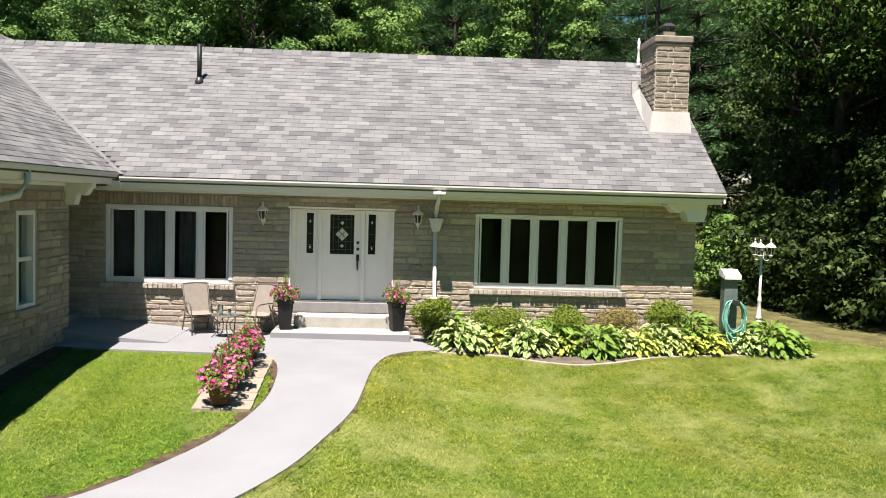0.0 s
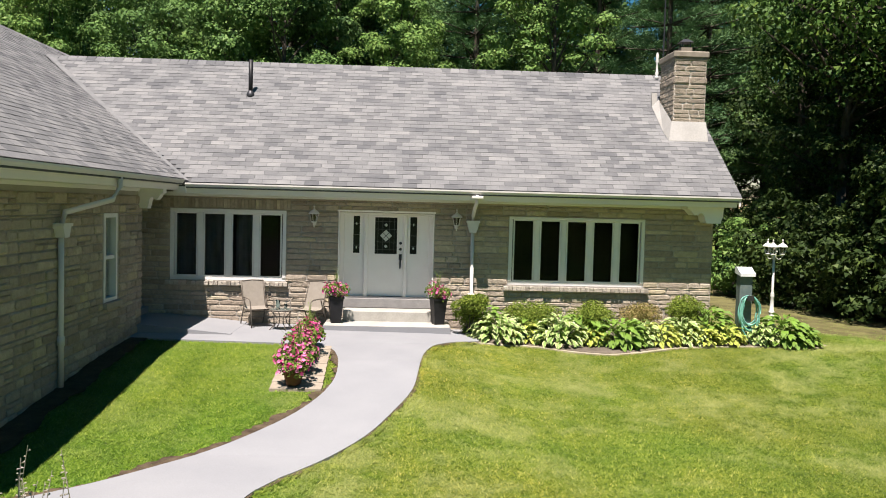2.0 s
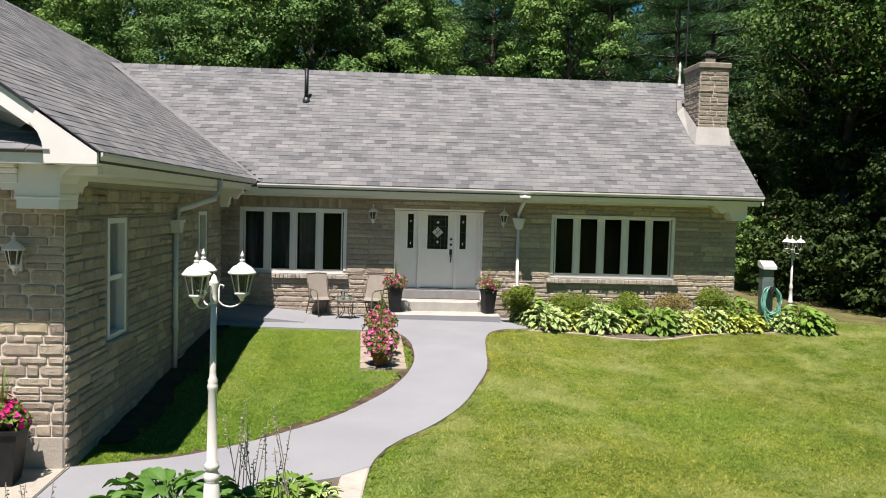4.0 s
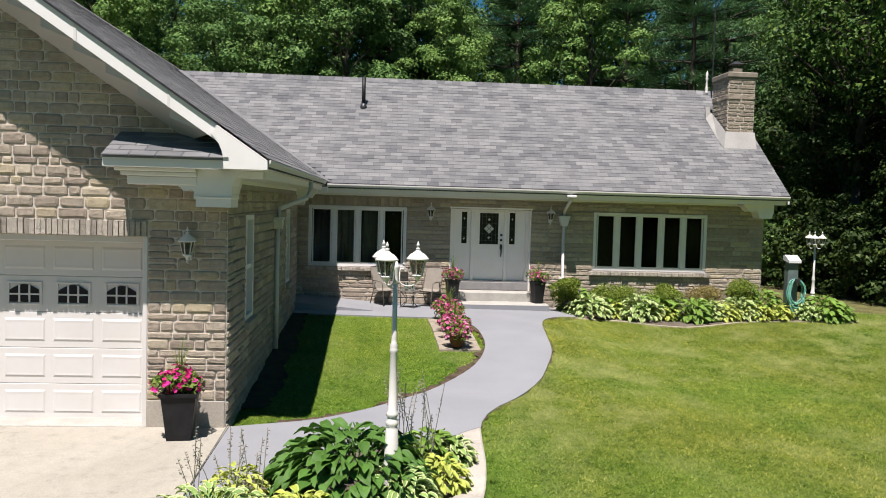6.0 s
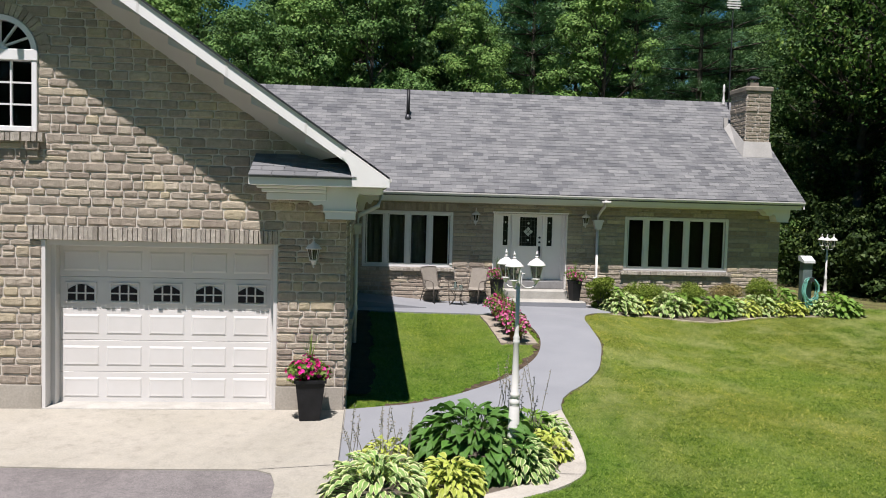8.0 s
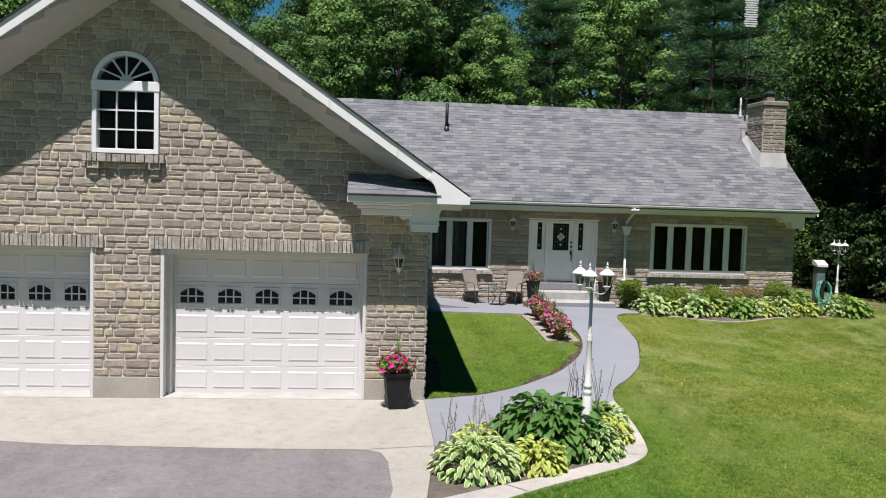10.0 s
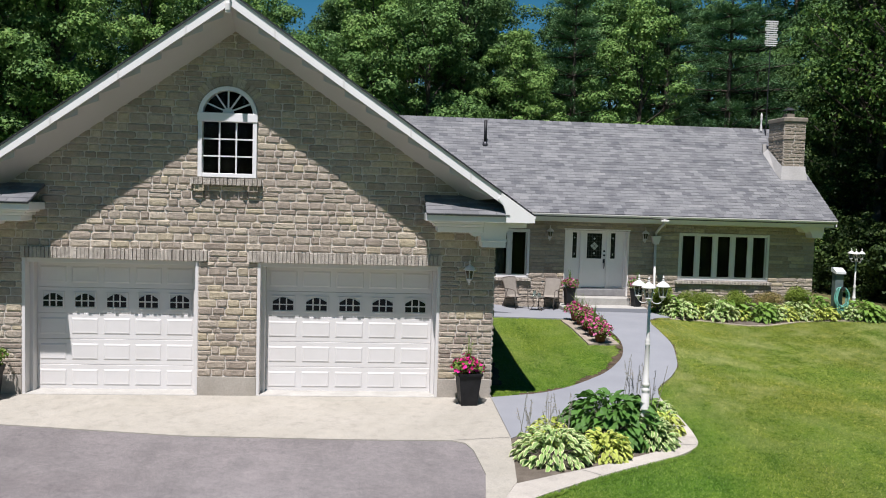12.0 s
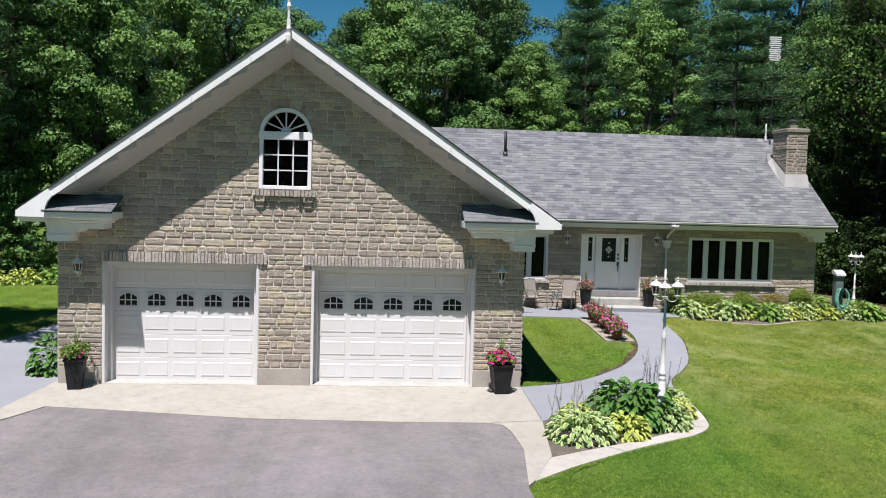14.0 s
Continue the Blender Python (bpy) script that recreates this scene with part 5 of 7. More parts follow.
for s, run in ((1, W_EAVE_R - W_RIDGE_X), (-1, W_RIDGE_X - W_EAVE_L)):
    for f in (0.14, 0.36, 0.58, 0.78):
        xa = W_RIDGE_X + s * run * f
        xb = xa + s * 0.035
        part("joint_cover", Mesh().prism([(xa, roof_w(xa) - 0.018), (xb, roof_w(xb) - 0.018), (xb, roof_w(xb) - 0.242), (xa, roof_w(xa) - 0.242)], 'y', W_FRONT - 0.006, W_FRONT + 0.02), WHITE, garage)
# strips for the sawtooth edge under the rake, in the shade-darkened white
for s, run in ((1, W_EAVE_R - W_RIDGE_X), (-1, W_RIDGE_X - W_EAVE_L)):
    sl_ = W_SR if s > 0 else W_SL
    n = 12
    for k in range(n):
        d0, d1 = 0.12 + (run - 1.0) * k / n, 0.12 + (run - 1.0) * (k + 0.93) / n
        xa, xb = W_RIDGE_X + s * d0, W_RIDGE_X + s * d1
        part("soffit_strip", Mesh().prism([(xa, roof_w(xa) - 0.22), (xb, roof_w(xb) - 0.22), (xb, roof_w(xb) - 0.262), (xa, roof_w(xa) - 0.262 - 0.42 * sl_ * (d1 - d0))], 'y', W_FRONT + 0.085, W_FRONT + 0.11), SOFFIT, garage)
de = Mesh()
for xe in (W_EAVE_R, W_EAVE_L):
    de.prism([(xe, W_EAVE_Z + 0.012), (W_RIDGE_X, W_RIDGE_Z + 0.012), (W_RIDGE_X, W_RIDGE_Z - 0.022), (xe, W_EAVE_Z - 0.022)], 'y', W_FRONT - 0.03, W_FRONT + 0.035)
part("drip_edge", de, DARKMETAL, garage, "dark shingle drip edge")
for xe, s in ((W_EAVE_R, -1), (W_EAVE_L, 1)):
    bt = Mesh()
    bt.prism([(xe + s * u, W_EAVE_Z + w) for u, w in ((0.64, 0.445), (0, -0.003), (0, -0.145), (0.565, -0.145), (0.575, 0.0), (0.59, 0.08), (0.63, 0.18), (0.735, 0.31))], 'y', W_FRONT - 0.03, W_FRONT + 0.05)
    part("rake_end", bt, TRIM, garage, "white flared rake end board")
    # pent return: fascia, bed mouldings, corner bracket and its own little roof
    L = 2.12 if s < 0 else 1.92
    a, b = sorted((xe + s * 0.50, xe + s * L))
    rt = Mesh()
    rt.box(a, b, W_FRONT + 0.01, GY, W_EAVE_Z - 0.155, W_EAVE_Z - 0.01, 0.006)
    ret = part("eave_return", rt, TRIM, garage, "moulded white eave return")
    for u1, y, z0, z1 in ((L - 0.10, 0.15, -0.20, -0.15), (L - 0.17, 0.20, -0.26, -0.20), (L - 0.24, 0.25, -0.375, -0.26)):
        c0, c1 = sorted((xe + s * 0.96, xe + s * u1))
        part("bed_moulding", Mesh().box(c0, c1, W_FRONT + y, GY, W_EAVE_Z + z0, W_EAVE_Z + z1, 0.012), TRIM, ret)
    part("corner_block", Mesh().box(*sorted((xe + s * 0.07, xe + s * 0.66)), W_FRONT + 0.05, GY + 0.2, W_EAVE_Z - 0.155, W_EAVE_Z - 0.09, 0.006), TRIM, ret)
    part("corner_block", Mesh().box(*sorted((xe + s * 0.10, xe + s * 0.64)), W_FRONT + 0.30, GY + 0.15, W_EAVE_Z - 0.255, W_EAVE_Z - 0.157, 0.006), TRIM, ret)
    sc = Mesh()
    sc.prism([(xe + s * u, W_EAVE_Z + w) for u, w in ((0.96, -0.30), (0.96, -0.54), (1.00, -0.50), (1.015, -0.44), (1.06, -0.425), (1.10, -0.445), (1.15, -0.45), (1.19, -0.40), (1.24, -0.372), (1.24, -0.30))], 'y', W_FRONT + 0.27, GY)
    part("scroll", sc, TRIM, ret, "scalloped bracket edge")
    cbm = Mesh()
    cbm.prism([(xe + s * u, W_EAVE_Z + w) for u, w in ((0.34, -0.15), (0.41, -0.19), (0.47, -0.26), (0.505, -0.36), (0.51, -0.47), (0.50, -0.49), (0.50, -0.53), (0.515, -0.545), (0.515, -0.655), (0.98, -0.655), (0.98, -0.56), (1.01, -0.54), (1.01, -0.49), (0.965, -0.47), (0.965, -0.15))], 'y', W_FRONT + 0.26, GY)
    part("corbel", cbm, TRIM, ret, "moulded white corner bracket")
    part("corbel_band", Mesh().box(*sorted((xe + s * 0.495, xe + s * 1.0)), W_FRONT + 0.24, W_FRONT + 0.27, W_EAVE_Z - 0.54, W_EAVE_Z - 0.51, 0.008), TRIM, ret)
    sd = Mesh()
    sd.prism([(GY - 0.1, W_EAVE_Z - 0.2), (GY - 0.1, W_EAVE_Z - 0.655), (GY + 0.08, W_EAVE_Z - 0.655), (GY + 0.10, W_EAVE_Z - 0.54), (GY + 0.16, W_EAVE_Z - 0.44), (GY + 0.24, W_EAVE_Z - 0.47), (GY + 0.31, W_EAVE_Z - 0.39), (GY + 0.42, W_EAVE_Z - 0.36), (GY + 0.46, W_EAVE_Z - 0.2)], 'x', *sorted((xe + s * 0.535, xe + s * 0.66)))
    part("scroll", sd, TRIM, ret, "scalloped bracket edge")
    pr = Mesh()
    pr.prism([(W_FRONT - 0.025, W_EAVE_Z - 0.01), (GY, W_EAVE_Z + 0.34), (GY, W_EAVE_Z + 0.30), (W_FRONT - 0.025, W_EAVE_Z - 0.04)], 'x', a, b)
    rr = part("return_roof", pr, SHINGLE, ret, "small shingled return roof")
    dd = math.hypot(0.78, 0.34)
    cu, su = 0.78 / dd, 0.34 / dd
    rnd = random.Random(8)
    for row in range(5):
        off = (row % 2) * 0.17
        u = -off
        while u < b - a:
            lo, hi = max(u, 0) + 0.004, min(u + 0.34, b - a) - 0.004
            if hi - lo > 0.04:
                y0, z0 = W_FRONT - 0.045 + row * 0.178 * cu, W_EAVE_Z - 0.010 + row * 0.181 * su
                q = Mesh()
                q.prism([(y0, z0), (y0, z0 + 0.013), (y0 + 0.20 * cu, z0 + 0.20 * su + 0.003), (y0 + 0.20 * cu, z0 + 0.20 * su)], 'x', a + lo, a + hi)
                part("shingle", q, SHINGLE, rr)
            u += 0.34
fi = Mesh()
fi.lathe(finial(W_RIDGE_Z - 0.35, 1.05), W_RIDGE_X - 0.02, W_FRONT - 0.04, 12)
fi.box(W_RIDGE_X - 0.06, W_RIDGE_X + 0.02, W_FRONT - 0.07, W_FRONT + 0.02, W_RIDGE_Z - 0.40, W_RIDGE_Z + 0.1, 0.01)
part("finial", fi, WHITE, garage, "turned white gable finial")
# eave of the side wall
eg = Mesh()
eg.add([(x, y, z) for y in (W_FRONT + 0.06, EAVE_Y + 0.02) for x, z in [(-(p - 0) , q) for p, q in [(-a_, b_) for a_, b_ in [(W_EAVE_R - 0.09 + 0, W_EAVE_Z - 0.135), (W_EAVE_R - 0.09, W_EAVE_Z - 0.015), (W_EAVE_R + 0.01, W_EAVE_Z - 0.035), (W_EAVE_R + 0.012, W_EAVE_Z - 0.012), (W_EAVE_R + 0.035, W_EAVE_Z - 0.012), (W_EAVE_R + 0.035, W_EAVE_Z - 0.045), (W_EAVE_R + 0.01, W_EAVE_Z - 0.075), (W_EAVE_R - 0.015, W_EAVE_Z - 0.135)]]]],
       [tuple(range(8)), tuple(range(15, 7, -1))] + [(i, i + 8, (i + 1) % 8 + 8, (i + 1) % 8) for i in range(8)])
part("gutter", eg, WHITE, garage, "white metal gutter")
for nm, q in (("fascia", (W_EAVE_R - 0.12, W_EAVE_R - 0.09, W_FRONT + 0.42, EAVE_Y + 0.1, W_EAVE_Z - 0.24, W_EAVE_Z - 0.13)),
              ("fascia", (W_EAVE_R - 0.12, W_EAVE_R - 0.09, W_FRONT + 0.06, W_FRONT + 0.42, W_EAVE_Z - 0.15, W_EAVE_Z - 0.06)),
              ("corner_trim", (W_EAVE_R - 0.2, W_EAVE_R + 0.06, EAVE_Y - 0.02, EAVE_Y + 0.14, EAVE_Z - 0.235, EAVE_Z - 0.1)),
              ("eave_soffit", (GX1, W_EAVE_R - 0.12, W_FRONT + 0.42, EAVE_Y + 0.1, W_EAVE_Z - 0.25, W_EAVE_Z - 0.22)),
              ("eave_soffit", (W_EAVE_L, GX0, W_FRONT + 0.1, 6.5, W_EAVE_Z - 0.25, W_EAVE_Z - 0.13)),
              ("frieze_board", (GX1, GX1 + 0.03, GY + 0.46, -1.55, W_EAVE_Z - 0.31, W_EAVE_Z - 0.25))):
    part(nm, Mesh().box(*q), TRIM, garage, "white side soffit")
for y in (-1.62,):
    cbm = Mesh()
    cbm.prism([(W_EAVE_R - 0.14 - u, W_EAVE_Z - 0.24 + v) for u, v in corbel_outline(0.60, 0.42)], 'y', y - 0.13, y + 0.10)
    part("corbel", cbm, TRIM, garage, "scrolled white eave bracket")
ds = Mesh()
YS = -5.75
ds.tube([(W_EAVE_R - 0.03, YS + 1.1, W_EAVE_Z - 0.1), (W_EAVE_R - 0.03, YS + 1.1, W_EAVE_Z - 0.26), (W_EAVE_R - 0.1, YS + 0.95, 2.78), (GX1 + 0.1, YS + 0.1, 2.56), (GX1 + 0.08, YS, 2.3)], 0.048, 10)
ds.tube([(GX1 + 0.08, YS, 2.2), (GX1 + 0.08, YS, -0.28)], 0.046, 10)
ds.tube([(GX1 + 0.08, YS, 0.42), (GX1 + 0.08, YS, 0.58)], 0.058, 10)
dsp = part("downspout", ds, WHITE, garage, "white downspout with a hopper", True)
hb = Mesh()
hb.prism([(YS - 0.08, 2.16), (YS + 0.08, 2.16), (YS + 0.16, 2.34), (YS - 0.16, 2.34)], 'x', GX1 + 0.01, GX1 + 0.18)
hb.box(GX1 + 0.005, GX1 + 0.2, YS - 0.18, YS + 0.18, 2.34, 2.39)
part("hopper", hb, WHITE, dsp)


def sash_window(y0, y1, z0, z1):
    """A hung window in the wall that faces +x."""
    win = part("window", Mesh().box(GX1 - 0.18, GX1 - 0.02, y0, y1, z0, z0 + 0.05), VINYL, garage, "white hung sash window")
    fr = Mesh()
    zm = (z0 + z1) / 2
    for q in ((y0, y0 + .07, z0, z1), (y1 - .07, y1, z0, z1), (y0 + .07, y1 - .07, z1 - .08, z1), (y0 + .07, y1 - .07, z0, z0 + .07)):
        fr.box(GX1 - 0.2, GX1 + 0.015, q[0], q[1], q[2], q[3], 0.006)
    fr.box(GX1 - 0.1, GX1 - 0.02, y0 + .07, y1 - .07, zm - 0.035, zm + 0.035)
    part("window_frame", fr, VINYL, win)
    part("pane", Mesh().box(GX1 - 0.10, GX1 - 0.092, y0 + .06, y1 - .06, zm, z1 - .07), GLASS, win)
    part("pane", Mesh().box(GX1 - 0.12, GX1 - 0.112, y0 + .06, y1 - .06, z0 + .06, zm), GLASS, win)
    sl_ = part("window_sill", Mesh().box(GX1 - 0.02, GX1 + 0.10, y0 - 0.08, y1 + 0.08, z0 - 0.12, z0 - 0.005, 0.01), FOUND, win, "stone sill")
    bl = Mesh().box(GX1 - 0.2, GX1 - 0.19, y0 + .06, y1 - .06, zm + 0.1, z1)
    part("blind", bl, CURTAIN, win)


sash_window(*SA)
sash_window(*SB)


def arch_pts(cx, cz, r, a0, a1, n):
    return [(cx + r * math.cos(radians(a0 + (a1 - a0) * k / n)), cz + r * math.sin(radians(a0 + (a1 - a0) * k / n))) for k in range(n + 1)]


def attic_window():
    x0, x1, z0, z1 = AW
    c, r = (x0 + x1) / 2, (x1 - x0) / 2
    win = part("window", Mesh().box(x0, x1, GY + 0.05, GY + 0.2, z0 - 0.02, z0), VINYL, garage, "white arched attic window with muntins")
    fr = Mesh()
    y0, y1 = GY - 0.05, GY + 0.14
    w = 0.082
    fr.box(x0, x0 + w, y0, y1, z0, z1 - 0.12, 0.008)
    fr.box(x1 - w, x1, y0, y1, z0, z1 - 0.12, 0.008)
    fr.box(x0 + w, x1 - w, y0, y1, z0, z0 + w, 0.008)
    fr.box(x0 - 0.012, x1 + 0.012, y0 - 0.012, y1 + 0.004, z1 - 0.12, z1 + 0.05, 0.008)
    out, inn = arch_pts(c, z1, r, 0, 180, 20), arch_pts(c, z1, r - w, 0, 180, 20)
    for k in range(20):
        fr.prism([out[k], out[k + 1], inn[k + 1], inn[k]], 'y', y0, y1)
    part("window_frame", fr, VINYL, win)
    mu = Mesh()
    for i in (1, 2):
        x = x0 + w + (x1 - x0 - 2 * w) * i / 3
        mu.box(x - 0.013, x + 0.013, GY + 0.0, GY + 0.05, z0 + w, z1 - 0.12)
        z = z0 + w + (z1 - 0.12 - z0 - w) * i / 3
        mu.box(x0 + w, x1 - w, GY + 0.002, GY + 0.048, z - 0.013, z + 0.013)
    for a in (30, 60, 90, 120, 150):
        d = Vector((math.cos(radians(a)), math.sin(radians(a))))
        n = Vector((-d.y, d.x)) * 0.014
        p, q = Vector((c, z1 + 0.06)) + d * 0.08, Vector((c, z1)) + d * (r - w)
        mu.prism([tuple(p - n), tuple(q - n), tuple(q + n), tuple(p + n)], 'y', GY + 0.0, GY + 0.05)
    hub = arch_pts(c, z1 + 0.05, 0.11, 0, 180, 8)
    mu.prism(hub, 'y', GY, GY + 0.05)
    part("muntin", mu, VINYL, win)
    part("pane", Mesh().box(x0 + 0.05, x1 - 0.05, GY + 0.06, GY + 0.068, z0 + 0.05, z1 - 0.06), GLASS, win)
    part("pane", Mesh().prism(arch_pts(c, z1 + 0.02, r - 0.05, 0, 180, 20), 'y', GY + 0.06, GY + 0.068), GLASS, win)
    sill = part("window_sill", Mesh().box(x0 - 0.12, x1 + 0.10, GY - 0.03, GY, z0 - 0.16, z0 - 0.01), FOUND, garage, "brick attic sill on two corbels")
    lay(soldier(x0 - 0.13, x1 + 0.11, z0 - 0.15, z0 - 0.01, 0.08), (0, GY - 0.03, 0), (1, 0, 0), (0, -1, 0), [UNIT_BRICK], sill, "brick", SOLDIER, lambda u, v: True, 40, 0.10, 5)
    for x in (x0 - 0.06, x1 - 0.16):
        part("corbel", Mesh().box(x, x + 0.20, GY - 0.11, GY, z0 - 0.28, z0 - 0.15, 0.01).box(x + 0.02, x + 0.18, GY - 0.07, GY, z0 - 0.40, z0 - 0.28, 0.01), STONE, sill)
    for a, b in ((x0 - 0.2, x0 + 0.002), (x1 - 0.002, x1 + 0.2)):
        part("arch_backing", Mesh().box(a, b, GY + 0.004, GY + 0.25, z1 - 0.1, z1 + 0.14), MORTAR, garage)
    # ring of upright bricks over the arch
    ring = Mesh()
    for k in range(24):
        a = radians(4 + 172 * (k + 0.5) / 24)
        d = Vector((math.cos(a), math.sin(a)))
        n = Vector((-d.y, d.x)) * 0.037
        p, q = Vector((c, z1)) + d * (r + 0.01), Vector((c, z1)) + d * (r + 0.20)
        ring.prism([tuple(p - n * .8), tuple(q - n * 1.2), tuple(q + n * 1.2), tuple(p + n * .8)], 'y', GY - 0.03, GY)
    tagged(part("arch_brick", ring, STONE, garage, "upright brick arch"), kind="stuff")


attic_window()


def garage_door(x0, x1):
    """A sectional door: five sections of five raised panels, arched lights in the second."""
    z0, z1, y = -0.53, 2.08, GY + 0.40
    gd = part("garage_door", Mesh().box(x0, x1, y + 0.05, y + 0.09, z0, z1), WHITE, garage, "white sectional garage door with arched lights")
    fr = Mesh()
    for a, b in ((x0 - 0.001, x0 + 0.13), (x1 - 0.13, x1 + 0.001)):
        fr.box(a, b, GY + 0.22, y + 0.09, z0 - 0.05, z1 + 0.09, 0.008)
        c = a if a < x0 + .05 else b - 0.06
        fr.box(c, c + 0.06, GY - 0.01, GY + 0.22, z0 - 0.05, z1 + 0.09, 0.006)
    fr.box(x0, x1, GY + 0.05, y + 0.09, z1, z1 + 0.09, 0.008)
    part("door_frame", fr, WHITE, gd)
    h = (z1 - z0) / 5
    wid = (x1 - x0 - 0.26) / 5
    for r_ in range(5):
        a = z0 + r_ * h
        part("section", Mesh().box(x0 + 0.13, x1 - 0.13, y, y + 0.045, a + 0.002, a + h - 0.002, 0.006), WHITE, gd)
        for c in range(5):
            xa = x0 + 0.13 + c * wid
            s = Mesh()
            if r_ == 3:
                lo, hi = (xa + wid * 0.14, xa + wid * 0.86)
                zl, zh = a + .09, a + h - .09
                ring = [(lo, zl), (hi, zl), (hi, zh), (lo, zh), (lo + .035, zl + .03), (hi - .035, zl + .03), (hi - .035, zh - .025), (lo + .035, zh - .025)]
                s.add([(q[0], y + 0.001, q[1]) for q in ring] + [(q[0], y - 0.02, q[1]) for q in ring],
                      [(8, 9, 13, 12), (9, 10, 14, 13), (10, 11, 15, 14), (11, 8, 12, 15), (0, 1, 9, 8), (1, 2, 10, 9), (2, 3, 11, 10), (3, 0, 8, 11), (4, 12, 13, 5), (5, 13, 14, 6), (6, 14, 15, 7), (7, 15, 12, 4)])
                part("light_frame", s, WHITE, gd)
            else:
                lo, hi = xa + wid * 0.08, xa + wid * 0.92
                rows = ((0.0, 0.09, 0.001), (0.025, 0.125, -0.011), (0.045, 0.155, -0.009))
                s.add([p for dx, dz, dy in rows for p in ((lo + dx, y + dy, a + dz), (hi - dx, y + dy, a + dz), (hi - dx, y + dy, a + h - dz), (lo + dx, y + dy, a + h - dz))],
                      [(0, 1, 5, 4), (1, 2, 6, 5), (2, 3, 7, 6), (3, 0, 4, 7), (4, 5, 9, 8), (5, 6, 10, 9), (6, 7, 11, 10), (7, 4, 8, 11), (8, 9, 10, 11)])
                part("panel", s, WHITE, gd)
        if r_ == 3:
            for c in range(5):
                xa = x0 + 0.13 + c * wid
                lo, hi = xa + wid * 0.19, xa + wid * 0.81
                zb, zt = a + 0.135, a + h - 0.125
                top = [(hi, zt - 0.09)] + [(hi - (hi - lo) * k / 8, zt - 0.09 + 0.09 * math.sin(math.pi * k / 8)) for k in range(1, 8)] + [(lo, zt - 0.09)]
                part("pane", Mesh().prism([(lo, zb), (hi, zb)] + top, 'y', y - 0.012, y - 0.004), LEADED, gd, "small dark arched light")
                g = Mesh()
                for i in (1, 2):
                    x = lo + (hi - lo) * i / 3
                    g.box(x - .012, x + .012, y - 0.024, y - 0.012, zb, zt - 0.01)
                g.box(lo, hi, y - 0.0235, y - 0.0125, (zb + zt) / 2 - .025, (zb + zt) / 2 - .003)
                part("grille", g, WHITE, gd)


for q in (D1, D2):
    part("door_sill", Mesh().box(q[0], q[1], GY - 0.03, GY + 0.50, -0.60, gz(q[0], GY) + 0.068, 0.012), STEPC, garage, "pale concrete sill under the door")
garage_door(D1[0], D1[1])
garage_door(D2[0], D2[1])


# ---- woods ----
def crown_leaves(blobs, n, size, seed, flat=1.0):
    """Many small folded leaf clumps on and inside a set of (centre, radius) lumps."""
    r = np.random.RandomState(seed)
    m = Mesh()
    w = np.array([b[1] ** 2 for b in blobs])
    pick = r.choice(len(blobs), n, p=w / w.sum())
    cen = np.array([b[0] for b in blobs], float)[pick]
    rad = np.array([b[1] for b in blobs])[pick][:, None]
    d = r.normal(size=(n, 3))
    d /= np.linalg.norm(d, axis=1)[:, None]
    up = r.rand(n) < 0.6
    d[:, 2] = np.where(up, np.abs(d[:, 2]) * 0.9, d[:, 2])
    p = cen + d * rad * (0.5 + 0.55 * r.rand(n, 1) ** 0.6) * np.array((1, 1, 0.8))
    s = size * (0.6 + 0.8 * r.rand(n, 1))
    nrm = d * flat + r.normal(size=(n, 3)) * 0.38 + np.array((0, 0, 0.22))
    nrm /= np.linalg.norm(nrm, axis=1)[:, None]
    a = np.cross(nrm, r.normal(size=(n, 3)))
    a /= np.linalg.norm(a, axis=1)[:, None]
    b = np.cross(nrm, a)
    v = np.stack((p - a * s, p + a * s * 0.7 + b * s * 0.55, p + a * s * (0.5 * r.rand(n, 1)) - b * s * 0.8), 1).reshape(-1, 3)
    m.v = v.tolist()
    m.f = np.arange(3 * n).reshape(-1, 3).tolist()
    return m


def limb_tree(name, h, spread, base, material, n, size, seed, label, cat="tree"):
    """A broadleaved tree: tapered trunk, limbs, and a crown of many sprays of leaves."""
    r = random.Random(seed)
    t = thing(name, label, cat, "woodland trees")
    tr = Mesh()
    lean = (r.uniform(-.4, .4), r.uniform(-.4, .4))
    pts = [(lean[0] * k / 5 + r.uniform(-.1, .1), lean[1] * k / 5 + r.uniform(-.1, .1), h * 0.85 * k / 5) for k in range(6)]
    tr.tube([(0, 0, -0.3)] + pts[1:], [h * 0.018, h * 0.015, h * 0.012, h * 0.009, h * 0.006, h * 0.003], 8)
    blobs = []
    for i in range(34):
        z = base + (h - base) * (i + 0.5) / 34
        k = (z - base) / (h - base)
        rr = spread * (0.40 + 0.72 * math.sin(math.pi * min(1, k * 0.8 + 0.18)))
        for _ in range(3):
            a = r.uniform(0, 6.283)
            q = rr * r.uniform(0.25, 0.95)
            c = (math.cos(a) * q, math.sin(a) * q, z + r.uniform(-.5, .5) + 0.12 * q)
            blobs.append((c, spread * r.uniform(0.13, 0.30)))
            if r.random() < 0.35:
                tr.tube([(lean[0] * z / h, lean[1] * z / h, z * 0.84), (c[0] * .5, c[1] * .5, z * 0.92), c], [h * 0.005, h * 0.003, h * 0.001], 5)
    blobs.append(((0, 0, h - spread * 0.3), spread * 0.35))
    part("trunk", tr, BARK, t)
    part("crown", crown_leaves(blobs, n, size, seed), material, t)
    return t


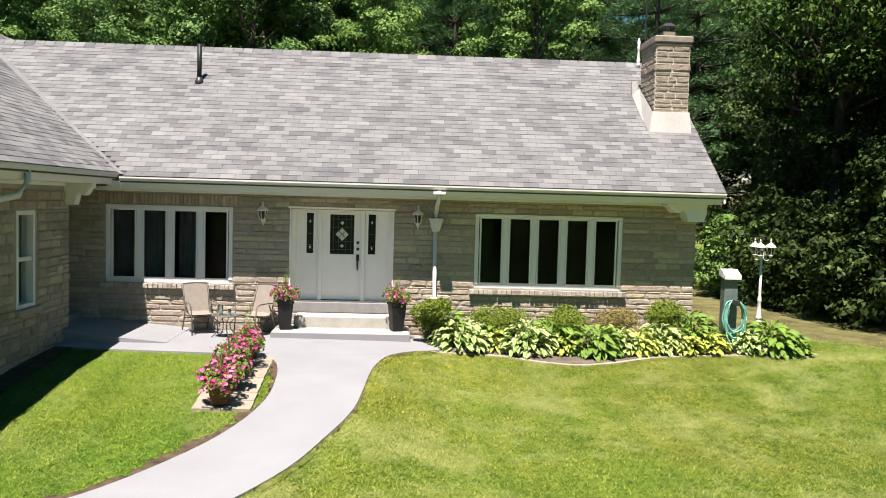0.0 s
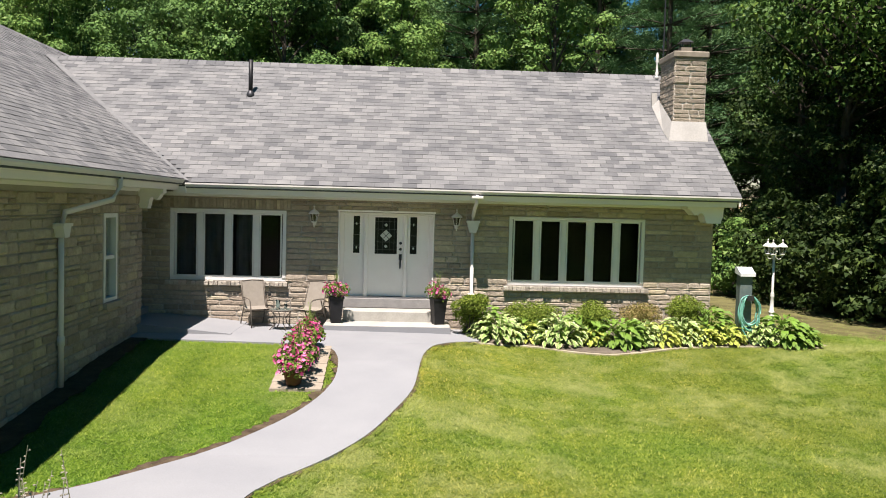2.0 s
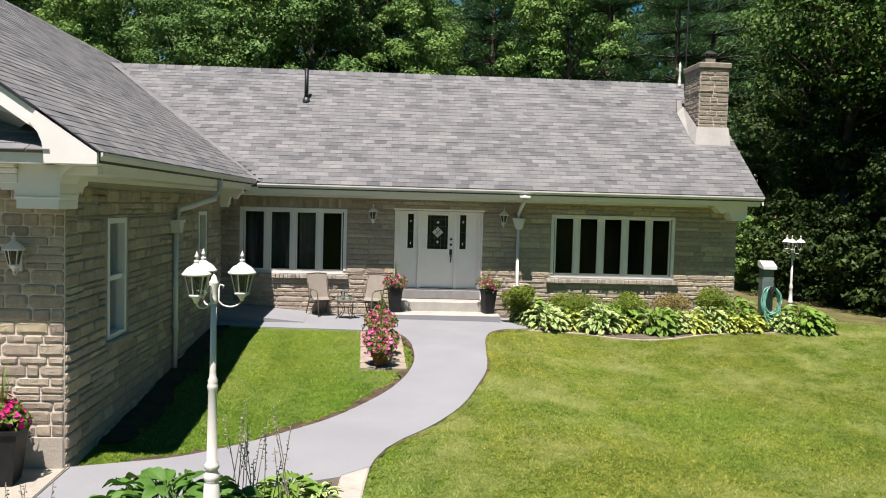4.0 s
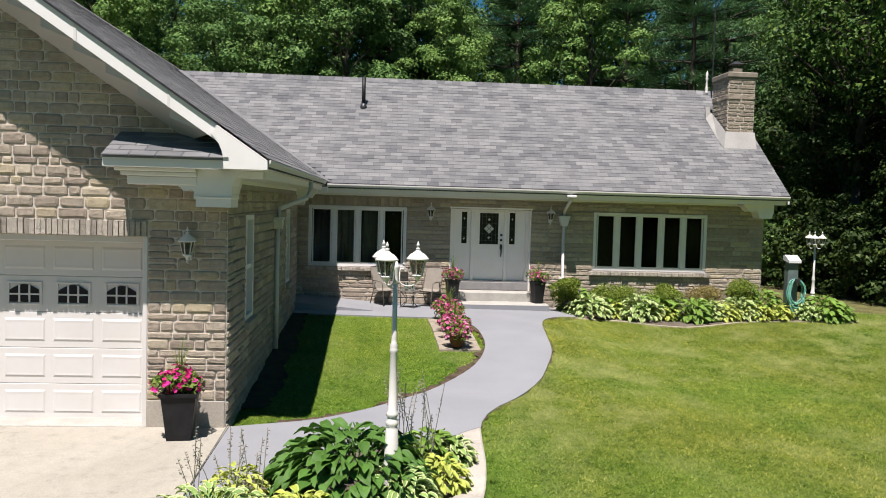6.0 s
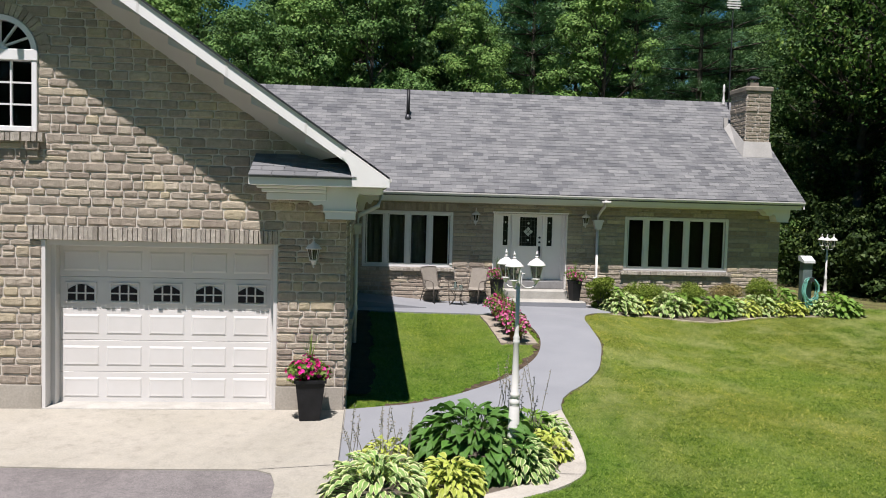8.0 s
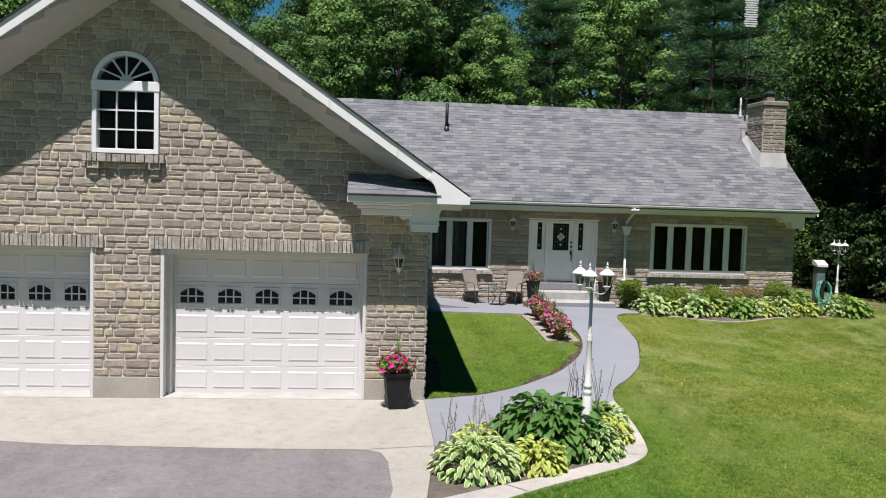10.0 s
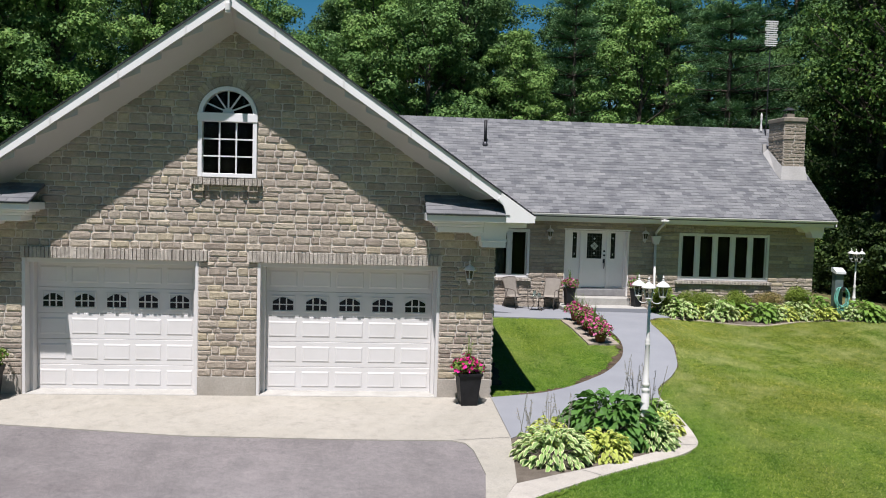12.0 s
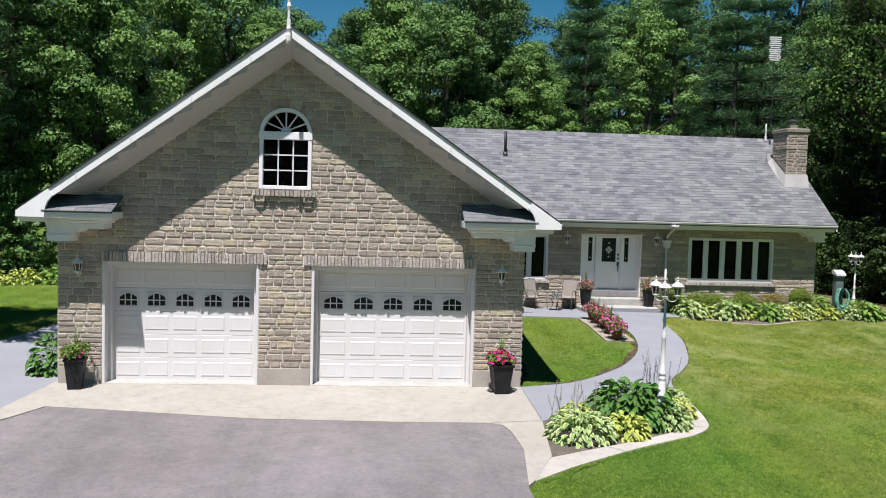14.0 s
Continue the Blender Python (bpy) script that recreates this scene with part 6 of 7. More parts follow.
def pine_tree(name, h, spread, base, n, size, seed, label):
    """A pine: straight trunk and whorls of boughs that end in soft upswept plumes of needles."""
    r = random.Random(seed)
    g = np.random.RandomState(seed)
    t = thing(name, label, "tree", "woodland trees")
    tr = Mesh()
    tr.tube([(0, 0, -0.3), (0, 0, h * .5), (0, 0, h * 0.97)], [h * 0.016, h * 0.010, 0.02], 8)
    P, D = [], []
    z = base
    while z < h - 0.2:
        k = (z - base) / (h - base)
        reach = spread * (1.0 - 0.80 * k) * r.uniform(0.7, 1.12)
        for a in range(6):
            ang = a * 1.047 + r.uniform(-.4, .4) + z
            d = Vector((math.cos(ang), math.sin(ang), 0))
            sd = Vector((-d.y, d.x, 0))
            rise = reach * r.uniform(-.10, .18)
            tip = d * reach + Vector((0, 0, z + rise))
            tr.tube([(0, 0, z - 0.1), tip], [h * 0.0035, 0.012], 4)
            for q in range(7):
                f = 0.28 + 0.72 * (q + r.random()) / 7
                side = r.uniform(-1, 1)
                c = Vector((0, 0, z)) + (tip - Vector((0, 0, z))) * f + sd * side * reach * 0.32 * (1.15 - f * .6) + Vector((0, 0, 0.12 * reach * f * f))
                P.append(c)
                D.append((d * (0.6 + 0.5 * f) + sd * side * 0.8 + Vector((0, 0, 0.42))).normalized())
        z += r.uniform(0.75, 1.10)
    m = max(1, n // len(P))
    base_p = np.repeat(np.array([tuple(p) for p in P]), m, 0)
    base_d = np.repeat(np.array([tuple(p) for p in D]), m, 0)
    N = len(base_p)
    dirn = base_d + g.normal(size=(N, 3)) * 0.42
    dirn /= np.linalg.norm(dirn, axis=1)[:, None]
    p = base_p + g.normal(size=(N, 3)) * np.array((0.17, 0.17, 0.10))
    s = size * (0.7 + 0.7 * g.rand(N, 1))
    side = np.cross(dirn, g.normal(size=(N, 3)) * 0.5 + np.array((0, 0, 1.0)))
    side /= np.linalg.norm(side, axis=1)[:, None]
    v = np.stack((p - dirn * s * .5 - side * s * 0.11, p - dirn * s * .5 + side * s * 0.11, p + dirn * s), 1).reshape(-1, 3)
    cm = Mesh()
    cm.v = v.tolist()
    cm.f = np.arange(3 * N).reshape(-1, 3).tolist()
    part("trunk", tr, BARK, t)
    part("crown", cm, NEEDLE, t)
    return t


PROTO = [
    limb_tree("maple_tree", 13.5, 3.4, 2.2, LEAF_A, 33000, 0.082, 1, "tall green maple at the wood's edge"),
    limb_tree("ash_tree", 15.0, 3.1, 3.0, LEAF_B, 30000, 0.084, 2, "dark green broadleaved tree in the wood"),
    limb_tree("birch_tree", 14.0, 3.0, 2.2, LEAF_C, 33000, 0.080, 3, "light green sunlit broadleaved tree"),
    limb_tree("oak_tree", 12.0, 3.6, 1.8, LEAF_B, 30000, 0.086, 4, "broad dark green tree at the wood's edge"),
    limb_tree("elm_tree", 13.5, 3.2, 0.5, LEAF_D, 30000, 0.080, 9, "dense tree at the wood's edge, leaves coloured dark for shade"),
    limb_tree("basswood_tree", 13.5, 3.4, 6.2, LEAF_E, 9500, 0.085, 21, "sunlit tree that overhangs the dark wood's edge"),
    pine_tree("pine_tree", 16.0, 3.9, 2.2, 46000, 0.13, 5, "tall dark green white pine"),
]
SHRUBS = [
    limb_tree("wood_shrub", 2.6, 1.5, 0.2, LEAF_C, 4600, 0.085, 6, "light green bush under the trees", "shrub"),
    limb_tree("wood_shrub", 3.4, 1.7, 0.2, LEAF_A, 4600, 0.09, 7, "green bush under the trees", "shrub"),
    limb_tree("wood_shrub", 3.0, 1.6, 0.15, LEAF_D, 5200, 0.085, 8, "green bush under the trees, leaves coloured dark for shade", "shrub"),
]
_rt = random.Random(12)
USED = set()


def plant(kind, x, y, s=1.0):
    src = kind
    m = Matrix.LocRotScale((x, y, gz(x, y)), Euler((0, 0, _rt.uniform(0, 6.28))), (s, s, s * _rt.uniform(0.92, 1.1)))
    if id(src) not in USED:
        USED.add(id(src))
        src.matrix_basis = m
        return src
    c = copy_thing(src, m)
    c.matrix_basis = m
    return c


MA, AS, BI, OA, EL, BW, PI = PROTO
# behind the house
ROW = [(-27, 16, PI, 1), (-23.5, 18, MA, 1), (-19.6, 16.5, BI, 1), (-16.4, 18.5, MA, 1.05), (-13.9, 15.5, BI, 0.88), (-10.2, 15.8, MA, 0.90), (-12.2, 22.5, AS, 0.84), (-14.6, 24, MA, 1.1), (-9.4, 24, AS, 1.05), (-7.7, 18.5, BI, 1.02), (-5.0, 16, MA, 1), (-2.9, 18.5, AS, 1), (-0.5, 15.6, BI, 0.86), (3.3, 18, PI, 1.05),
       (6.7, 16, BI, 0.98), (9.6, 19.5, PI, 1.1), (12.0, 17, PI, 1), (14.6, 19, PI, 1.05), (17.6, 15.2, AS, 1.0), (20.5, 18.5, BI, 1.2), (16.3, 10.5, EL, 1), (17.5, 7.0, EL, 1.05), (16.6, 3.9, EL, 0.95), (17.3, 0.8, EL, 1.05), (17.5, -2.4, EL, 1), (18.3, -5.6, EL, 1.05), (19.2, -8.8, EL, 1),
       (15.3, 8.2, BW, 1.06), (15.4, 4.9, BW, 0.98), (15.9, 1.6, BW, 1.04), (16.2, -1.9, BW, 1), (17.0, -5.2, BW, 1.05)]
for x, y, k, sc in ROW:
    plant(k, x + _rt.uniform(-.3, .3), y + _rt.uniform(-.3, .3), sc)
for i in range(19):
    x = -30 + i * 3.1
    if abs(x + 12.0) < 2.6:
        continue
    plant(_rt.choice([AS, PI, MA, OA, AS]), x + _rt.uniform(-.6, .6), 22.5 + _rt.uniform(-1.2, 1.2), _rt.uniform(1.0, 1.25))
for i in range(14):
    x = -34 + i * 5
    if abs(x + 12.8) < 3.6:
        continue
    plant(_rt.choice([AS, PI, OA]), x + _rt.uniform(-1, 1), 28.5 + _rt.uniform(-1.2, 1.2), _rt.uniform(1.15, 1.4))
for i in range(9):
    plant(_rt.choice([EL, AS, EL]), 21.5 + _rt.uniform(-1, 1.2), -9 + i * 3.6, _rt.uniform(1.0, 1.25))
# left of the garage
for x, y, k in [(-21.0, 9.5, BI), (-26.0, 4.5, AS), (-24.6, 9.5, PI), (-22.5, 9.5, MA), (-27.5, -4, MA), (-29, 6, AS), (-26, 12, PI), (-31, -1, OA), (-30.5, -8, AS)]:
    plant(k, x, y, _rt.uniform(0.95, 1.15))
for x, y in [(12.6, 10.0), (13.6, 8.0), (11.5, 17.0), (13.2, 12.5), (9.0, 17.0), (-21.5, 7.4), (-23.5, 5.6), (-20.2, 8.0), (-25, 3.4), (-18.9, 9.0), (-26.5, 0)]:
    plant((SHRUBS[2] if x > 13 else SHRUBS[0]) if x > 0 else _rt.choice(SHRUBS[:2]), x + _rt.uniform(-.3, .3), y + _rt.uniform(-.3, .3), _rt.uniform(0.75, 1.1))
# bushes in the shade-darkened leaf colour along the right wood's edge
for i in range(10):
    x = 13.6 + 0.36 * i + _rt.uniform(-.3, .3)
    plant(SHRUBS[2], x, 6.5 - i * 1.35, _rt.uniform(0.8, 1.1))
# tree added to cast shade on the lawn left of the garage
plant(AS, -20.6, -8.3, 0.85)
# behind the camera, mirrored in the windows
for x, y, k in [(-24, -40, MA), (-14, -46, OA), (0, -44, MA), (8, -40, AS), (16, -36, OA), (22, -26, MA), (22, -16, AS)]:
    plant(k, x, y, 1.0)


# ---- plants near the house ----
def hosta_leaf(length, width, droop, seed):
    """One pointed, arching leaf with a folded midrib; x across, y along."""
    r = random.Random(seed)
    m = Mesh()
    rows, cols = 6, 4
    for i in range(rows + 1):
        t = i / rows
        w = width * (math.sin(math.pi * min(1, 0.12 + t * 0.88)) ** 0.8) * (1 - 0.15 * t) if i < rows else 0.004
        for j in range(cols + 1):
            u = j / cols - 0.5
            x = u * w
            y = length * (t - 0.12 * t * t * droop)
            z = length * (0.28 * t - droop * 0.55 * t * t) + abs(u) * w * 0.45 + 0.012 * math.sin(9 * t + j * 2 + seed) * t
            m.v.append((x, y, z))
            m.uv.append((j / cols, t))
    for i in range(rows):
        for j in range(cols):
            a = i * (cols + 1) + j
            m.f.append((a, a + 1, a + cols + 2, a + cols + 1))
    # stalk
    o = len(m.v)
    m.v += [(-0.008, 0, 0), (0.008, 0, 0), (0.006, -0.22, -0.20), (-0.006, -0.22, -0.20)]
    m.uv += [(0.5, 0)] * 4
    m.f.append((o, o + 1, o + 2, o + 3))
    return m


LEAVES = {}
for key, material in (("var", HOSTA_VAR), ("green", HOSTA_GREEN), ("lime", HOSTA_LIME), ("dark", HOSTA_DARK)):
    LEAVES[key] = [hosta_leaf((0.23 if key in ("green", "dark") else 0.20) + 0.02 * i, {"green": 0.125, "dark": 0.148}.get(key, 0.106) + 0.01 * i, 0.40 + 0.2 * i, i).data("leaf", material, True) for i in range(4)]


def hosta(x, y, radius, height, key, seed, label, n=42):
    r = random.Random(seed)
    t = thing("hosta", label, "plant", "hostas in the beds")
    t.matrix_basis = pose(x, y, gz(x, y) + 0.03)
    count = n * 5
    for i in range(count):
        k = (i + 0.5) / count
        a = i * 2.39996 + r.uniform(-.3, .3)
        phi = radians(102 * math.sqrt(k))
        q = r.uniform(0.85, 1.05)
        rad = (radius - 0.10) * math.sin(phi) * q
        z = height * (0.16 + 0.74 * math.cos(phi)) * q
        tilt = 16 - math.degrees(phi) * (0.52 if y < -5 else 0.36) + r.uniform(-14, 14)
        s = r.uniform(0.75, 1.15) * ({"green": 1.14, "dark": 1.18}.get(key, 1.0)) * (0.56 + 0.42 * radius) * (0.84 if y < -5 else 1.06)
        ob = new("leaf", LEAVES[key][i % 4])
        ob.parent = t
        ob.matrix_basis = Matrix.Translation((math.cos(a) * rad, math.sin(a) * rad, max(z, 0.05))) @ Euler((0, 0, a - math.pi / 2)).to_matrix().to_4x4() @ Euler((radians(tilt), radians(r.uniform(-25, 25)), 0)).to_matrix().to_4x4() @ Matrix.Diagonal((s, s, s, 1))
    return t


V = "hosta with cream-edged green leaves"
G = "hosta with broad mid-green leaves"
D = "large hosta with broad dark green leaves"
Y = "hosta with bright yellow-green leaves"
for i, (x, y, r_, h, k, n) in enumerate([
        (2.55, -0.95, 0.60, 0.50, "var", 44), (2.3, -0.62, 0.42, 0.6, "green", 26), (3.2, -0.95, 0.36, 0.34, "lime", 26), (3.9, -1.05, 0.58, 0.52, "var", 44), (4.6, -1.15, 0.36, 0.32, "lime", 26),
        (4.4, -0.8, 0.5, 0.52, "green", 30), (5.25, -1.1, 0.54, 0.48, "green", 40), (5.75, -0.95, 0.46, 0.45, "var", 34), (6.2, -0.95, 0.46, 0.40, "lime", 34), (6.75, -0.8, 0.5, 0.52, "var", 36),
        (7.2, -0.95, 0.36, 0.36, "lime", 26), (7.5, -0.35, 0.55, 0.72, "green", 36), (7.8, -0.85, 0.38, 0.36, "lime", 26), (8.55, -0.8, 0.38, 0.42, "var", 28), (9.15, -0.7, 0.55, 0.55, "green", 40),
        (3.25, -0.6, 0.4, 0.45, "green", 26), (9.5, -0.85, 0.36, 0.36, "green", 24),
        (-4.57, -14.12, 0.68, 0.52, "var", 60), (-3.68, -14.02, 0.48, 0.44, "lime", 52), (-3.24, -12.92, 0.92, 0.82, "dark", 112), (-2.66, -13.42, 0.48, 0.52, "var", 44),
        (-2.25, -11.8, 0.46, 0.40, "green", 34), (-2.15, -12.7, 0.36, 0.4, "lime", 30), (-4.45, -13.25, 0.42, 0.45, "lime", 34), (-1.93, -11.85, 0.32, 0.34, "var", 26),
        (-15.80, -9.55, 0.52, 0.95, "dark", 46),
        (-19.2, 5.6, 0.6, 0.55, "lime", 20), (-20.2, 5.3, 0.62, 0.6, "lime", 20), (-21.2, 4.9, 0.6, 0.55, "green", 20), (-22.2, 4.4, 0.62, 0.55, "lime", 20), (-23.2, 3.9, 0.6, 0.55, "lime", 20)]):
    if y > -5:
        r_, h = r_ * 1.12, h * 1.12
    hosta(x, y, r_, h, k, i + 1, {"var": V, "green": G, "lime": Y, "dark": D}[k], n)


def bush(x, y, radius, height, material, seed, label, n=1500, size=0.03):
    r = random.Random(seed)
    t = thing("bush", label, "shrub", "shrubs along the wall")
    t.matrix_basis = pose(x, y, gz(x, y) + 0.02)
    st = Mesh()
    blobs = []
    for i in range(12):
        a = r.uniform(0, 6.28)
        q = radius * r.uniform(0.1, 0.66)
        z = height * r.uniform(0.26, 0.78)
        blobs.append(((math.cos(a) * q, math.sin(a) * q, z), radius * r.uniform(0.35, 0.55)))
        st.tube([(0, 0, 0), (math.cos(a) * q * .5, math.sin(a) * q * .5, z * .6), (math.cos(a) * q, math.sin(a) * q, z)], [0.014, 0.01, 0.004], 5)
    part("stem", st, BARK, t)
    tagged(part("foliage", crown_leaves(blobs, n, size, seed, 0.3), material, t), kind="stuff")


bush(1.93, -0.90, 0.52, 1.02, YEW, 1, "clipped yellow-green yew bush", 11000, 0.022)
bush(3.4, -0.42, 0.70, 0.84, YEW, 2, "low yellow-green conifer bush", 9000, 0.020)
bush(4.85, -0.42, 0.66, 0.84, YEW, 3, "low yellow-green conifer bush", 9000, 0.020)
bush(5.85, -0.42, 0.58, 0.84, RUSTY, 4, "low bush with rusty twigs", 7500, 0.019)
bush(6.95, -0.40, 0.56, 1.05, YEW, 5, "low yellow-green conifer bush", 9000, 0.021)


def flower_mesh(n, place, size, seed):
    """Open five-lobed blossoms, each a small cup that faces out."""
    r = random.Random(seed)
    m = Mesh()
    for _ in range(n):
        c, nrm = place(r)
        nrm = (nrm + Vector((r.uniform(-.5, .5), r.uniform(-.5, .5), r.uniform(-.2, .6)))).normalized()
        a = nrm.orthogonal().normalized()
        b = nrm.cross(a)
        s = size * r.uniform(0.7, 1.2)
        vs = [c - nrm * s * 0.45]
        for k in range(10):
            q = s * (1.0 if k % 2 else 0.78)
            vs.append(c + (a * math.cos(k * .628) + b * math.sin(k * .628)) * q)
        m.add(vs, [(0, 1 + k, 1 + (k + 1) % 10) for k in range(10)])
    return m


def heaps(radius, height, z0, seed):
    """Places on a few overlapping uneven heaps."""
    q = random.Random(seed)
    lumps = []
    for k in range(7):
        a, d = k * 0.9 + q.uniform(-.4, .4), radius * q.uniform(0.15, 0.62)
        lumps.append((Vector((math.cos(a) * d, math.sin(a) * d, z0 + height * q.uniform(0.0, 0.45))), radius * q.uniform(0.34, 0.58)))

    def place(r):
        c, s = r.choice(lumps)
        a = r.uniform(0, 6.283)
        e = math.asin(r.uniform(-0.35, 1.0))
        d = Vector((math.cos(a) * math.cos(e), math.sin(a) * math.cos(e), math.sin(e)))
        return c + d * s * r.uniform(0.8, 1.15), d
    return place, lumps


def petunias(parent, radius, height, z0, n, material, seed, grass=6, leaves=260):
    place, lumps = heaps(radius, height, z0, seed)
    tagged(part("blossoms", flower_mesh(n, place, 0.040 if n < 130 else 0.036, seed), material, parent, "open pink petunia blossoms"), kind="stuff")
    tagged(part("foliage", crown_leaves([(tuple(c), s * 1.02) for c, s in lumps], int(leaves * 1.5), 0.038, seed, 0.3), GREENLEAF, parent), kind="stuff")
    if grass:
        r = random.Random(seed)
        g = Mesh()
        for k in range(grass * 4):
            a, l = r.uniform(0, 6.28), r.uniform(0.35, 0.70)
            d = Vector((math.cos(a), math.sin(a), 0)) * r.uniform(0.03, 0.16)
            s = Vector((-math.sin(a), math.cos(a), 0)) * 0.005
            b0 = Vector((0, 0, z0))
            p1, p2 = b0 + d * 0.6 + Vector((0, 0, l * .75)), b0 + d * 1.7 + Vector((0, 0, l))
            g.add([b0 - s, b0 + s, p1 + s, p1 - s, p2], [(0, 1, 2, 3), (3, 2, 4)])
        tagged(part("spike_grass", g, GREENLEAF, parent), kind="stuff")


def planter(x, y, z, material, seed, label, n=60, spin=0.2, sc=1.0, slim=1.0):
    """A tall square tapered planter with petunias."""
    t = thing("planter", label, "planter", "black planters")
    t.matrix_basis = Matrix.LocRotScale((x, y, z), Euler((0, 0, spin)), (sc * slim, sc * slim, sc))
    p = Mesh()
    w0, w1, h = 0.15, 0.225, 0.62

    def ring(w, zz):
        return [(-w, -w, zz), (w, -w, zz), (w, w, zz), (-w, w, zz)]
    rs = [ring(w0, 0), ring(w1 - .01, h - .05), ring(w1 + .012, h - .045), ring(w1 + .014, h), ring(w1 - .012, h), ring(w1 - .03, h - .06)]
    v = [q for rr in rs for q in rr]
    f = [(3, 2, 1, 0)] + [(i * 4 + k, i * 4 + (k + 1) % 4, i * 4 + 4 + (k + 1) % 4, i * 4 + 4 + k) for i in range(5) for k in range(4)]
    p.add(v, f)
    part("pot", p, BLACKPOT, t, "glossy black tapered pot")
    part("potting_soil", Mesh().box(-.19, .19, -.19, .19, h - 0.08, h - 0.05), SOIL, t)
    petunias(t, 0.36 / slim, 0.32, h + 0.03, n, material, seed, 6, 620)
    return t


planter(-1.07, -0.74, 0.161, PINK, 1, "black planter of pink petunias beside the door", 120, 0.2, 0.95, 0.76)
planter(1.22, -0.68, 0.161, PINK, 2, "black planter of pink petunias by the steps", 120, 0.3, 0.95, 0.76)
planter(-5.62, -11.0, gz(-5.62, -11.0) + 0.05, MAGENTA, 3, "black planter of magenta petunias by the garage", 125, 0.1, 1.05)
planter(-14.80, -10.95, gz(-15, -10.9) + 0.05, MAGENTA, 4, "black planter with leafy greens and few petunias", 16, 0.15, 1.05, 0.85)


def flower_pot(x, y, seed):
    t = thing("flower_pot", "terracotta pot brimming with pink petunias on pavers", "flower pot", "flower pots on the pavers")
    t.matrix_basis = pose(x, y, gz(x, y) + 0.06, 0, 0, seed * 50)
    p = Mesh()
    p.lathe([(0.12, 0), (0.17, 0.21), (0.19, 0.21), (0.195, 0.27), (0.165, 0.27), (0.15, 0.2)], 0, 0, 18)
    part("pot", p, TERRA, t, "terracotta pot", True)
    petunias(t, 0.38, 0.32, 0.26, 175, PINK, seed, 4, 520)


for i, (x, y) in enumerate([(-1.35, -5.50), (-1.35, -4.84), (-1.36, -4.18), (-1.37, -3.52), (-1.38, -2.90)]):
    flower_pot(x, y, i + 11)
pad = tagged(new("paver_pad", Mesh().box(-1.75, -0.9, -5.7, -2.75, -0.5, -0.49).data("paver_pad", SOIL)), "strip of worn tan pavers beside the walk", "pavers", kind="structure")
rp_ = random.Random(5)
for j in range(8):
    y0 = -5.68 + j * 0.365
    xl = -1.72 + (-0.10) * j / 8
    for i in range(2):
        x0, x1 = xl + i * 0.43, xl + i * 0.43 + 0.42
        zc = gz((x0 + x1) / 2, y0 + .18) + 0.035 + rp_.uniform(-.006, .006)
        zf, zb = gz(x0, y0) - gz((x0 + x1) / 2, y0 + .18), gz(x0, y0 + .35) - gz((x0 + x1) / 2, y0 + .18)
        part("paver", Mesh().add([(x0, y0, zc + zf), (x1, y0, zc + zf), (x1, y0 + .35, zc + zb), (x0, y0 + .35, zc + zb), (x0, y0, zc - .1), (x1, y0, zc - .1), (x1, y0 + .35, zc - .1), (x0, y0 + .35, zc - .1)], [(0, 1, 2, 3), (4, 5, 1, 0), (5, 6, 2, 1), (6, 7, 3, 2), (7, 4, 0, 3)]), PAVER, pad)


def stalks(x, y, n, spread, h, seed):
    r = random.Random(seed)
    m = Mesh()
    for _ in range(n):
        bx, by = x + r.uniform(-spread, spread), y + r.uniform(-spread * .6, spread * .6)
        l = h * r.uniform(0.65, 1.15)
        tx, ty = bx + r.uniform(-.22, .22), by + r.uniform(-.2, .2)
        z0 = gz(bx, by)
        m.tube([(bx, by, z0), ((bx + tx) / 2 + .01, (by + ty) / 2, z0 + l * .55), (tx, ty, z0 + l)], [0.006, 0.005, 0.003], 4)
        for k in range(9):
            q = 0.68 + 0.32 * k / 9
            px, py, pz = bx + (tx - bx) * q, by + (ty - by) * q, z0 + l * q
            d = Vector((r.uniform(-1, 1), r.uniform(-1, 1), .3)).normalized() * 0.03
            m.tube([(px, py, pz), (px + d.x, py + d.y, pz + d.z - .01)], [0.004, 0.009], 4)
    tagged(solid("flower_stalk", m, STALK, "dry hosta flower stalks with seed pods", "flower stalk"), kind="stuff")


stalks(-2.5, -12.3, 17, 0.38, 1.24, 3)
stalks(-4.6, -13.4, 17, 0.42, 0.84, 4)


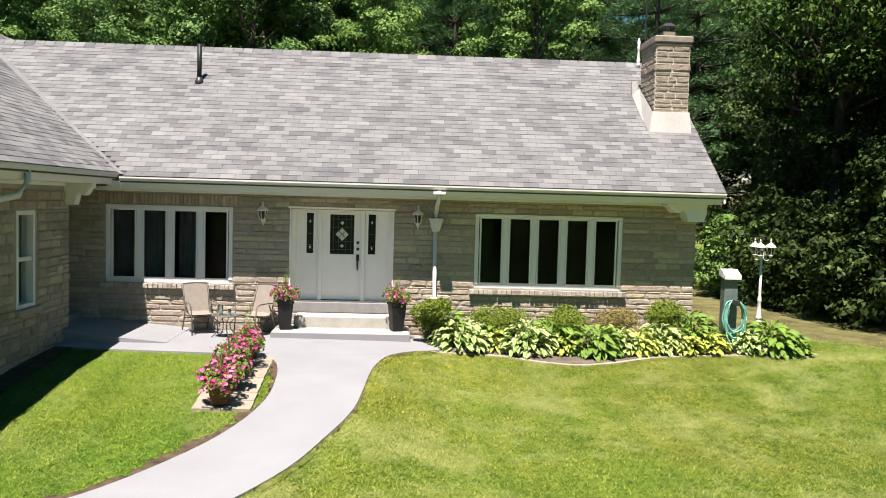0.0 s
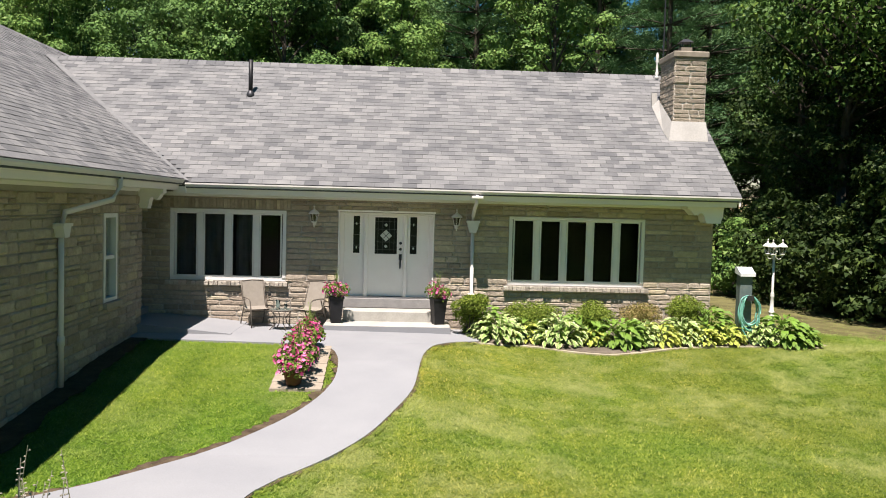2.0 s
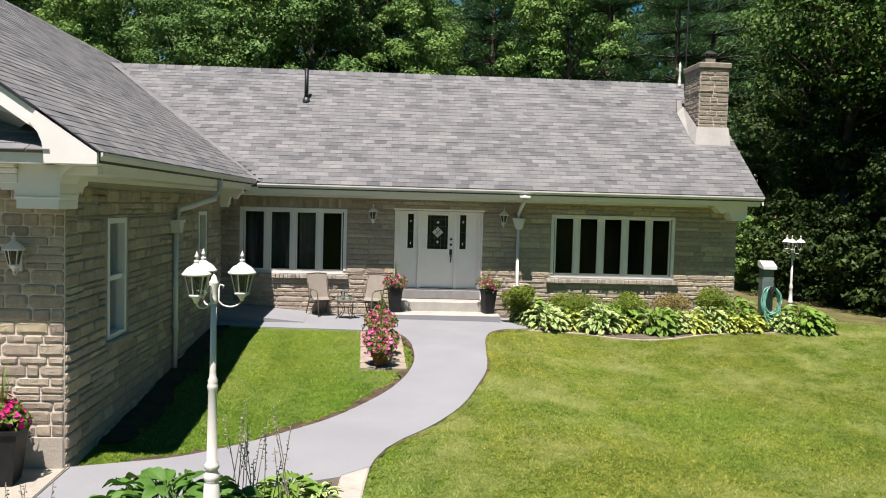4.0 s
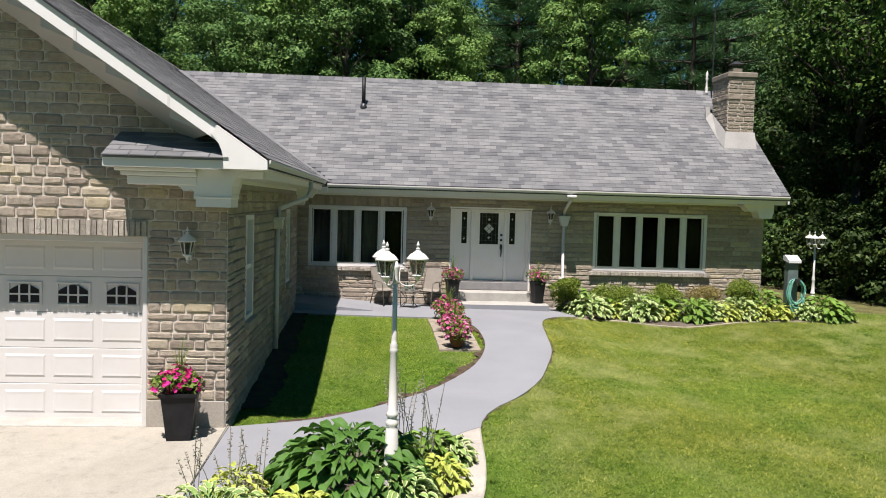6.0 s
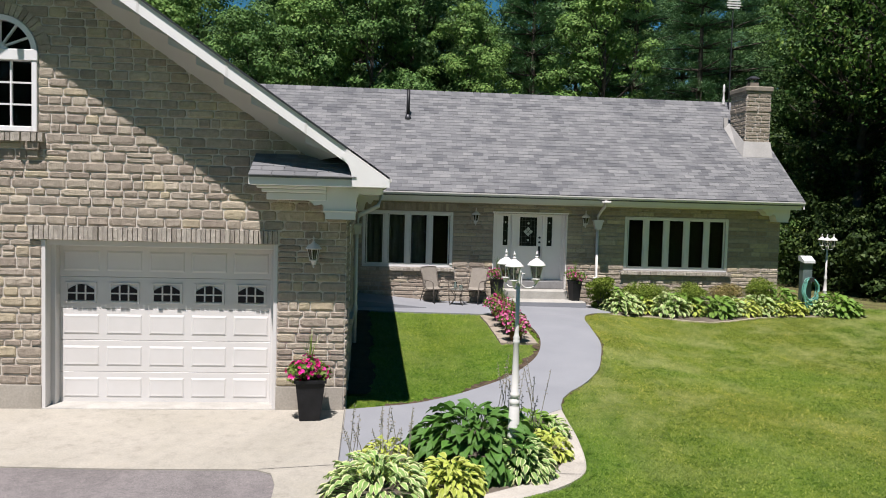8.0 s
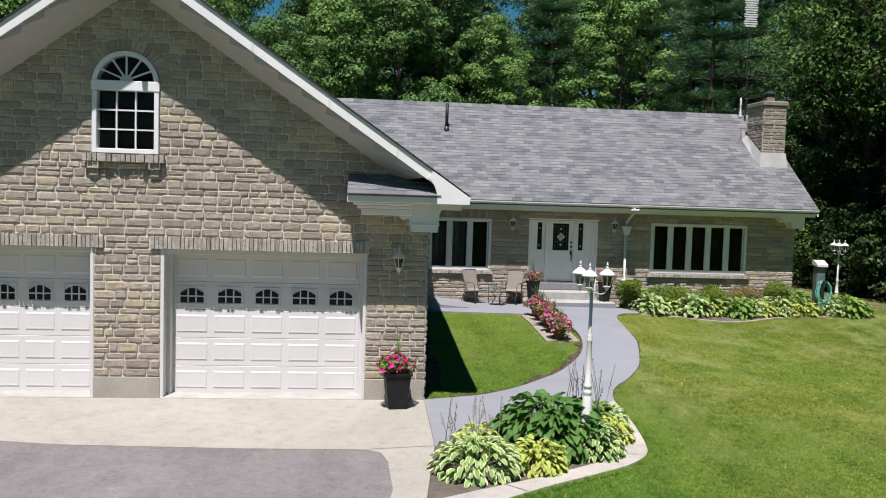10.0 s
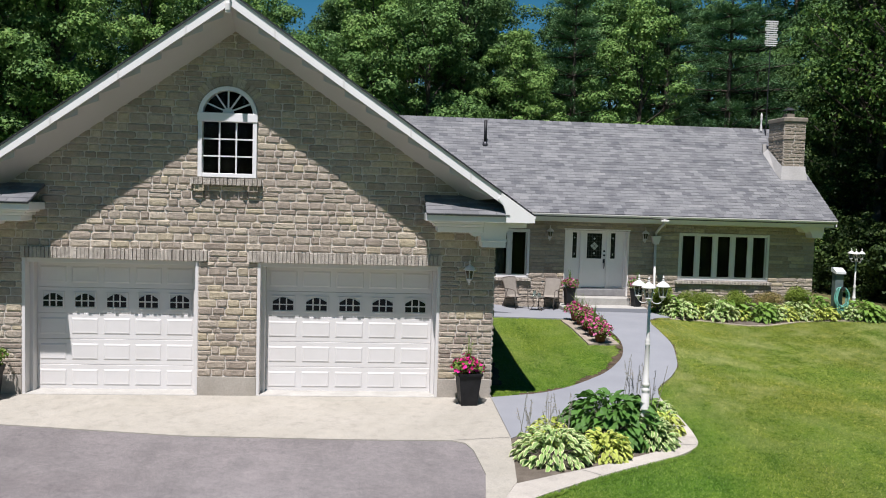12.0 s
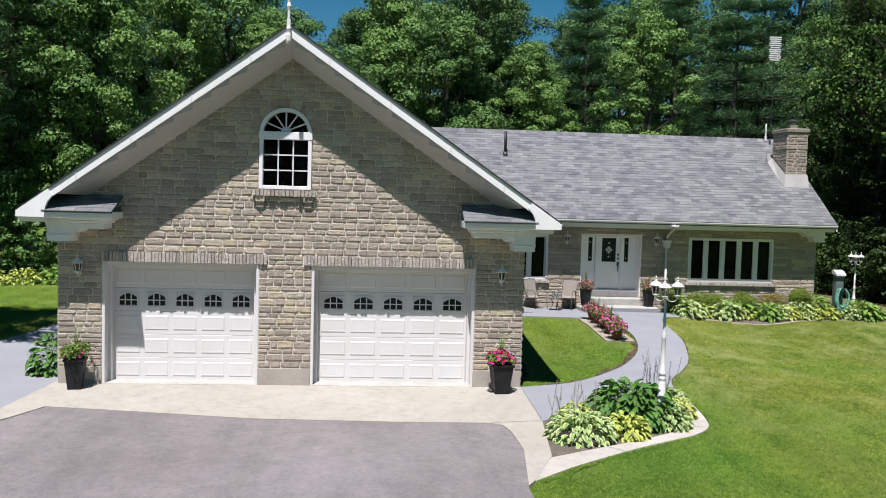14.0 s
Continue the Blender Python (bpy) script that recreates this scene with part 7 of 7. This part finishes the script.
# ---- lamps ----
def lantern(parent, cx, cy, z0, s, n=6):
    """A glazed lantern: cup, ribs, panes, bell roof and finial, with its foot at z0."""
    lan = part("lantern", Mesh().lathe([(0.02 * s, z0 - 0.06 * s), (0.03 * s, z0 - 0.03 * s), (0.05 * s, z0), (0.085 * s, z0 + 0.02 * s), (0.085 * s, z0 + 0.035 * s)], cx, cy, 12), WHITE, parent, "white lantern", True)
    zt = z0 + 0.27 * s
    ribs = Mesh()
    gl = Mesh()
    lo, hi = [], []
    for k in range(n):
        a = k * 2 * math.pi / n + 0.3
        lo.append((cx + math.cos(a) * 0.075 * s, cy + math.sin(a) * 0.075 * s, z0 + 0.03 * s))
        hi.append((cx + math.cos(a) * 0.13 * s, cy + math.sin(a) * 0.13 * s, zt))
        ribs.tube([lo[-1], hi[-1]], 0.0085 * s, 5)
    ribs.lathe([(0.075 * s, z0 + 0.025 * s), (0.088 * s, z0 + 0.03 * s), (0.08 * s, z0 + 0.045 * s)], cx, cy, n * 2)
    part("rib", ribs, WHITE, lan)
    for k in range(n):
        j = (k + 1) % n
        gl.add([Vector(p) * .97 + Vector((cx, cy, p[2])) * .03 for p in (lo[k], lo[j], hi[j], hi[k])], [(0, 1, 2, 3)])
    part("pane", gl, LANTERN, lan, "smoky lantern panes")
    part("lantern_roof", Mesh().lathe([(0.15 * s, zt - 0.012 * s), (0.165 * s, zt - 0.005 * s), (0.165 * s, zt + 0.012 * s), (0.148 * s, zt + 0.022 * s), (0.13 * s, zt + 0.05 * s), (0.10 * s, zt + 0.078 * s), (0.062 * s, zt + 0.10 * s), (0.04 * s, zt + 0.118 * s), (0.022 * s, zt + 0.135 * s), (0.032 * s, zt + 0.145 * s), (0.03 * s, zt + 0.16 * s), (0.012 * s, zt + 0.168 * s), (0.01 * s, zt + 0.185 * s), (0.022 * s, zt + 0.195 * s), (0.026 * s, zt + 0.21 * s), (0.014 * s, zt + 0.228 * s), (0.012 * s, zt + 0.235 * s), (0.004 * s, zt + 0.262 * s)], cx, cy, 18), WHITE, lan, "", True)


def lamp_post(x, y, z0, ring_z, lan_z, s, label, base_z, turn, reach):
    """A white post lamp with three lanterns on scrolled arms."""
    t = thing("lamp_post", label, "street lamp", "three-lantern lamp posts")
    pm = Mesh()
    top = lan_z + 0.12 * s
    pm.lathe([(0.105, z0), (0.092, z0 + 0.3), (0.068, base_z), (0.058, base_z + 0.02), (0.070, base_z + 0.04), (0.072, base_z + 0.075), (0.056, base_z + 0.10), (0.052, base_z + 0.125), (0.068, base_z + 0.145), (0.064, base_z + 0.175), (0.048, base_z + 0.20), (0.038, ring_z - 0.07), (0.046, ring_z - 0.05), (0.047, ring_z - 0.02), (0.039, ring_z), (0.046, ring_z + 0.02), (0.031, ring_z + 0.05), (0.029, ring_z + 0.09), (0.025, top - 0.22 * s)], x, y, 16)
    part("post", pm, WHITE, t, "ringed white post", True)
    urn = Mesh()
    urn.lathe([(0.027 * s, top - 0.22 * s), (0.045 * s, top - 0.2 * s), (0.035 * s, top - 0.16 * s), (0.038 * s, top - 0.08 * s), (0.055 * s, top + 0.02 * s), (0.058 * s, top + 0.04 * s), (0.04 * s, top + 0.06 * s), (0.03 * s, top + 0.10 * s), (0.008 * s, top + 0.13 * s)], x, y, 14)
    part("urn", urn, WHITE, t, "", True)
    for k in range(3):
        a = radians(turn + 120 * k)
        d = Vector((math.cos(a), math.sin(a), 0))
        o = Vector((x, y, 0))
        pts = []
        for q in range(13):
            th = math.pi * 1.0 * q / 12
            pts.append(o + d * ((reach + 0.05) / 2 * s - (reach - 0.05) / 2 * s * math.cos(th)) + Vector((0, 0, lan_z - 0.03 * s - 0.10 * s * math.sin(th))))
        start = o + d * 0.075 * s + Vector((0, 0, lan_z + 0.12 * s))
        pts = [start + d * 0.03 * s + Vector((0, 0, -0.03 * s)), start + d * 0.035 * s, start + Vector((0, 0, 0.012 * s)), start - d * 0.02 * s - Vector((0, 0, .02 * s))] + pts[1:]
        part("arm", Mesh().tube(pts, 0.011 * s, 6), WHITE, t, "", True)
        c = o + d * reach * s
        lantern(t, c.x, c.y, lan_z, s)


lamp_post(-2.77, -13.28, gz(-2.77, -13.28), 1.155, 1.93, 0.75, "white three-lantern lamp post among hostas", 0.25, 5, 0.32)
lamp_post(9.05, -0.3, gz(9.05, -0.3), 0.95, 1.88, 0.72, "slender white three-lantern lamp post by the hosta bed", 0.38, -4, 0.26)


def sconce(x, y, z, label):
    t = thing("wall_lamp", label, "wall lamp", "white wall lanterns")
    part("back_plate", Mesh().box(x - 0.04, x + 0.04, y - 0.02, y + 0.03, z - 0.06, z + 0.10, 0.01), WHITE, t)
    part("arm", Mesh().tube([(x, y - 0.01, z - 0.02), (x, y - 0.07, z - 0.10), (x, y - 0.13, z - 0.08), (x, y - 0.13, z - 0.02)], 0.012, 6), WHITE, t)
    lantern(t, x, y - 0.13, z, 0.78)


sconce(-1.65, -0.03, 2.36, "white lantern wall lamp beside the front door")
sconce(1.62, -0.03, 2.36, "white lantern wall lamp beside the front door")
sconce(-5.62, GY - 0.03, 1.92, "white lantern wall lamp by the garage door")
sconce(-14.85, GY - 0.03, 1.93, "white lantern wall lamp by the garage door")

# ---- patio set ----
def sling_chair(x, y, yaw, label):
    """A sling chair: bent frame, fabric seat and back, arms. It faces -y before turning."""
    t = thing("patio_chair", label, "chair", "patio chairs")
    t.matrix_basis = pose(x, y, 0.036, 0, 0, yaw)
    back = [(0, -0.22, 0.40), (0, 0.0, 0.37), (0, 0.18, 0.37), (0, 0.24, 0.42), (0, 0.33, 0.70), (0, 0.42, 0.98)]

    def cloth(pts):
        m = Mesh()
        v = [(sx, p[1], p[2]) for p in pts for sx in (-0.24, 0.24)] + [(sx, p[1], p[2] - 0.008) for p in pts for sx in (-0.24, 0.24)]
        n = len(pts)
        f = [(2 * i, 2 * i + 1, 2 * i + 3, 2 * i + 2) for i in range(n - 1)]
        f += [tuple(q + 2 * n for q in reversed(p)) for p in f]
        return m.add(v, f)
    part("seat", cloth(back[:4]), SLING, t, "tan mesh seat")
    part("backrest", cloth(back[3:]), SLING, t, "tan mesh back")
    for s in (-0.26, 0.26):
        part("side_rail", Mesh().tube([(s, p[1], p[2]) for p in back], 0.014, 7), CHAIRFRAME, t, "", True)
        part("arm", Mesh().tube([(s, 0.27, 0.62), (s * 1.08, 0.1, 0.635), (s * 1.08, -0.16, 0.63), (s * 1.05, -0.24, 0.58), (s, -0.27, 0.3), (s, -0.30, 0.0)], 0.014, 7), CHAIRFRAME, t, "brown metal arm and front leg", True)
        part("leg", Mesh().tube([(s, 0.16, 0.60), (s, 0.30, 0.25), (s, 0.42, 0.0)], 0.014, 7), CHAIRFRAME, t, "", True)
    part("stretcher", Mesh().tube([(-0.26, -0.2, 0.385), (0.26, -0.2, 0.385)], 0.012, 6).tube([(-0.26, 0.3, 0.28), (0.26, 0.3, 0.28)], 0.012, 6), CHAIRFRAME, t)
    part("top_rail", Mesh().tube([(-0.26, 0.42, 0.98), (0, 0.43, 0.995), (0.26, 0.42, 0.98)], 0.014, 6), CHAIRFRAME, t)


sling_chair(-2.80, -0.62, 30, "tan sling patio chair with a brown frame")
sling_chair(-1.72, -0.62, -30, "tan sling patio chair turned to the small table")
tb = thing("side_table", "small round glass patio table with brown legs", "table")
tb.matrix_basis = pose(-2.22, -1.05, 0.036)
part("tabletop", Mesh().lathe([(0.24, 0.425), (0.255, 0.43), (0.255, 0.437), (0.24, 0.44)], 0, 0, 24), TABLEGLASS, tb, "dark glass top")
part("rim", Mesh().tube([(0.26 * math.cos(k * .262), 0.26 * math.sin(k * .262), 0.43) for k in range(24)], 0.012, 6, True), CHAIRFRAME, tb)
for k in range(4):
    a = k * 1.571 + 0.5
    part("leg", Mesh().tube([(0.24 * math.cos(a), 0.24 * math.sin(a), 0.42), (0.10 * math.cos(a), 0.10 * math.sin(a), 0.25), (0.12 * math.cos(a), 0.12 * math.sin(a), 0.14), (0.27 * math.cos(a), 0.27 * math.sin(a), 0.0)], 0.011, 6), CHAIRFRAME, tb, "", True)
for x, y, h, rr in ((-2.30, -1.08, 0.20, 0.05), (-2.12, -1.10, 0.11, 0.032), (-2.15, -0.98, 0.11, 0.032)):
    m = Mesh().lathe([(rr * .8, 0.477), (rr, 0.477 + h), (rr * .9, 0.477 + h), (rr * .7, 0.49)], x, y, 14)
    solid("jug" if h > .15 else "drinking_glass", m, GLASS, "clear glass jug on the patio table" if h > .15 else "clear tumbler on the patio table", "jug" if h > .15 else "glass", smooth=True)

# ---- hose stand ----
hs = thing("hose_stand", "dark green utility pedestal with a coiled garden hose", "hose stand")
zb = gz(8.24, -0.6)
part("cabinet", Mesh().box(8.10, 8.39, -0.72, -0.5, zb, 1.42, 0.01), HOSEBOX, hs, "dark green box")
part("cap", Mesh().prism([(-0.80, 1.40), (-0.46, 1.46), (-0.46, 1.60), (-0.56, 1.60), (-0.80, 1.47)], 'x', 8.07, 8.42), GREYTOP, hs, "pale grey sloping cap")
part("hook", Mesh().box(8.2, 8.36, -0.90, -0.70, 0.86, 0.90, 0.005).box(8.2, 8.36, -0.92, -0.90, 0.86, 0.98, 0.005), DARKMETAL, hs)
hz = Mesh()
rh = random.Random(3)
coil = []
for k in range(9):
    a_, b_ = 0.20 + rh.uniform(-.03, .05), 0.37 + rh.uniform(-.05, .04)
    cx_, cz_ = 8.29 + rh.uniform(-.03, .03), 0.95 - b_ + rh.uniform(-.02, .02)
    coil += [(cx_ + a_ * math.cos(q * .2618) * (1 + .08 * math.sin(q)), -0.79 - 0.013 * (k + q / 24) + 0.01 * math.sin(q * 1.7 + k), cz_ + b_ * math.sin(q * .2618)) for q in range(24)]
hz.tube(coil, 0.015, 6)
part("hose", hz, HOSE, hs, "turquoise green garden hose", True)
part("hose_tail", Mesh().tube([(8.1, -0.85, 0.5), (8.12, -0.9, 0.2), (8.3, -0.95, zb + .05), (8.5, -1.0, zb + 0.05)], 0.015, 6), HOSE, hs, "", True)

# ---- antenna ----
an = thing("antenna", "tall rooftop television antenna with a bar array", "antenna")
AX, AY = 7.39, 3.39
part("mast", Mesh().tube([(AX, AY, 5.6), (AX, AY, 10.75)], 0.02, 8), DARKMETAL, an, "thin dark mast")
for k in range(12):
    z = 9.72 + k * 0.082
    w = 0.25 if k % 3 else 0.21
    part("element", Mesh().box(AX - w, AX + w, AY - 0.05, AY - 0.025, z, z + 0.042), WHITE, an)
for q in ((-0.14, -0.115, 9.72, 10.66), (0.115, 0.14, 9.72, 10.66), (-0.06, 0.06, 10.36, 10.62), (-0.07, 0.07, 9.98, 10.14)):
    part("boom", Mesh().box(AX + q[0], AX + q[1], AY - 0.022, AY + 0.005, q[2], q[3], 0.004), WHITE, an)


# ---- grass ----
def grass_blades():
    r = np.random.RandomState(4)
    n = 640000
    y = np.where(r.rand(n) < 0.75, -17.5 + 18.5 * r.rand(n), -17.5 + 24 * r.rand(n))
    x = -6 + 23 * r.rand(n)
    k = r.rand(n) < 0.06
    x = np.where(k, -22 + 7 * r.rand(n), x)
    y = np.where(k, -12 + 16 * r.rand(n), y)
    keep = ~((x < -5.0) & (x > -15.6) & (y > -10.5))
    keep &= ~(inside(x, y, WOOD_FLOOR) & (r.rand(n) < 0.8))
    for poly in (WALK, APRON, ASPHALT_P, SIDE_WALK, LAMP_BED, HOSTA_BED, CURB_OUT + CURB_IN[::-1], [(-1.75, -5.7), (-0.87, -5.7), (-0.95, -2.7), (-1.85, -2.7)]):
        keep &= ~inside(x, y, poly)
    keep &= ~((y > -0.0) & (x < 7.7) & (x > -15.3))
    # a bare trodden margin along the inner edge of the walk
    left = np.array(WALK_LEFT[3:])
    close = keep & (x > -4.6) & (x < -0.5) & (y > -10.6) & (y < -2.6)
    idx = np.nonzero(close)[0]
    gap = np.full(len(idx), 9.0)
    for (ax, ay), (bx, by) in zip(left, left[1:]):
        dx, dy = bx - ax, by - ay
        t = np.clip(((x[idx] - ax) * dx + (y[idx] - ay) * dy) / (dx * dx + dy * dy), 0, 1)
        gap = np.minimum(gap, np.hypot(x[idx] - ax - t * dx, y[idx] - ay - t * dy))
    keep[idx[gap < 0.03 + 0.06 * r.rand(len(idx))]] = False
    x, y = x[keep], y[keep]
    # longer unmown tufts that hang over the edges of the paving
    long_x, long_y = [], []
    for line, side, count in ((WALK_LEFT[3:], 1, 700), (WALK_RIGHT, -1, 5000), (CURB_OUT, 1, 5000)):
        ln = np.array(line)
        seg = r.randint(0, len(ln) - 1, count)
        t = r.rand(count, 1)
        d = ln[seg + 1] - ln[seg]
        c = ln[seg] + d * t
        nrm = np.stack((-d[:, 1], d[:, 0]), 1) / np.linalg.norm(d, axis=1)[:, None]
        out = 0.005 + 0.09 * r.rand(count, 1)
        some = np.sin(c[:, 0] * 7.3 + 2.0) + np.sin(c[:, 1] * 9.1) + np.sin(c[:, 1] * 23.0 + c[:, 0] * 17.0) + r.rand(count) * 1.6 > 0.35
        p = (c + nrm * side * out)[some]
        long_x.append(p[:, 0])
        long_y.append(p[:, 1])
    m = sum(len(a) for a in long_x)
    x, y = np.concatenate([x] + long_x), np.concatenate([y] + long_y)
    n = len(x)
    z = np.array([gz(a, b) for a, b in zip(x, y)])
    h = 0.012 + 0.022 * r.rand(n)
    h[n - m:] = 0.02 + 0.025 * r.rand(m)
    a = r.rand(n) * 6.283
    lean = 0.9 + 1.2 * r.rand(n)
    dx, dy = np.cos(a), np.sin(a)
    w = 0.006 + 0.006 * r.rand(n)
    p0 = np.stack((x - dy * w, y + dx * w, z), 1)
    p1 = np.stack((x + dy * w, y - dx * w, z), 1)
    p2 = np.stack((x + dx * h * lean, y + dy * h * lean, z + h + 0.004), 1)
    v = np.stack((p0, p1, p2), 1).reshape(-1, 3)
    me = bpy.data.meshes.new("grass")
    me.vertices.add(len(v))
    me.vertices.foreach_set("co", v.astype(np.float32).ravel())
    me.loops.add(len(v))
    me.loops.foreach_set("vertex_index", np.arange(len(v), dtype=np.int32))
    me.polygons.add(n)
    me.polygons.foreach_set("loop_start", np.arange(0, len(v), 3, dtype=np.int32))
    me.materials.append(GRASS)
    me.update(calc_edges=True)
    return tagged(new("grass", me), "short mown sunlit green grass", "grass", kind="stuff")


grass_blades()

# ---- roof shingles ----
th = math.atan(H_SLOPE)
c_, s_ = math.cos(th), math.sin(th)
shingle_slope(roof, lambda a, s: Matrix(((1, 0, 0, -10.2 + a), (0, c_, -s_, EAVE_Y + s * c_), (0, s_, c_, EAVE_Z + s * s_), (0, 0, 0, 1))),
              H_RIGHT + 10.2, (H_RIDGE_Y - EAVE_Y) / c_, lambda a, s: EAVE_Z + s * s_ > roof_w(-10.2 + a) - 0.04, lambda a, s: s < 1.4, 1)
tw = math.atan(W_SR)
cw, sn = math.cos(tw), math.sin(tw)
shingle_slope(groof, lambda a, s: Matrix(((0, -cw, sn, W_EAVE_R - s * cw), (1, 0, 0, W_FRONT + a), (0, sn, cw, W_EAVE_Z + s * sn), (0, 0, 0, 1))),
              18.0, (W_EAVE_R - W_RIDGE_X) / cw, lambda a, s: W_EAVE_Z + s * sn > roof_h(min(W_FRONT + a, 2 * H_RIDGE_Y - W_FRONT - a)) - 0.04, lambda a, s: s < 1.6, 2)
vl = Mesh()
vx = W_EAVE_R - (H_RIDGE_Z - W_EAVE_Z) / W_SR
A0, A1 = Vector((W_EAVE_R, EAVE_Y + 0.0, EAVE_Z + 0.030)), Vector((vx, H_RIDGE_Y, H_RIDGE_Z + 0.030))
up = Vector((0, 0, 0.012))
gs, hs_ = Vector((0, -0.17, 0)), Vector((0.13, 0, 0))
vl.add([A0 + up, A1 + up, A1 + gs + up, A0 + gs + up, A1 + hs_ + up, A0 + hs_ + up], [(0, 1, 2, 3), (0, 5, 4, 1)])
part("valley_strip", vl, SHINGLE, groof, "dark woven valley strip")

# ---- stones of the walls ----
H_SKIP = [(LW[0] - 0.10, LW[1] + 0.08, 0.86, 0.98), (RW[0] - 0.1, RW[1] + 0.11, 0.88, 1.02), (-1.33, 1.50, -0.2, 0.16), (-0.94, 1.10, 0.0, 0.62), (-5.1, -2.2, 2.64, 2.86)]
h_st = bond(-0.15, 2.93, lambda a, b: free(-6.6, HX1, H_HOLES + H_SKIP, a, b), (0.16, 0.62, 0.86, 0.98, 1.02, 2.62, 2.64, 2.86), (0.085, 0.165), (0.26, 0.74), 0.014, 0.15, 21)
lay(h_st, (0, 0, 0), (1, 0, 0), (0, -1, 0), STONES, front_wall, "stone", STONE, lambda u, v: v < 0.95 or u > 6.1, 300, 0.020, 22)
lay(soldier(-5.1, -2.2, 2.64, 2.86, 0.08), (0, 0, 0), (1, 0, 0), (0, -1, 0), [UNIT_BRICK], front_wall, "soldier_brick", STONE, lambda u, v: True, 60, 0.03, 23)
e_st = bond(-0.2, 3.0, lambda a, b: [(0.0, 3.0)], (), (0.10, 0.175), (0.26, 0.7), 0.014, 0.2, 31)
lay(e_st, (HX1, 0, 0), (0, 1, 0), (1, 0, 0), STONES, front_wall, "stone", STONE, lambda u, v: False, 0, 0.03, 32)

G_SKIP = [(D1[0] - 0.02, D1[1] + 0.2, 2.17, 2.40), (D2[0] - 0.2, D2[1] + 0.02, 2.17, 2.40), (AW[0] - 0.14, AW[1] + 0.12, AW[2] - 0.16, AW[2])]


def gable_free(a, b):
    out = []
    for s, e in gable_span(a, b):
        out += free(s, e, G_SKIP, a, b)
    return out


g_st = bond(-0.14, 6.75, gable_free, (2.17, 2.40, AW[2] - 0.16, AW[2], 5.05, 5.61), (0.095, 0.20), (0.14, 0.44), 0.014, 0.42, 24)
lay(g_st, (0, GY, 0), (1, 0, 0), (0, -1, 0), STONES, gable_wall, "stone", STONE, lambda u, v: -9.95 > u > -11.1 or u > -6.3 or (v < 3.2 and u > -9.9), 300, 0.020, 25)
lay(soldier(D1[0], D1[1] + 0.18, 2.175, 2.395), (0, GY, 0), (1, 0, 0), (0, -1, 0), [UNIT_BRICK], gable_wall, "soldier_brick", SOLDIER, lambda u, v: True, 100, 0.066, 26)
lay(soldier(D2[0] - 0.18, D2[1], 2.175, 2.395), (0, GY, 0), (1, 0, 0), (0, -1, 0), [UNIT_BRICK], gable_wall, "soldier_brick", SOLDIER, lambda u, v: True, 100, 0.066, 27)
s_st = bond(-0.6, 2.88, lambda a, b: free(GY, -1.55, [(SA[0] - .09, SA[1] + .09, SA[2] - .12, SA[3]), (SB[0] - .09, SB[1] + .09, SB[2] - .12, SB[3])], a, b), (0.66, 0.74, 2.48, 2.52), (0.12, 0.21), (0.26, 0.62), 0.016, 0.35, 28)
lay(s_st, (GX1, 0, 0), (0, 1, 0), (1, 0, 0), STONES, side_wall, "stone", STONE, lambda u, v: u < -6.2, 220, 0.028, 29)
